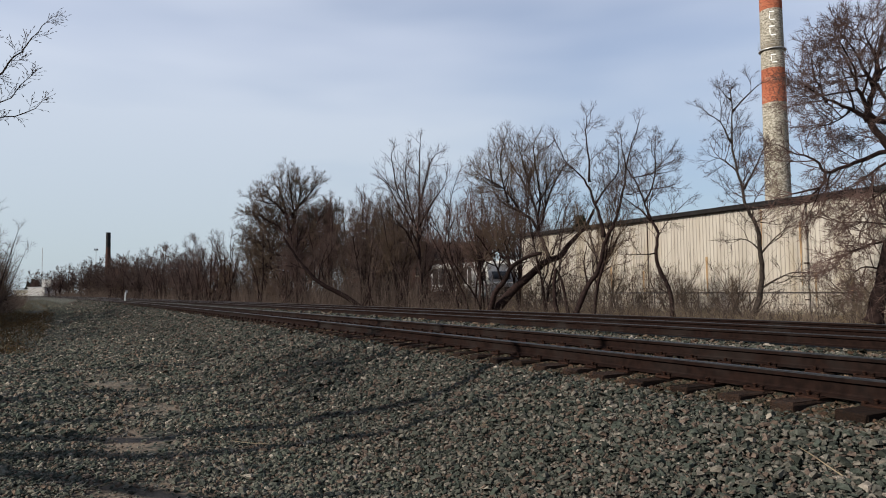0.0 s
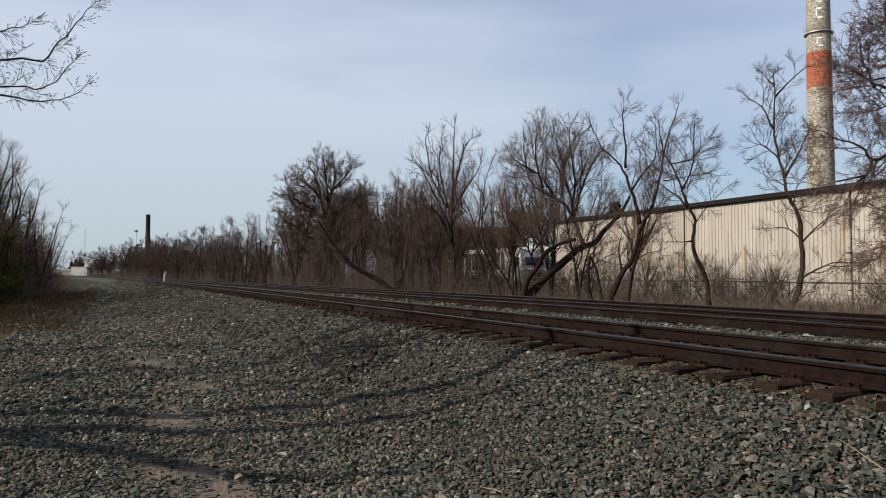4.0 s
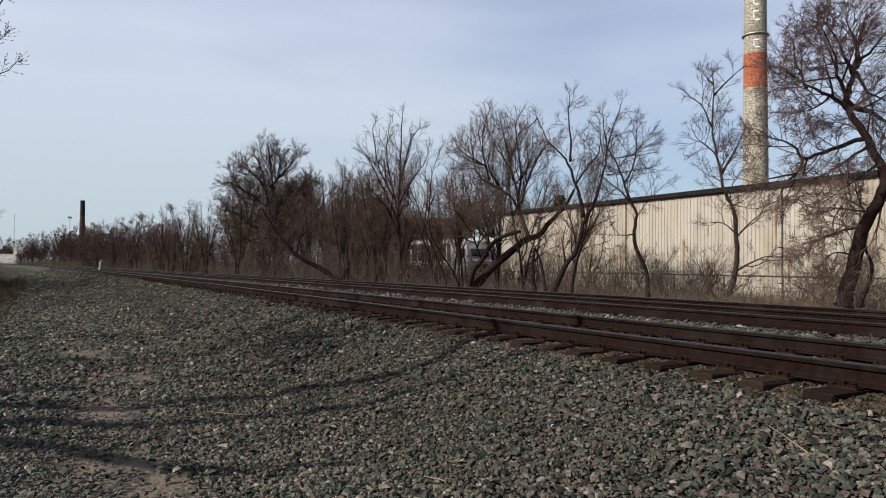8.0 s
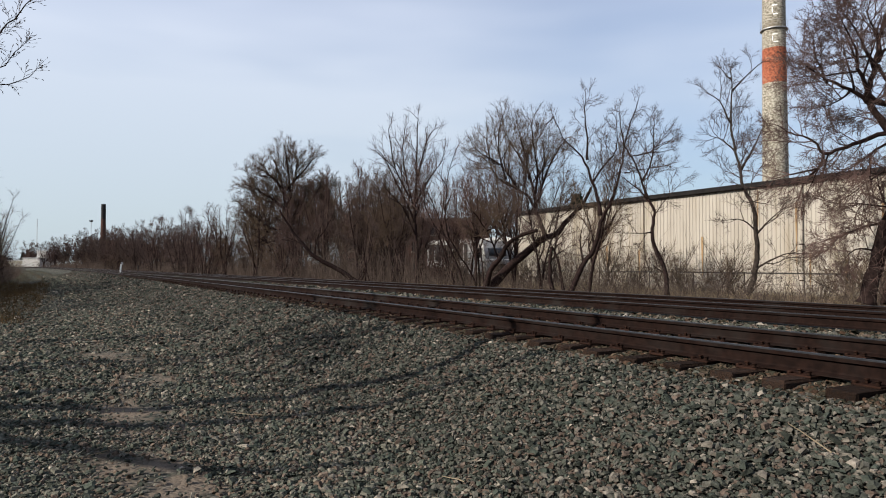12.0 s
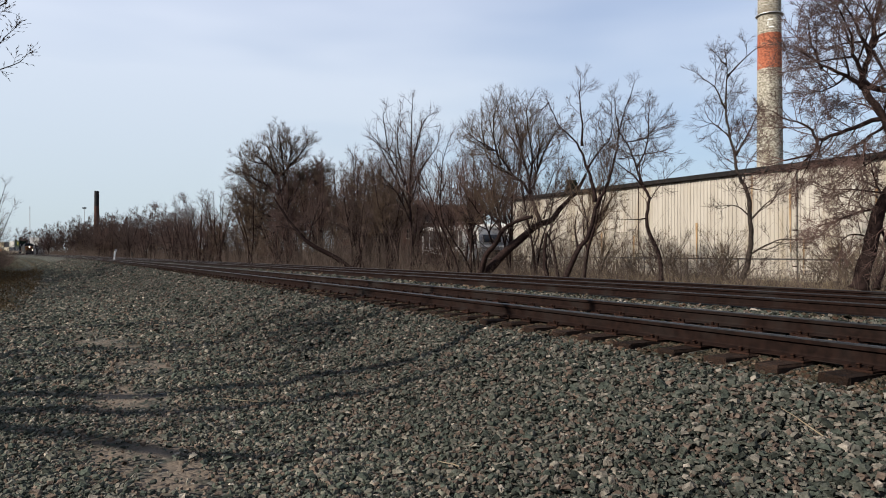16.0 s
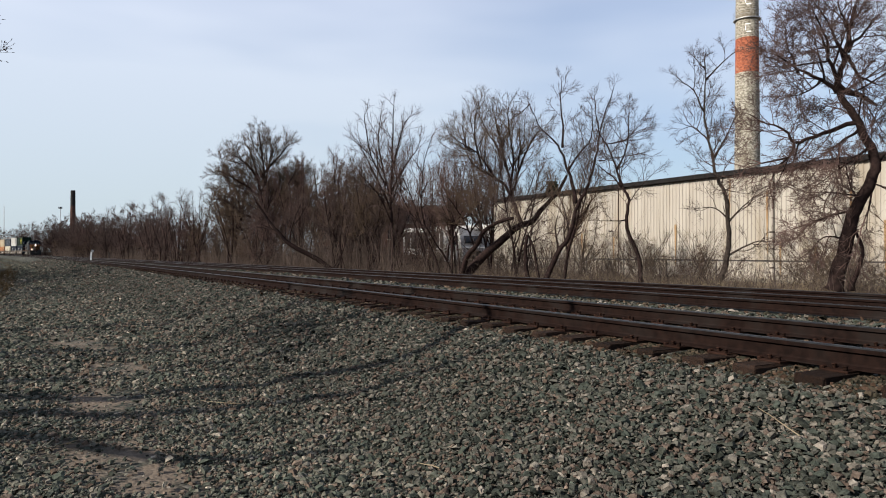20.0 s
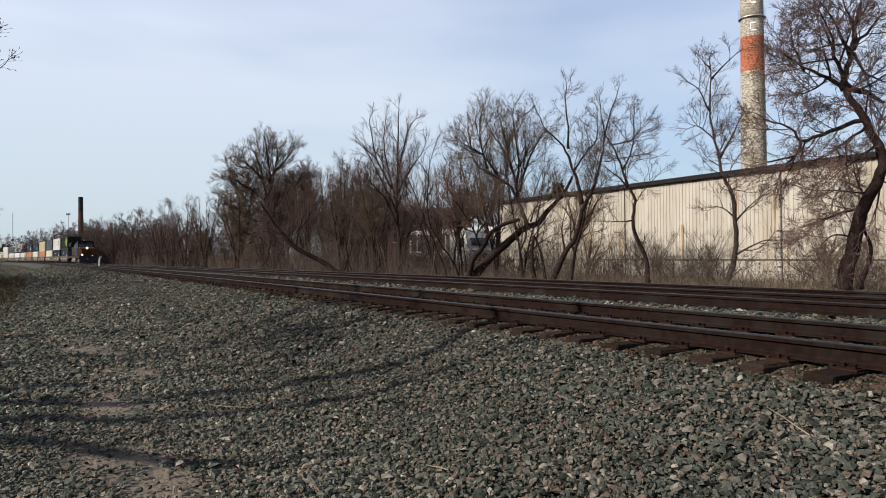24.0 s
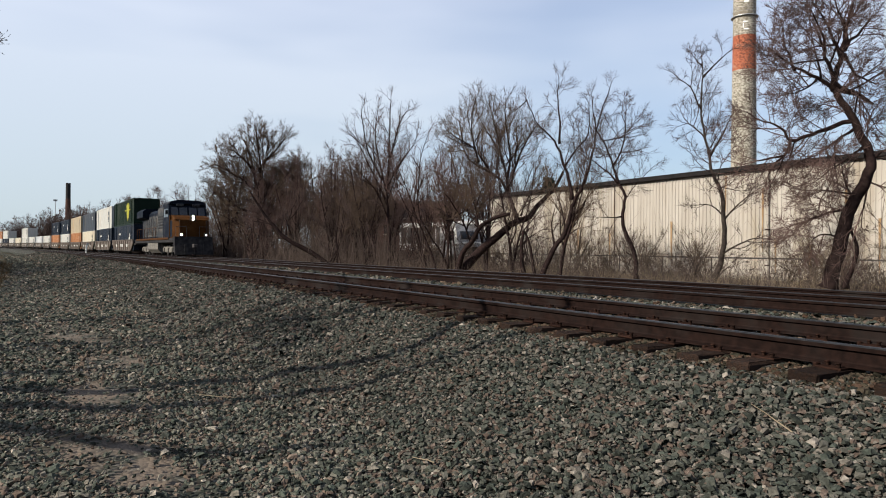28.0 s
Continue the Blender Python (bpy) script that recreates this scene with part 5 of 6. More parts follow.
def build_far_things():
    # distant brick chimney
    c = thing("brick_chimney", "distant tall dark brick chimney", "chimney", at=pose(7.4, 276.0, 3.0))
    part("shaft", Geo().lathe(((1.05, -2), (0.95, 6), (0.80, 15.2)), 20), BRICK, c)
    part("cap", Geo().lathe(((0.80, 15.2), (0.76, 20.6)), 20), BLACK, c, "soot-black top")
    # mast
    m = thing("radio_mast", "thin distant lattice radio mast", "mast", at=pose(-24.6, 520.0, gz(-24.6, 520.0) - 0.2))
    for k in range(3):
        a = 2 * math.pi * k / 3
        part("leg", Geo().tube(((0.4 * math.cos(a), 0.4 * math.sin(a), 0), (0.12 * math.cos(a), 0.12 * math.sin(a), 31.5)), 0.08, 4), STEEL, m)
    for k in range(12):
        z, r = k * 2.62, 0.4 - 0.024 * k
        ring = [((r * math.cos(a)), r * math.sin(a), z) for a in (0, 2.094, 4.189, 6.283)]
        part("brace", Geo().tube(ring, 0.04, 3, False), STEEL, m)
    part("drum", Geo().lathe(((0.8, 13.6), (0.9, 14.3), (0.8, 14.7)), 10), DARK_STEEL, m)
    # pale low buildings at the far bend
    for x, y, w, d, h, lab in ((-21.0, 395.0, 9.5, 12.0, 4.6, "long low white shed far down the line"), (-17.0, 402.0, 5.2, 9.0, 8.4, "taller cream block far down the line"),
                               (-29.0, 420.0, 9.0, 10.0, 3.2, "low grey shed far down the line"),
                               (26.5, 115.0, 3.4, 6.0, 1.75, "small white shed behind the brush")):
        b = thing("white_shed", lab, "building", at=pose(x, y, gz(x, y), 0, 0, -38))
        part("wall_block", Geo().box(-w / 2, w / 2, 0, d, -0.5, h, 0.05), DULL_WHITE if "grey" not in lab else CONCRETE, b)
        part("roof", Geo().box(-w / 2 - 0.3, w / 2 + 0.3, -0.3, d + 0.3, h, h + 0.4, 0.05), STEEL, b)
        for j in range(4):
            cx = -w / 2 + w * (j + 0.5) / 4
            part("window", Geo().box(cx - 0.7, cx + 0.7, -0.05, 0.02, 0.9, 1.6), STEEL, b)
    # white post between the tracks
    p = on_track(8.7, 116.5)
    w = thing("marker_post", "short white marker post with a tilted sign between the tracks", "post", at=pose(p.x, p.y, gz(p.x, p.y)))
    part("post", Geo().box(-0.11, 0.11, -0.07, 0.07, -0.2, 1.25, 0.02), WHITE_PAINT, w, at=pose(0, 0, 0, 0, 4, 0))
    part("sign", Geo().box(0.05, 0.38, -0.03, 0.0, 1.2, 1.55, 0.01), STEEL, w)


build_far_things()


def build_masts():
    """A floodlight mast near the far chimney and a short dark post beside the farther track."""
    m = thing("light_mast", "tall thin floodlight mast far down the line", "mast", at=pose(4.35, 340.0, gz(4.35, 340.0)))
    part("pole", Geo().tube(((0, 0, -0.3), (0, 0, 20.7)), (0.18, 0.10), 8), STEEL, m)
    part("head_frame", Geo().box(-0.75, 0.75, -0.2, 0.2, 20.4, 20.65, 0.03), DARK_STEEL, m)
    for x in (-0.55, 0.0, 0.55):
        part("floodlight", Geo().box(x - 0.2, x + 0.2, -0.3, 0.1, 20.65, 21.2, 0.05), DARK_STEEL, m)
    p = on_track(15.6, 150.0)
    b = thing("stub_post", "short dark post beside the farther track", "post", at=pose(p.x, p.y, gz(p.x, p.y)))
    part("post", Geo().box(-0.13, 0.13, -0.13, 0.13, -0.2, 1.35, 0.03), BLACK, b)
    part("cap", Geo().box(-0.18, 0.18, -0.18, 0.18, 1.35, 1.45, 0.03), BLACK, b)


build_masts()


def build_conifer(x, y, h, seed):
    """A dark far-off conifer: whorls of drooping boughs made of short needled sprays."""
    rng = np.random.default_rng(seed)
    t = thing("conifer", "small dark conifer in the distance", "tree", at=pose(x, y, gz(x, y)))
    part("trunk", Geo().tube(((0, 0, -0.2), (0, 0, h)), (0.18, 0.03), 6), BARK_DARK, t)
    k = 700
    f = rng.random(k) ** 0.7
    r = (1 - f) * h * 0.30 * rng.uniform(0.3, 1.0, k) + 0.1
    a = rng.uniform(0, 2 * math.pi, k)
    p0 = np.stack((r * np.cos(a), r * np.sin(a), h * (0.08 + 0.9 * f)), 1)
    p1 = p0 + np.stack((np.cos(a) * 0.5, np.sin(a) * 0.5, rng.uniform(-0.35, 0.1, k)), 1)
    part("crown", fast_mesh("crown", *sticks(np.stack((p0, p1), 1), np.stack((np.full(k, 0.22), np.full(k, 0.05)), 1), 3), NEEDLE), NEEDLE, t)


NEEDLE = material("dark_needles", (0.008, 0.012, 0.008), (0.018, 0.024, 0.016), 0.95, 0, 3)
for x, y, h in ((-22.5, 432.0, 9.0), (-24.8, 436.0, 9.8), (-27.2, 440.0, 8.4), (-14.5, 424.0, 9.4), (49.4, 62.0, 9.7)):
    build_conifer(x, y, h, int(h * 10))


# ---- brush, weeds and thicket ----
def brush(name, label, mat, k, seed, area, height, lean, radius, sides=3):
    rng = np.random.default_rng(seed)
    x0, x1, y0, y1 = area
    u, s = rng.uniform(x0, x1, k), y0 + (y1 - y0) * rng.random(k) ** 1.25
    x, y = (BEND + u) * np.cos(s / BEND) - BEND, (BEND + u) * np.sin(s / BEND)
    z = ground_z(x, y) - 0.03
    h = rng.uniform(*height, k) * rng.lognormal(0, 0.25, k)
    gap = (np.abs(np.degrees(np.arctan2(x, y)) - 31.0) < 5.5) & (s > 0)          # the way to the yard stays open
    h = np.where(gap, np.minimum(h, 0.6 + 3.2 * rng.random(k) ** 2), h)
    d = rng.normal(0, lean, (k, 2))
    p0 = np.stack((x, y, z), 1)
    p1 = p0 + np.stack((d[:, 0] * h * 0.4, d[:, 1] * h * 0.4, h * 0.5), 1)
    p2 = p0 + np.stack((d[:, 0] * h * 1.1 + rng.normal(0, 0.05, k) * h, d[:, 1] * h * 1.1 + rng.normal(0, 0.05, k) * h, h * rng.uniform(0.8, 1.0, k)), 1)
    r = rng.uniform(*radius, k)
    v, q = sticks(np.stack((p0, p1, p2), 1), np.stack((r, r * 0.8, r * 0.3), 1), sides)
    return tagged(new(name, fast_mesh(name, v, q, mat)), label, "brush", kind="stuff")


VERGE = material("verge_grass_blades", (0.050, 0.053, 0.040), (0.082, 0.082, 0.062), 0.95, 0, 3.0, per_island=True, per_piece=0.4)
brush("brush_near", "dense leafless brush beside the farther track", BRUSH, 5000, 21, (15.6, 24.0, 6.0, 60.0), (0.3, 1.5), 0.5, (0.003, 0.007))
brush("brush_far", "dense leafless brush farther down the line", BRUSH, 11000, 22, (14.9, 30.0, 44.0, 330.0), (0.6, 3.2), 0.28, (0.007, 0.018))
brush("bank_brush", "brown leafless brush on the bank at the far bend", BRUSH, 5000, 41, (15.2, 36.0, 220.0, 470.0), (1.2, 4.2), 0.3, (0.018, 0.040))
brush("brush_middle", "tall leafless stems between the trees", BRUSH, 2900, 29, (16.2, 31.0, 30.0, 84.0), (1.2, 4.6), 0.24, (0.005, 0.014))
brush("weeds", "pale dry weeds at the foot of the metal wall", BRUSH_PALE, 9000, 23, (18.5, 29.4, 2.0, 44.0), (0.10, 0.55), 0.7, (0.003, 0.007))
brush("wall_tangle", "thin dark vines and suckers before the metal wall", BRUSH, 420, 27, (20.0, 29.0, 2.0, 36.0), (0.8, 3.0), 0.42, (0.004, 0.009))
brush("dead_grass", "tufts of dead yellow-brown grass", GRASS, 11000, 24, (-9.0, -1.2, 22.0, 72.0), (0.10, 0.38), 0.5, (0.004, 0.010))
brush("verge_grass", "short grey-green winter grass on the far verge", VERGE, 5000, 28, (-6.0, 2.6, 56.0, 260.0), (0.05, 0.2), 0.9, (0.01, 0.03))
brush("trackside_grass", "short dead grass along the farther shoulder", GRASS, 6000, 25, (14.2, 19.0, 4.0, 60.0), (0.08, 0.35), 0.5, (0.004, 0.009))
brush("brush_left", "dark leafless brush under the trees", BRUSH, 9000, 26, (-20.0, -4.6, 44.0, 170.0), (0.5, 2.4), 0.5, (0.008, 0.018))


def thicket():
    """A few bare saplings and trees, each repeated along the line."""
    kinds = []
    for i in range(6):
        t = Plant(100 + i, 0.0075)
        r = t.rng
        h = (4.2, 5.0, 5.8, 6.6, 7.6, 8.6)[i]
        for j in range(4):
            dx, dy, hh = r.uniform(-0.24, 0.24) * h, r.uniform(-0.24, 0.24) * h, h * r.uniform(0.7, 1.0)
            t.stem([(r.gauss(0, 0.5), r.gauss(0, 0.6), -0.2), (dx * 0.3, dy * 0.3, hh * 0.3), (dx * 0.7, dy * 0.7, hh * 0.62), (dx, dy, hh * 0.86)], 0.009 * h + 0.012, 0.012, BUSH, 0.22)
        kinds.append(t.build("sapling", "leafless sapling clump in the thicket", BARK_DARK, (TWIG_RED, TWIG, TWIG_OLIVE)[i % 3], "tree", "thicket beside the track"))
    r = random.Random(77)
    spots = []
    for _ in range(36):                       # right of the tracks, near
        s = r.uniform(31, 84)
        spots.append((r.uniform(15.6, 25.0), s))
    for _ in range(130):                      # and farther down the line
        spots.append((r.uniform(15.4, 26.0), 84 + 190 * r.random() ** 1.1))
    for _ in range(30):                       # behind, towards the bend
        spots.append((r.uniform(16, 70), r.uniform(150, 420)))
    for _ in range(46):                       # close along the open side
        spots.append((r.uniform(-11.0, -5.4), r.uniform(46, 96)))
    for _ in range(30):                       # out of sight beside the open ground; they shade the grass
        spots.append((r.uniform(-15.0, -7.4), r.uniform(27, 46)))
    for _ in range(30):                       # left of the line
        s = r.uniform(42, 200)
        spots.append((r.uniform(-20.0, -5.6), s))
    for _ in range(16):
        spots.append((r.uniform(-60, 20), r.uniform(440, 640)))
    spots = [(u, s) for u, s in spots if not (s < 60 and 29.5 < math.degrees(math.atan2(on_track(u, s).x, s)) < 36.0 and u > 0)]
    used = set()
    for u, s in spots:
        i = r.choice((0, 1, 2, 3, 4, 5)) if s > 60 else r.choice((2, 3, 4, 5)) if u < -7 and s < 46 else r.choice((0, 0, 1, 1, 2)) if s > 36 else 0
        p = on_track(u, s)
        m = pose(p.x, p.y, gz(p.x, p.y), 0, 0, r.uniform(0, 360))
        if i not in used:
            used.add(i)
            kinds[i].matrix_basis = m
        else:
            copy_thing(kinds[i], m)


thicket()


def wall_shrubs():
    """Thin many-stemmed suckers before the metal wall."""
    kinds, r = [], random.Random(31)
    for i, h in enumerate((2.0, 2.7, 3.4, 4.2)):
        t = Plant(300 + i, 0.0042)
        for j in range(6):
            dx, dy = t.rng.gauss(0, 0.24) * h, t.rng.gauss(0, 0.34) * h
            top, bow = h * t.rng.uniform(0.55, 1.0), t.rng.gauss(0, 0.10) * h
            t.stem([(t.rng.gauss(0, 0.2), t.rng.gauss(0, 0.4), -0.15), (dx * 0.3, dy * 0.2 + bow, top * 0.28), (dx * 0.7, dy * 0.75 + bow, top * 0.62), (dx, dy, top * 0.9)],
                   0.014 + 0.008 * h, 0.007, SUCKER, 0.25)
        kinds.append(t.build("shrub", "thin leafless many-stemmed shrub before the metal wall", BARK, (SUCKER_TWIG, TWIG_OLIVE)[i % 2], "shrub", "shrubs along the metal wall"))
    for n in range(30):
        x, y = r.uniform(20.5, 28.4), 2.0 + 36.0 * (n + r.random()) / 30
        m = pose(x, y, gz(x, y), 0, 0, r.uniform(0, 360)) @ Matrix.Scale(r.uniform(0.72, 1.05), 4)
        if n < 4:
            kinds[n].matrix_basis = m
        else:
            copy_thing(kinds[r.choice((0, 0, 1, 1, 2, 3))], m)


wall_shrubs()


def hazy_tree():
    """Wide round trees behind the factory's end and the thicket, all fine pale twigs."""
    t, foot = Plant(330, 0.0085), (37.5, 57.0)
    t.limb(foot, 0.28, 0.014, (0, -0.2), (0.1, 2.5), (-0.3, 5.5), (0.2, 8.5), (-0.3, 11.2), (0, 13.0), habit=HAZE, reach=0.3, tip=0.4)
    for a in (-4.6, -3.2, -1.7, 1.3, 2.9, 4.4):
        h = 13.6 - 0.17 * a * a
        t.limb(foot, 0.11, 0.03, (a * 0.05, 2.6 + abs(a) * 0.2), (a * 0.45, 5.5), (a * 0.8, h * 0.66), (a, h * 0.86), (a * 1.1, h), habit=HAZE, reach=0.2, depth=0.35, tip=0.4)
    grown = t.build("bare_tree", "wide round leafless tree with a haze of fine twigs", BARK, TWIG, group="trees behind the factory")
    here = Matrix.Translation((-foot[0], -foot[1], -gz(*foot)))
    for x, y, turn, size in ((30.0, 86.0, 70, 1.0), (27.0, 91.0, 200, 0.98), (33.5, 79.0, 310, 0.86), (37.0, 84.0, 140, 0.95), (22.5, 86.0, 20, 0.8)):
        copy_thing(grown, pose(x, y, gz(x, y) - 0.1, 0, 0, turn) @ Matrix.Scale(size, 4) @ here)


hazy_tree()


def left_trees():
    """The row of trees on the open side: their trunks and limbs throw the long shadows over the stone."""
    north = (0.0, 1.0)
    t, foot = Plant(200, 0.0045), (-6.5, 9.68)
    t.limb(foot, 0.17, 0.06, (0.3, -0.2), (0.25, 1.6), (0, 3.5), (-0.6, 4.15), (-0.76, 4.8), (-0.78, 5.6), (-1.3, 6.0), (-1.84, 6.5), (-1.8, 7.1), (-1.2, 8.0), (-0.9, 9.4), habit=BARE, reach=0.5, side=north, tip=1.0)
    t.limb(foot, 0.045, 0.012, (-0.76, 4.9), (-0.1, 5.6), (0.2, 6.6), (0.8, 7.6), habit=BARE, reach=0.3, side=north)
    t.build("bare_tree", "crooked bare tree at the edge of the open ground", BARK_DARK, TWIG, group="trees on the open side")
    t, foot = Plant(201, 0.0045), (-7.2, 8.83)
    t.limb(foot, 0.18, 0.05, (0.1, -0.2), (0.05, 2.0), (0, 3.7), (-0.28, 4.3), (-0.65, 4.7), (-1.0, 5.2), (-1.05, 6.0), (-1.6, 6.4), (-2.0, 8.0), habit=BARE, reach=0.5, side=north, tip=1.0)
    t.limb(foot, 0.05, 0.012, (-0.2, 4.2), (0.15, 4.5), (0.2, 5.4), (0.5, 6.6), habit=BARE, reach=0.3, side=north)
    t.build("bare_tree", "slanting bare tree at the edge of the open ground", BARK_DARK, TWIG, group="trees on the open side")
    t, foot = Plant(202, 0.0045), (-6.3, 8.63)
    t.limb(foot, 0.14, 0.04, (0.5, -0.2), (0.4, 1.8), (0, 3.15), (-0.56, 3.45), (-1.07, 3.75), (-1.65, 4.08), (-2.25, 4.4), (-2.63, 4.8), (-2.7, 5.2), (-3.3, 5.4), habit=BARE, reach=0.45, side=north)
    t.build("bare_tree", "low-forked bare tree leaning over the open ground", BARK_DARK, TWIG, group="trees on the open side")
    t, foot = Plant(203, 0.0045), (-7.0, 10.04)
    t.limb(foot, 0.13, 0.045, (-0.2, -0.2), (-0.1, 1.8), (0, 3.4), (0.25, 3.8), (0.6, 4.1), (0.5, 4.6), (0.95, 5.2), (0.85, 5.7), (0.3, 6.4), (0.2, 7.6), habit=BARE, reach=0.5, side=north, tip=1.0)
    t.build("bare_tree", "thin bare tree at the edge of the open ground", BARK_DARK, TWIG, group="trees on the open side")
    t, foot = Plant(204, 0.0045), (-7.4, 11.99)
    t.limb(foot, 0.15, 0.04, (-0.6, -0.2), (-0.4, 2.0), (0, 3.6), (0.7, 3.85), (1.4, 4.5), (1.75, 5.0), (1.85, 5.7), (2.1, 7.2), habit=BARE, reach=0.4, side=north)
    t.limb(foot, 0.09, 0.04, (0.5, 3.75), (0.75, 4.4), (0.8, 5.2), (0.5, 6.2), (-0.2, 6.9), (-1.0, 7.1), (-1.1, 7.6), (-0.6, 8.2), habit=DENSE, reach=0.5, side=north, depth=0.1)
    t.build("bare_tree", "bare tree with a forked bent trunk beside the open ground", BARK_DARK, TWIG, group="trees on the open side")
    for i, (x, y, h, k, habit) in enumerate(((-8.5, 17.4, 12.0, 2, BARE), (-10.5, 33.0, 12.0, 2, BARE), (-8.0, 49.5, 9.4, 6, UPRIGHT), (-9.3, 55.0, 12.4, 6, CROWN), (-9.6, 63.0, 12.6, 6, CROWN),
                                             (-9.6, 72.0, 11.0, 5, FAR), (-10.6, 82.0, 10.4, 5, FAR), (-14.0, 95.0, 9.0, 4, FAR))):
        t = Plant(210 + i, 0.0045 if i < 2 else 0.007)
        r = t.rng
        for j in range(k):
            wide = 0.12 if i < 2 else 0.24
            a = 2 * math.pi * (j + r.uniform(-0.3, 0.3)) / k
            dx, dy, hh = math.cos(a) * wide * h * r.uniform(0.3, 1.0), math.sin(a) * wide * h * r.uniform(0.3, 1.0), h * r.uniform(0.8, 1.0)
            t.stem(curve_pts(x, y + 0.4 * j, ((0, 0, -0.2), (dx * 0.1, dy * 0.1, hh * 0.25), (dx * 0.6, dy * 0.5, hh * 0.5), (dx * 0.9, dy * 0.9, hh * 0.75), (dx + r.gauss(0, 0.3), dy + r.gauss(0, 0.3), hh * (1.0 if i < 2 else 0.9)))), 0.0095 * h + 0.03, 0.03, habit, 0.5 if i < 2 else 0.2)
        t.build("bare_tree", "bare tree at the edge of the open ground" if i < 2 else "tall bare tree over dark brush", BARK_DARK, TWIG if i < 2 else TWIG_OLIVE, group="trees on the open side")
    # budding tree whose limbs hang out over the open ground
    t = Plant(220, 0.003, True)
    foot = (-4.9, 13.0)
    t.stem(curve_pts(*foot, ((0, 0, -0.2), (-0.1, 0.1, 1.5), (-0.3, 0.2, 3.4), (-0.4, 0.2, 5.2), (-0.6, 0.0, 7.0))), 0.11, 0.03, LIMB, 0.55)
    z = gz(*foot)
    for rows, r in ((((-0.2, 4.0), (1.4, 4.9), (3.0, 5.16), (3.57, 5.19), (3.81, 5.56), (4.05, 5.9), (4.25, 6.2)), 0.028), (((-0.2, 3.4), (1.4, 4.3), (3.0, 4.69), (3.46, 4.70), (3.74, 4.87), (3.99, 5.18)), 0.022),
                    (((-0.2, 3.0), (1.4, 4.2), (3.0, 4.55), (3.45, 4.49), (3.85, 4.56), (4.18, 4.78)), 0.024), (((1.2, 4.85), (2.4, 5.5), (3.0, 5.62), (3.3, 5.75)), 0.02)):
        t.stem([(foot[0] + a, foot[1] + 0.3, h if a > 0 else h + z) for a, h in rows], r, 0.006, LIMB, 0.45)
    t.build("budding_tree", "thin budding tree whose curved limbs hang over the stone", BARK, TWIG)


left_trees()


IVY = material("olive_evergreen_leaves", (0.020, 0.024, 0.008), (0.062, 0.062, 0.018), 0.8, 0, 2.0, per_island=True, per_piece=0.5)


def evergreen_shrub(x, y, h, wide, k, seed):
    """Climbing leaves over thin stems: small folded leaves in loose clumps."""
    rng = np.random.default_rng(seed)
    ob = thing("evergreen_shrub", "olive green leafy climber over dark brush", "shrub", "leafy climbers on the open side", at=pose(x, y, gz(x, y)))
    g = Geo()
    for n in range(7):
        a, out = 2 * math.pi * n / 7, wide * rng.uniform(0.2, 0.6)
        g.tube(((0.1 * math.cos(a), 0.1 * math.sin(a), -0.2), (out * 0.4 * math.cos(a), out * 0.4 * math.sin(a), h * 0.4), (out * math.cos(a), out * math.sin(a), h * rng.uniform(0.6, 0.95))), (0.05, 0.035, 0.012), 5)
    part("stems", g, BARK_DARK, ob)
    clumps = 46
    c = np.stack((rng.normal(0, wide * 0.42, clumps), rng.normal(0, wide * 0.42, clumps), h * (0.12 + 0.85 * rng.random(clumps) ** 0.9)), 1)
    c[:, :2] *= (1.15 - 0.6 * c[:, 2:] / h)
    p = c[rng.integers(0, clumps, k)] + rng.normal(0, 0.22, (k, 3))
    p[:, 2] = np.abs(p[:, 2])
    a, b = rng.normal(0, 1, (k, 3)), rng.normal(0, 1, (k, 3))
    a /= np.linalg.norm(a, axis=1)[:, None]
    b = np.cross(a, b)
    b /= np.linalg.norm(b, axis=1)[:, None]
    size = rng.uniform(0.035, 0.075, k)[:, None]
    v = np.stack((p - a * size, p + b * size * 0.55, p + a * size, p - b * size * 0.55), 1).reshape(-1, 3)
    part("leaves", fast_mesh("leaves", v, np.arange(4 * k).reshape(k, 4), IVY), IVY, ob, "olive green leaves")


for spot in ((-6.5, 47.0, 3.9, 1.5, 5200, 61), (-7.6, 50.5, 4.6, 1.6, 5200, 62), (-6.3, 53.0, 2.4, 1.3, 3600, 63), (-6.1, 43.5, 1.5, 1.2, 2600, 64)):
    evergreen_shrub(*spot)


def litter():
    """Dead twigs and straws lying on the stone."""
    r = random.Random(9)
    for x, y, turn, length in ((3.91, 2.71, 70, 0.42), (3.3, 5.6, 20, 0.3), (1.6, 7.4, 140, 0.5), (0.9, 9.6, 60, 0.4), (2.4, 4.4, 100, 0.26), (3.0, 10.5, 10, 0.45), (0.2, 6.6, 30, 0.5), (1.2, 12.4, 80, 0.6)):
        z = gz(x, y)
        t = thing("fallen_twig", "thin dry twig lying on the crushed stone", "twig", "twigs on the stone")
        d = (math.cos(radians(turn)), math.sin(radians(turn)))
        pts = [(x + d[0] * length * f + r.gauss(0, 0.012), y + d[1] * length * f + r.gauss(0, 0.012), gz(x + d[0] * length * f, y + d[1] * length * f) + 0.026 + 0.004 * k) for k, f in enumerate((-0.5, -0.15, 0.2, 0.5))]
        part("stick", Geo().tube(pts, (0.0042, 0.004, 0.0035, 0.002), 5), BRUSH_PALE, t)
        part("side_shoot", Geo().tube((pts[1], (pts[1][0] + d[1] * length * 0.2 + d[0] * 0.05, pts[1][1] - d[0] * length * 0.2, pts[1][2] + 0.012)), (0.003, 0.0015), 4), BRUSH_PALE, t)


litter()


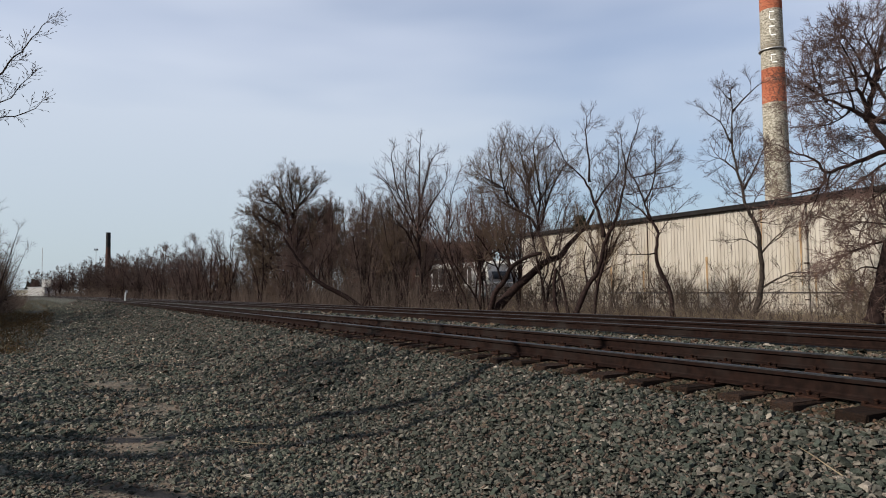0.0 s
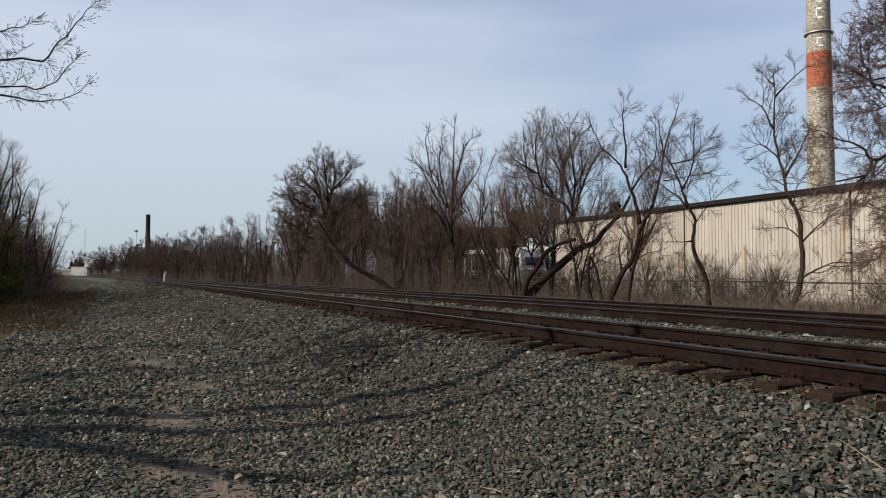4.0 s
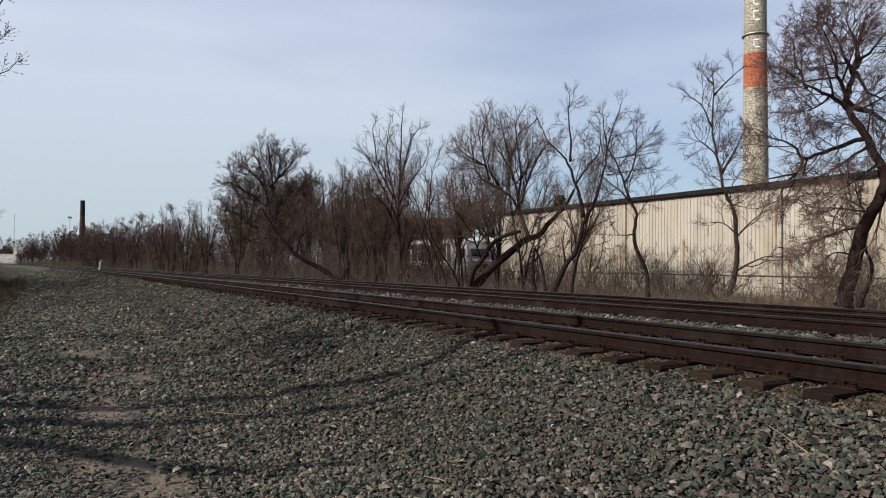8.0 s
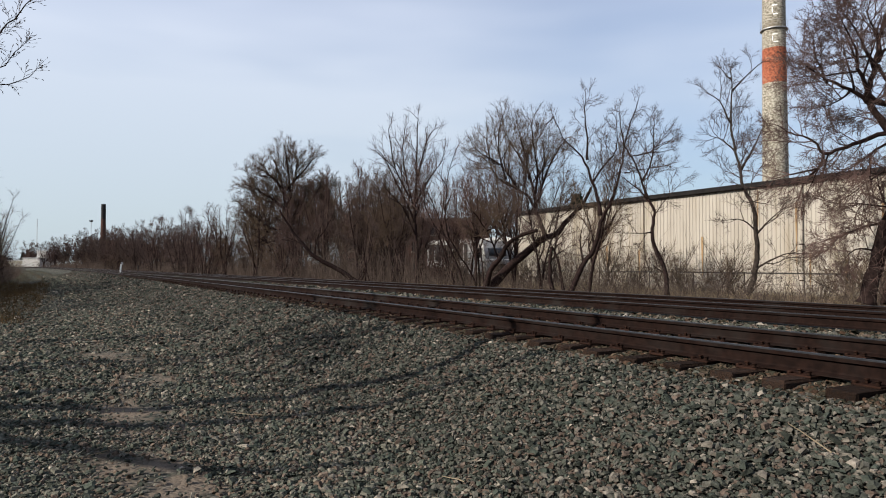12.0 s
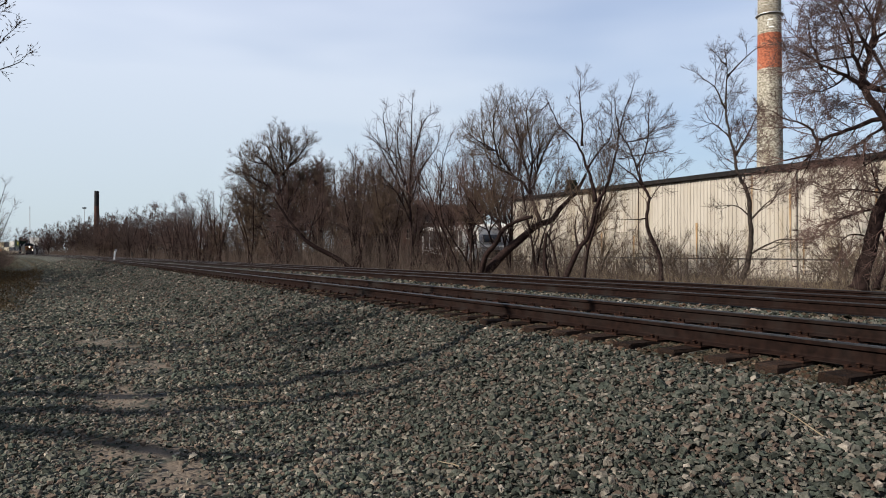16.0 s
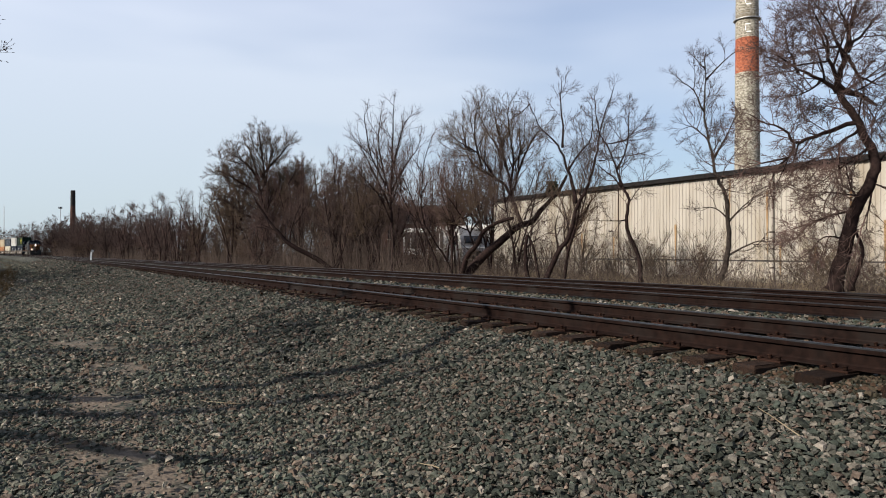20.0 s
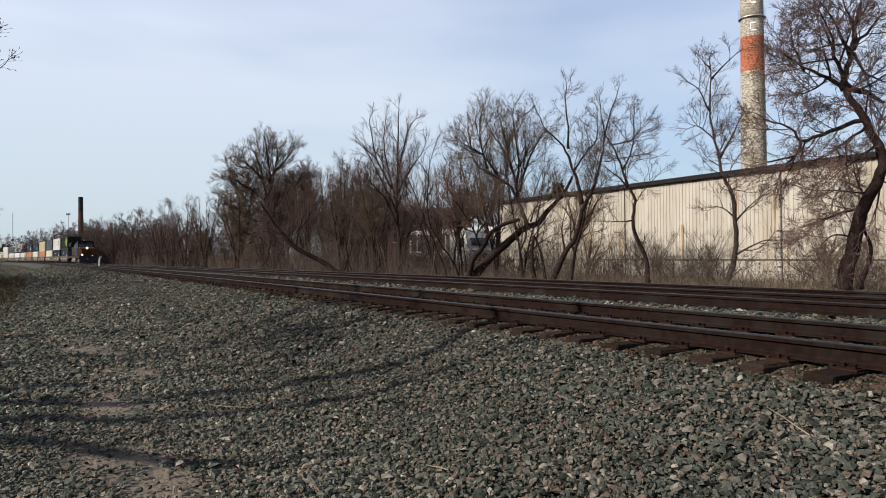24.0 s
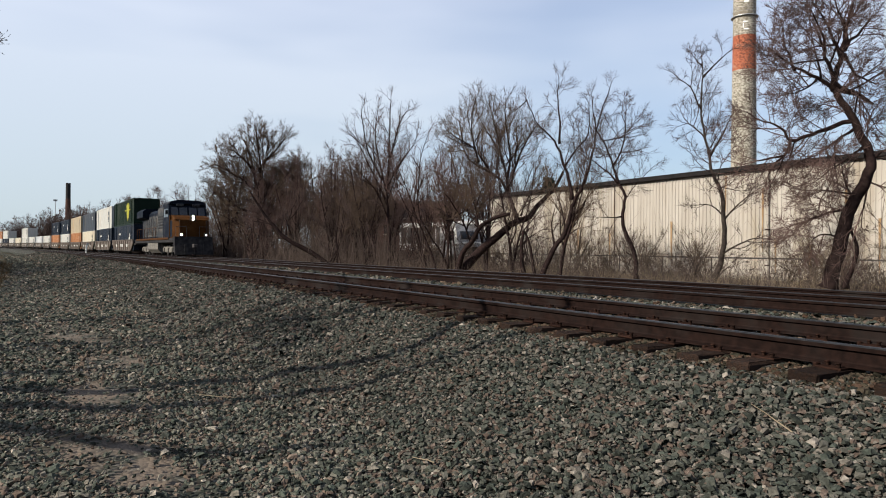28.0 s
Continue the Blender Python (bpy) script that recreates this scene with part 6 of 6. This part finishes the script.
# ---- train ----
BLUE = material("dark_blue_loco_paint", (0.00288, 0.004608, 0.009216), (0.004608, 0.0072, 0.01325), 0.6, 0, 2, stain=(0.05, 0.045, 0.04), stain_scale=1.2, stain_at=(0.55, 0.8))
YELLOW = material("gold_loco_paint", (0.035, 0.0135, 0.0035), (0.049, 0.0195, 0.0048), 0.6, 0, 2, stain=(0.07, 0.034, 0.012), stain_scale=1.4, stain_at=(0.55, 0.8))
GREY = material("grey_loco_paint", (0.020, 0.0215, 0.0235), (0.034, 0.036, 0.039), 0.55, 0, 2, stain=(0.09, 0.08, 0.07), stain_scale=1.4)
WELL = material("dirty_well_car_paint", (0.068, 0.056, 0.048), (0.105, 0.088, 0.076), 0.75, 0, 2, stain=(0.06, 0.043, 0.034), stain_scale=0.9, stain_at=(0.45, 0.75))
TRUCK = material("dusty_running_gear", (0.075, 0.070, 0.063), (0.145, 0.135, 0.120), 0.85, 0.1, 6)
BOX = {}
for key, low, high, dirt in (("green", (0.006, 0.012, 0.008), (0.009, 0.017, 0.012), (0.05, 0.05, 0.04)), ("navy", (0.010, 0.0145, 0.022), (0.016, 0.022, 0.033), (0.06, 0.055, 0.05)),
                             ("white", (0.30, 0.297, 0.275), (0.37, 0.365, 0.34), (0.42, 0.37, 0.30)), ("slate", (0.035, 0.042, 0.052), (0.05, 0.058, 0.07), (0.10, 0.09, 0.08)),
                             ("tan", (0.24, 0.205, 0.145), (0.30, 0.255, 0.185), (0.40, 0.26, 0.13)), ("orange", (0.20, 0.092, 0.045), (0.27, 0.125, 0.062), (0.30, 0.14, 0.07)),
                             ("cream", (0.33, 0.30, 0.235), (0.40, 0.365, 0.29), (0.42, 0.34, 0.24)), ("grey", (0.33, 0.34, 0.34), (0.42, 0.43, 0.43), (0.24, 0.22, 0.2))):
    BOX[key] = material(key + "_container_paint", low, high, 0.58, 0, 1.5, stain=dirt, stain_scale=0.6, stain_at=(0.56, 0.8), stretch=(1, 1, 0.3))
SIGN_YELLOW = material("yellow_sign_paint", (0.19, 0.18, 0.025), (0.25, 0.235, 0.035), 0.6, 0, 3)
MARK = {"green": SIGN_YELLOW, "white": BOX["slate"], "navy": BOX["white"], "cream": BOX["slate"], "tan": BOX["slate"], "orange": BOX["white"], "slate": BOX["white"], "grey": BOX["slate"]}


def box_part(name, mat, parent, *dims, bevel=0.02, label=""):
    return part(name, Geo().box(*dims, bevel), mat, parent, label)


def bogie(parent, y, axles, gap, mat=TRUCK):
    """Side frames, bolster, wheels on axles; y is its middle."""
    half = (axles - 1) * gap / 2
    for side in (-1, 1):
        out = [(y - half - 0.55, 0.62), (y - half - 0.4, 0.80), (y + half + 0.4, 0.80), (y + half + 0.55, 0.62), (y + half + 0.3, 0.38), (y + 0.55, 0.30), (y - 0.55, 0.30), (y - half - 0.3, 0.38)]
        fr = part("side_frame", Geo().prism(out, "x", side * 1.02 - 0.07, side * 1.02 + 0.07), mat, parent, "dusty cast side frame")
        for k in range(axles):
            yy = y - half + k * gap
            part("journal_box", Geo().box(side * 1.10 - 0.09, side * 1.10 + 0.09, yy - 0.16, yy + 0.16, 0.36, 0.70, 0.03), mat, fr)
            w = part("wheel", Geo().tube(((side * 0.68, yy, 0.50), (side * 0.82, yy, 0.50)), 0.50, 20), DARK_STEEL, parent)
            part("wheel_rim", Geo().tube(((side * 0.815, yy, 0.50), (side * 0.85, yy, 0.50)), 0.36, 16), TRUCK, w)
        part("spring", Geo().tube(((side * 1.0, y - 0.2, 0.34), (side * 1.0, y - 0.2, 0.72)), 0.10, 8), DARK_STEEL, parent)
    for k in range(axles):
        part("axle", Geo().tube(((-0.7, y - half + k * gap, 0.5), (0.7, y - half + k * gap, 0.5)), 0.09, 8), DARK_STEEL, parent)
    part("bolster", Geo().box(-1.0, 1.0, y - 0.25, y + 0.25, 0.55, 0.95, 0.04), DARK_STEEL, parent)


def locomotive():
    """Nose at y = 0, facing +y; the rails' tops at z = 0."""
    t = thing("locomotive", "dark blue and gold six-axle diesel locomotive with lit headlights", "locomotive")
    # frame and ends
    box_part("frame", BLACK, t, -1.50, 1.50, -21.9, -0.9, 1.15, 1.52, label="black underframe")
    box_part("walkway_edge", YELLOW, t, -1.56, -1.49, -20.6, -3.0, 1.40, 1.58, label="gold walkway edge")
    box_part("walkway_edge", YELLOW, t, 1.49, 1.56, -20.6, -3.0, 1.40, 1.58, label="gold walkway edge")
    part("pilot", Geo().prism(((-0.95, 1.62), (-0.45, 1.62), (-0.38, 1.0), (-0.10, 0.16), (-0.28, 0.14), (-0.95, 0.5)), "x", -1.5, 1.5), BLACK, t, "black pilot and plough")
    for x in (-0.75, 0.0, 0.75):
        part("plough_rib", Geo().prism(((-0.36, 1.0), (-0.30, 1.0), (-0.02, 0.18), (-0.10, 0.18)), "x", x - 0.03, x + 0.03), BLACK, t)
    part("coupler", Geo().box(-0.16, 0.16, -0.5, 0.25, 0.72, 1.02, 0.05), DARK_STEEL, t)
    for side in (-1, 1):
        for i in range(4):
            part("step", Geo().box(side * 1.3 - 0.22, side * 1.3 + 0.22, -1.25 + 0.0, -0.98, 0.32 + i * 0.32, 0.36 + i * 0.32), BLACK, t)
    # short nose and cab
    part("nose", Geo().prism(((-1.46, -2.72), (-1.46, -1.60), (-1.02, -0.85), (1.02, -0.85), (1.46, -1.60), (1.46, -2.72)), "z", 1.55, 3.02), YELLOW, t, "wide gold painted short nose")
    part("nose_top", Geo().prism(((-2.72, 3.02), (-0.88, 3.02), (-1.25, 3.24), (-2.72, 3.46)), "x", -1.36, 1.36), YELLOW, t, "sloping gold top of the nose")
    for side in (-1, 1):
        part("nose_side", Geo().box(side * 1.468 - 0.006, side * 1.468 + 0.006, -2.70, -1.64, 1.60, 2.96, 0.003), BLUE, t, "dark blue side of the nose")
        part("grab_iron", Geo().tube(((side * 1.05, -0.82, 1.7), (side * 1.05, -0.78, 1.75), (side * 1.05, -0.78, 2.9), (side * 1.05, -0.82, 2.95)), 0.018, 5), DARK_STEEL, t)
    part("nose_door", Geo().box(-0.32, 0.32, -0.86, -0.825, 1.65, 2.85, 0.03), YELLOW, t)
    cab = part("cab", Geo().prism(((-5.4, 1.55), (-2.7, 1.55), (-2.62, 3.30), (-2.95, 4.22), (-3.1, 4.42), (-5.4, 4.42)), "x", -1.53, 1.53), BLUE, t, "dark blue cab")
    part("cab_front_lower", Geo().box(-1.53, 1.53, -2.70, -2.55, 1.56, 3.40, 0.02), YELLOW, t, "gold cab front below the windows")
    part("cab_roof", Geo().prism(((-1.53, 4.40), (-1.35, 4.62), (-0.8, 4.74), (0.8, 4.74), (1.35, 4.62), (1.53, 4.40)), "y", -5.5, -2.85), BLUE, t, "dark rounded cab roof")
    for x0, x1 in ((-1.35, -0.80), (-0.70, -0.06), (0.06, 0.70), (0.80, 1.35)):
        v = [(x0, -2.62, 3.42), (x1, -2.62, 3.42), (x1, -2.89, 4.12), (x0, -2.89, 4.12)]
        part("front_window", Geo().add(v + [(a, b + 0.03, c) for a, b, c in v], [(0, 1, 2, 3), (4, 5, 6, 7), (0, 1, 5, 4), (1, 2, 6, 5), (2, 3, 7, 6), (3, 0, 4, 7)]), GLASS, cab, "dark windscreen pane")
    for side in (-1, 1):
        for y0, y1 in ((-3.9, -3.1), (-4.9, -4.1)):
            part("side_window", Geo().box(side * 1.535 - 0.008, side * 1.535 + 0.008, y0, y1, 3.3, 4.0), GLASS, cab)
        part("mirror", Geo().box(side * 1.68 - 0.10, side * 1.68 + 0.10, -2.98, -2.92, 3.5, 3.85, 0.01), BLACK, cab)
    part("numberboard", Geo().box(-0.95, -0.35, -2.80, -2.72, 4.22, 4.42, 0.02), GLASS, cab)
    part("numberboard", Geo().box(0.35, 0.95, -2.80, -2.72, 4.22, 4.42, 0.02), GLASS, cab)
    # lights
    hl = part("headlight_housing", Geo().box(-0.24, 0.24, -0.90, -0.78, 2.92, 3.42, 0.04), BLACK, t)
    for z in (3.06, 3.29):
        part("headlight", Geo().tube(((0, -0.80, z), (0, -0.755, z)), 0.075, 16), LAMP, hl, "lit headlight")
    for side in (-1, 1):
        d = part("ditch_light_housing", Geo().box(side * 0.98 - 0.16, side * 0.98 + 0.16, -0.62, -0.40, 1.62, 1.92, 0.04), BLACK, t)
        part("ditch_light", Geo().tube(((side * 0.98, -0.42, 1.77), (side * 0.98, -0.385, 1.77)), 0.075 if side > 0 else 0.045, 14), LAMP_LOW, d, "lit ditch light")
    for x in (-1.35, -0.5, 0.5, 1.35):
        part("front_stanchion", Geo().tube(((x, -0.75, 1.6), (x, -0.75, 2.45)), 0.02, 5), DARK_STEEL, t)
    for x0, x1 in ((-1.35, -0.5), (0.5, 1.35)):
        part("front_handrail", Geo().tube(((x0, -0.75, 2.45), (x1, -0.75, 2.45)), 0.02, 5), DARK_STEEL, t)
    # long hood
    part("hood", Geo().prism(((-0.93, 1.52), (-0.93, 4.02), (-0.70, 4.30), (0.70, 4.30), (0.93, 4.02), (0.93, 1.52)), "y", -20.6, -5.4), BLUE, t, "long dark blue engine hood")
    part("electrical_cabinet", Geo().box(-1.45, 1.45, -8.4, -5.4, 1.55, 4.25, 0.06), GREY, t, "grey equipment cabinet behind the cab")
    part("radiator", Geo().prism(((-0.93, 3.5), (-1.53, 3.75), (-1.53, 4.35), (-1.2, 4.6), (1.2, 4.6), (1.53, 4.35), (1.53, 3.75), (0.93, 3.5)), "y", -20.4, -16.4), BLUE, t, "overhanging radiator section")
    for side in (-1, 1):
        for i in range(16):
            y = -9.0 - i * 0.68
            part("hood_door", Geo().box(side * 0.945 - 0.018, side * 0.945 + 0.018, y - 0.60, y, 1.75, 3.75, 0.01), GREY, t)
        for i in range(7):
            y = -9.35 - i * 1.36
            part("grille", Geo().box(side * 0.972 - 0.012, side * 0.972 + 0.012, y - 0.34, y, 1.95, 3.55, 0.005), BLACK, t, "dark vertical grille")
        for i in range(5):
            part("louvre", Geo().box(side * 1.46 - 0.02, side * 1.46 + 0.02, -8.1, -5.8, 2.4 + i * 0.25, 2.52 + i * 0.25, 0.01), BLACK, t)
        hr = [(side * 1.5, -20.4, 2.55), (side * 1.5, -9.0, 2.55)]
        part("handrail", Geo().tube(hr, 0.022, 5), YELLOW, t)
        for i in range(8):
            y = -9.2 - i * 1.58
            part("stanchion", Geo().tube(((side * 1.5, y, 1.5), (side * 1.5, y, 2.55)), 0.022, 5), YELLOW, t)
    part("exhaust", Geo().box(-0.4, 0.4, -13.4, -12.0, 4.28, 4.55, 0.05), BLACK, t)
    part("blower_housing", Geo().box(-0.85, 0.85, -11.4, -8.6, 4.26, 4.52, 0.08), BLUE, t)
    horn = part("horn", Geo().tube(((0.2, -4.6, 4.9), (0.2, -4.1, 4.9)), (0.04, 0.11), 8), STEEL, t)
    part("horn_bracket", Geo().box(0.1, 0.3, -4.7, -4.5, 4.7, 4.92), STEEL, horn)
    part("fuel_tank", Geo().prism(((-1.45, 1.15), (-1.45, 0.55), (-1.1, 0.22), (1.1, 0.22), (1.45, 0.55), (1.45, 1.15)), "y", -13.9, -8.3), TRUCK, t, "dusty fuel tank")
    part("air_tank", Geo().tube(((-1.3, -8.0, 0.9), (-1.3, -6.9, 0.9)), 0.2, 10), TRUCK, t)
    bogie(t, -5.2, 3, 1.85)
    bogie(t, -17.0, 3, 1.85)
    part("lightning_stripe", Geo().box(-1.124, -1.115, -2.6, -1.1, 2.0, 2.25), GREY, t)
    return t


CAR = 18.5


def well_car():
    """Front end at y = 0, facing +y."""
    t = thing("well_car", "dirty brown-grey articulated well car with a low trough", "railway wagon", "well cars of the train")
    for side in (-1, 1):
        out = [(-0.9, 1.15), (-2.4, 0.36), (-CAR + 2.4, 0.36), (-CAR + 0.9, 1.15), (-CAR + 0.9, 1.52), (-0.9, 1.52)]
        part("side_sill", Geo().prism(out, "x", side * 1.42 - 0.06, side * 1.42 + 0.06), WELL, t, "dirty well side")
        part("top_chord", Geo().box(side * 1.43 - 0.10, side * 1.43 + 0.10, -CAR + 0.9, -0.9, 1.50, 1.62, 0.02), WELL, t)
        for i in range(9):
            y = -2.6 - i * (CAR - 5.2) / 8
            part("rib", Geo().box(side * 1.50 - 0.035, side * 1.50 + 0.035, y - 0.07, y + 0.07, 0.42, 1.50), WELL, t)
        for y, w in ((-4.8, 1.5), (-9.2, 1.9), (-13.4, 1.2)):
            part("stencil_bar", Geo().box(side * 1.495 - 0.006, side * 1.495 + 0.006, y - w / 2, y + w / 2, 0.80, 1.10), BOX["white"], t, "pale stencilled lettering bar")
    part("floor_beam", Geo().box(-1.35, 1.35, -CAR + 2.2, -2.2, 0.28, 0.40), DARK_STEEL, t)
    for y0, y1 in ((-1.2, -0.1), (-CAR + 0.1, -CAR + 1.2)):
        part("end_platform", Geo().box(-1.3, 1.3, y0, y1, 1.0, 1.2, 0.03), DARK_STEEL, t)
    bogie(t, -CAR, 2, 1.78)
    return t


def container(colour):
    """A long ribbed box; front end at y = 0, floor at z = 0."""
    lab = {"green": "dark green long shipping container with yellow marks", "navy": "dark blue long shipping container", "white": "white long shipping container with dark marks",
           "slate": "slate blue long shipping container", "tan": "tan yellow long shipping container", "orange": "orange long shipping container",
           "cream": "cream long shipping container", "grey": "light grey long shipping container"}[colour]
    t = thing("container", lab, "container", "containers of the train")
    L, W, H = 16.15, 1.295, 2.88
    m = BOX[colour]
    for side in (-1, 1):
        line, y = [], -0.15
        while y > -L + 0.15:
            line += [(0.0, y), (0.0, y - 0.34), (0.028, y - 0.37), (0.028, y - 0.44)]
            y -= 0.48
        line.append((0.0, -L + 0.1))
        k = len(line)
        v = [(side * (W - 0.045 + d), yy, z) for z in (0.14, H - 0.12) for d, yy in line]
        part("side_panel", Geo().add(v, [(i, i + 1, k + i + 1, k + i) for i in range(k - 1)]), m, t)
        part("top_rail", Geo().box(side * (W - 0.04) - 0.04, side * (W - 0.04) + 0.04, -L, 0, H - 0.13, H), m, t)
        part("bottom_rail", Geo().box(side * (W - 0.04) - 0.04, side * (W - 0.04) + 0.04, -L, 0, 0, 0.16), m, t)
        for y in (0.0, -2.0, -L + 2.0, -L + 0.16):
            part("corner_post", Geo().box(side * (W - 0.03) - 0.06, side * (W - 0.03) + 0.06, y - 0.16, y, 0.0, H - 0.01), m, t)
    part("roof", Geo().box(-W + 0.05, W - 0.05, -L + 0.05, -0.05, H - 0.09, H - 0.03), m, t)
    part("front_wall", Geo().box(-W + 0.09, W - 0.09, -0.10, -0.04, 0.05, H - 0.1), m, t)
    part("floor", Geo().box(-W + 0.05, W - 0.05, -L + 0.05, -0.05, 0.02, 0.14), DARK_STEEL, t)
    for side in (-1, 1):
        part("door", Geo().box(min(side * 0.02, side * 1.2), max(side * 0.02, side * 1.2), -L + 0.02, -L + 0.09, 0.1, H - 0.1), m, t)
    mark = MARK[colour]
    x = -W - 0.004
    if colour == "green":                       # plain yellow shapes where the firm's sign stands
        bars = ((-4.6, 2.1, 1.95, 2.3), (-4.1, 0.35, 2.3, 2.5), (-5.1, 0.35, 2.3, 2.5), (-4.6, 1.8, 1.2, 1.95), (-4.6, 1.3, 0.75, 1.2), (-4.6, 0.4, 0.5, 0.75), (-6.3, 1.3, 1.62, 1.78), (-3.2, 0.9, 1.62, 1.78))
    elif colour in ("white", "cream"):
        bars = ((-3.2, 0.9, 1.75, 2.25), (-3.2, 0.9, 1.15, 1.55), (-3.2, 0.7, 0.85, 1.0))
    elif colour == "navy":
        bars = ((-3.4, 0.8, 0.7, 1.5), (-3.0, 0.4, 1.5, 1.95), (-11.0, 1.4, 1.8, 2.0))
    else:
        bars = ((-2.6, 0.9, 2.0, 2.2), (-2.6, 0.7, 1.7, 1.85))
    for y, w, z0, z1 in bars:
        for xx in (x, -x):
            part("painted_mark", Geo().box(xx - 0.004, xx + 0.004, y - w / 2, y + w / 2, z0, z1), mark, t)
    return t


LOCO = locomotive()
LOADS = (("navy", "green"), ("navy", "white"), ("cream", "slate"), ("orange", "tan"), ("white", "navy"), ("orange", "navy"), ("white", ""), ("grey", ""), ("white", ""), ("white", "white"),
         ("cream", ""), ("white", ""), ("navy", "white"), ("white", "orange"), ("orange", ""), ("white", ""))
first_car, boxes, TRAIN = well_car(), {}, [(LOCO, 0.0, 0.0)]
for number, (low, high) in enumerate(LOADS):
    back = 22.6 + number * CAR
    car = first_car if number == 0 else copy_thing(first_car, pose(0, 0, 0))
    TRAIN.append((car, back, 0.0))
    for colour, h in ((low, 0.42), (high, 3.32)):
        if colour:
            if colour in boxes:
                box = copy_thing(boxes[colour], pose(0, 0, 0))
            else:
                box = boxes[colour] = container(colour)
            TRAIN.append((box, back + (CAR - 16.15) / 2, h))


def motions():
    """The train runs towards the camera on the farther track: seconds, and how far off its nose is."""
    run = ((0.0, 710.0), (4.0, 619.0), (8.0, 528.0), (11.0, 460.0), (13.0, 414.5), (15.0, 369.0), (17.0, 323.5), (19.0, 277.4), (21.0, 230.5), (22.5, 195.4), (24.0, 160.0),
           (25.0, 135.4), (26.0, 110.8), (27.0, 85.0), (28.0, 58.7))
    for ob, back, h in TRAIN:
        length = 22.0 if ob is LOCO else 17.0
        rows = []
        for t, s in run:
            mid = s + back + length / 2
            m = track_pose(FAR_TRACK, mid, 0.0, True) @ Matrix.Translation((0, length / 2, h))
            rows.append((t, m))
        walk(ob, rows)


motions()
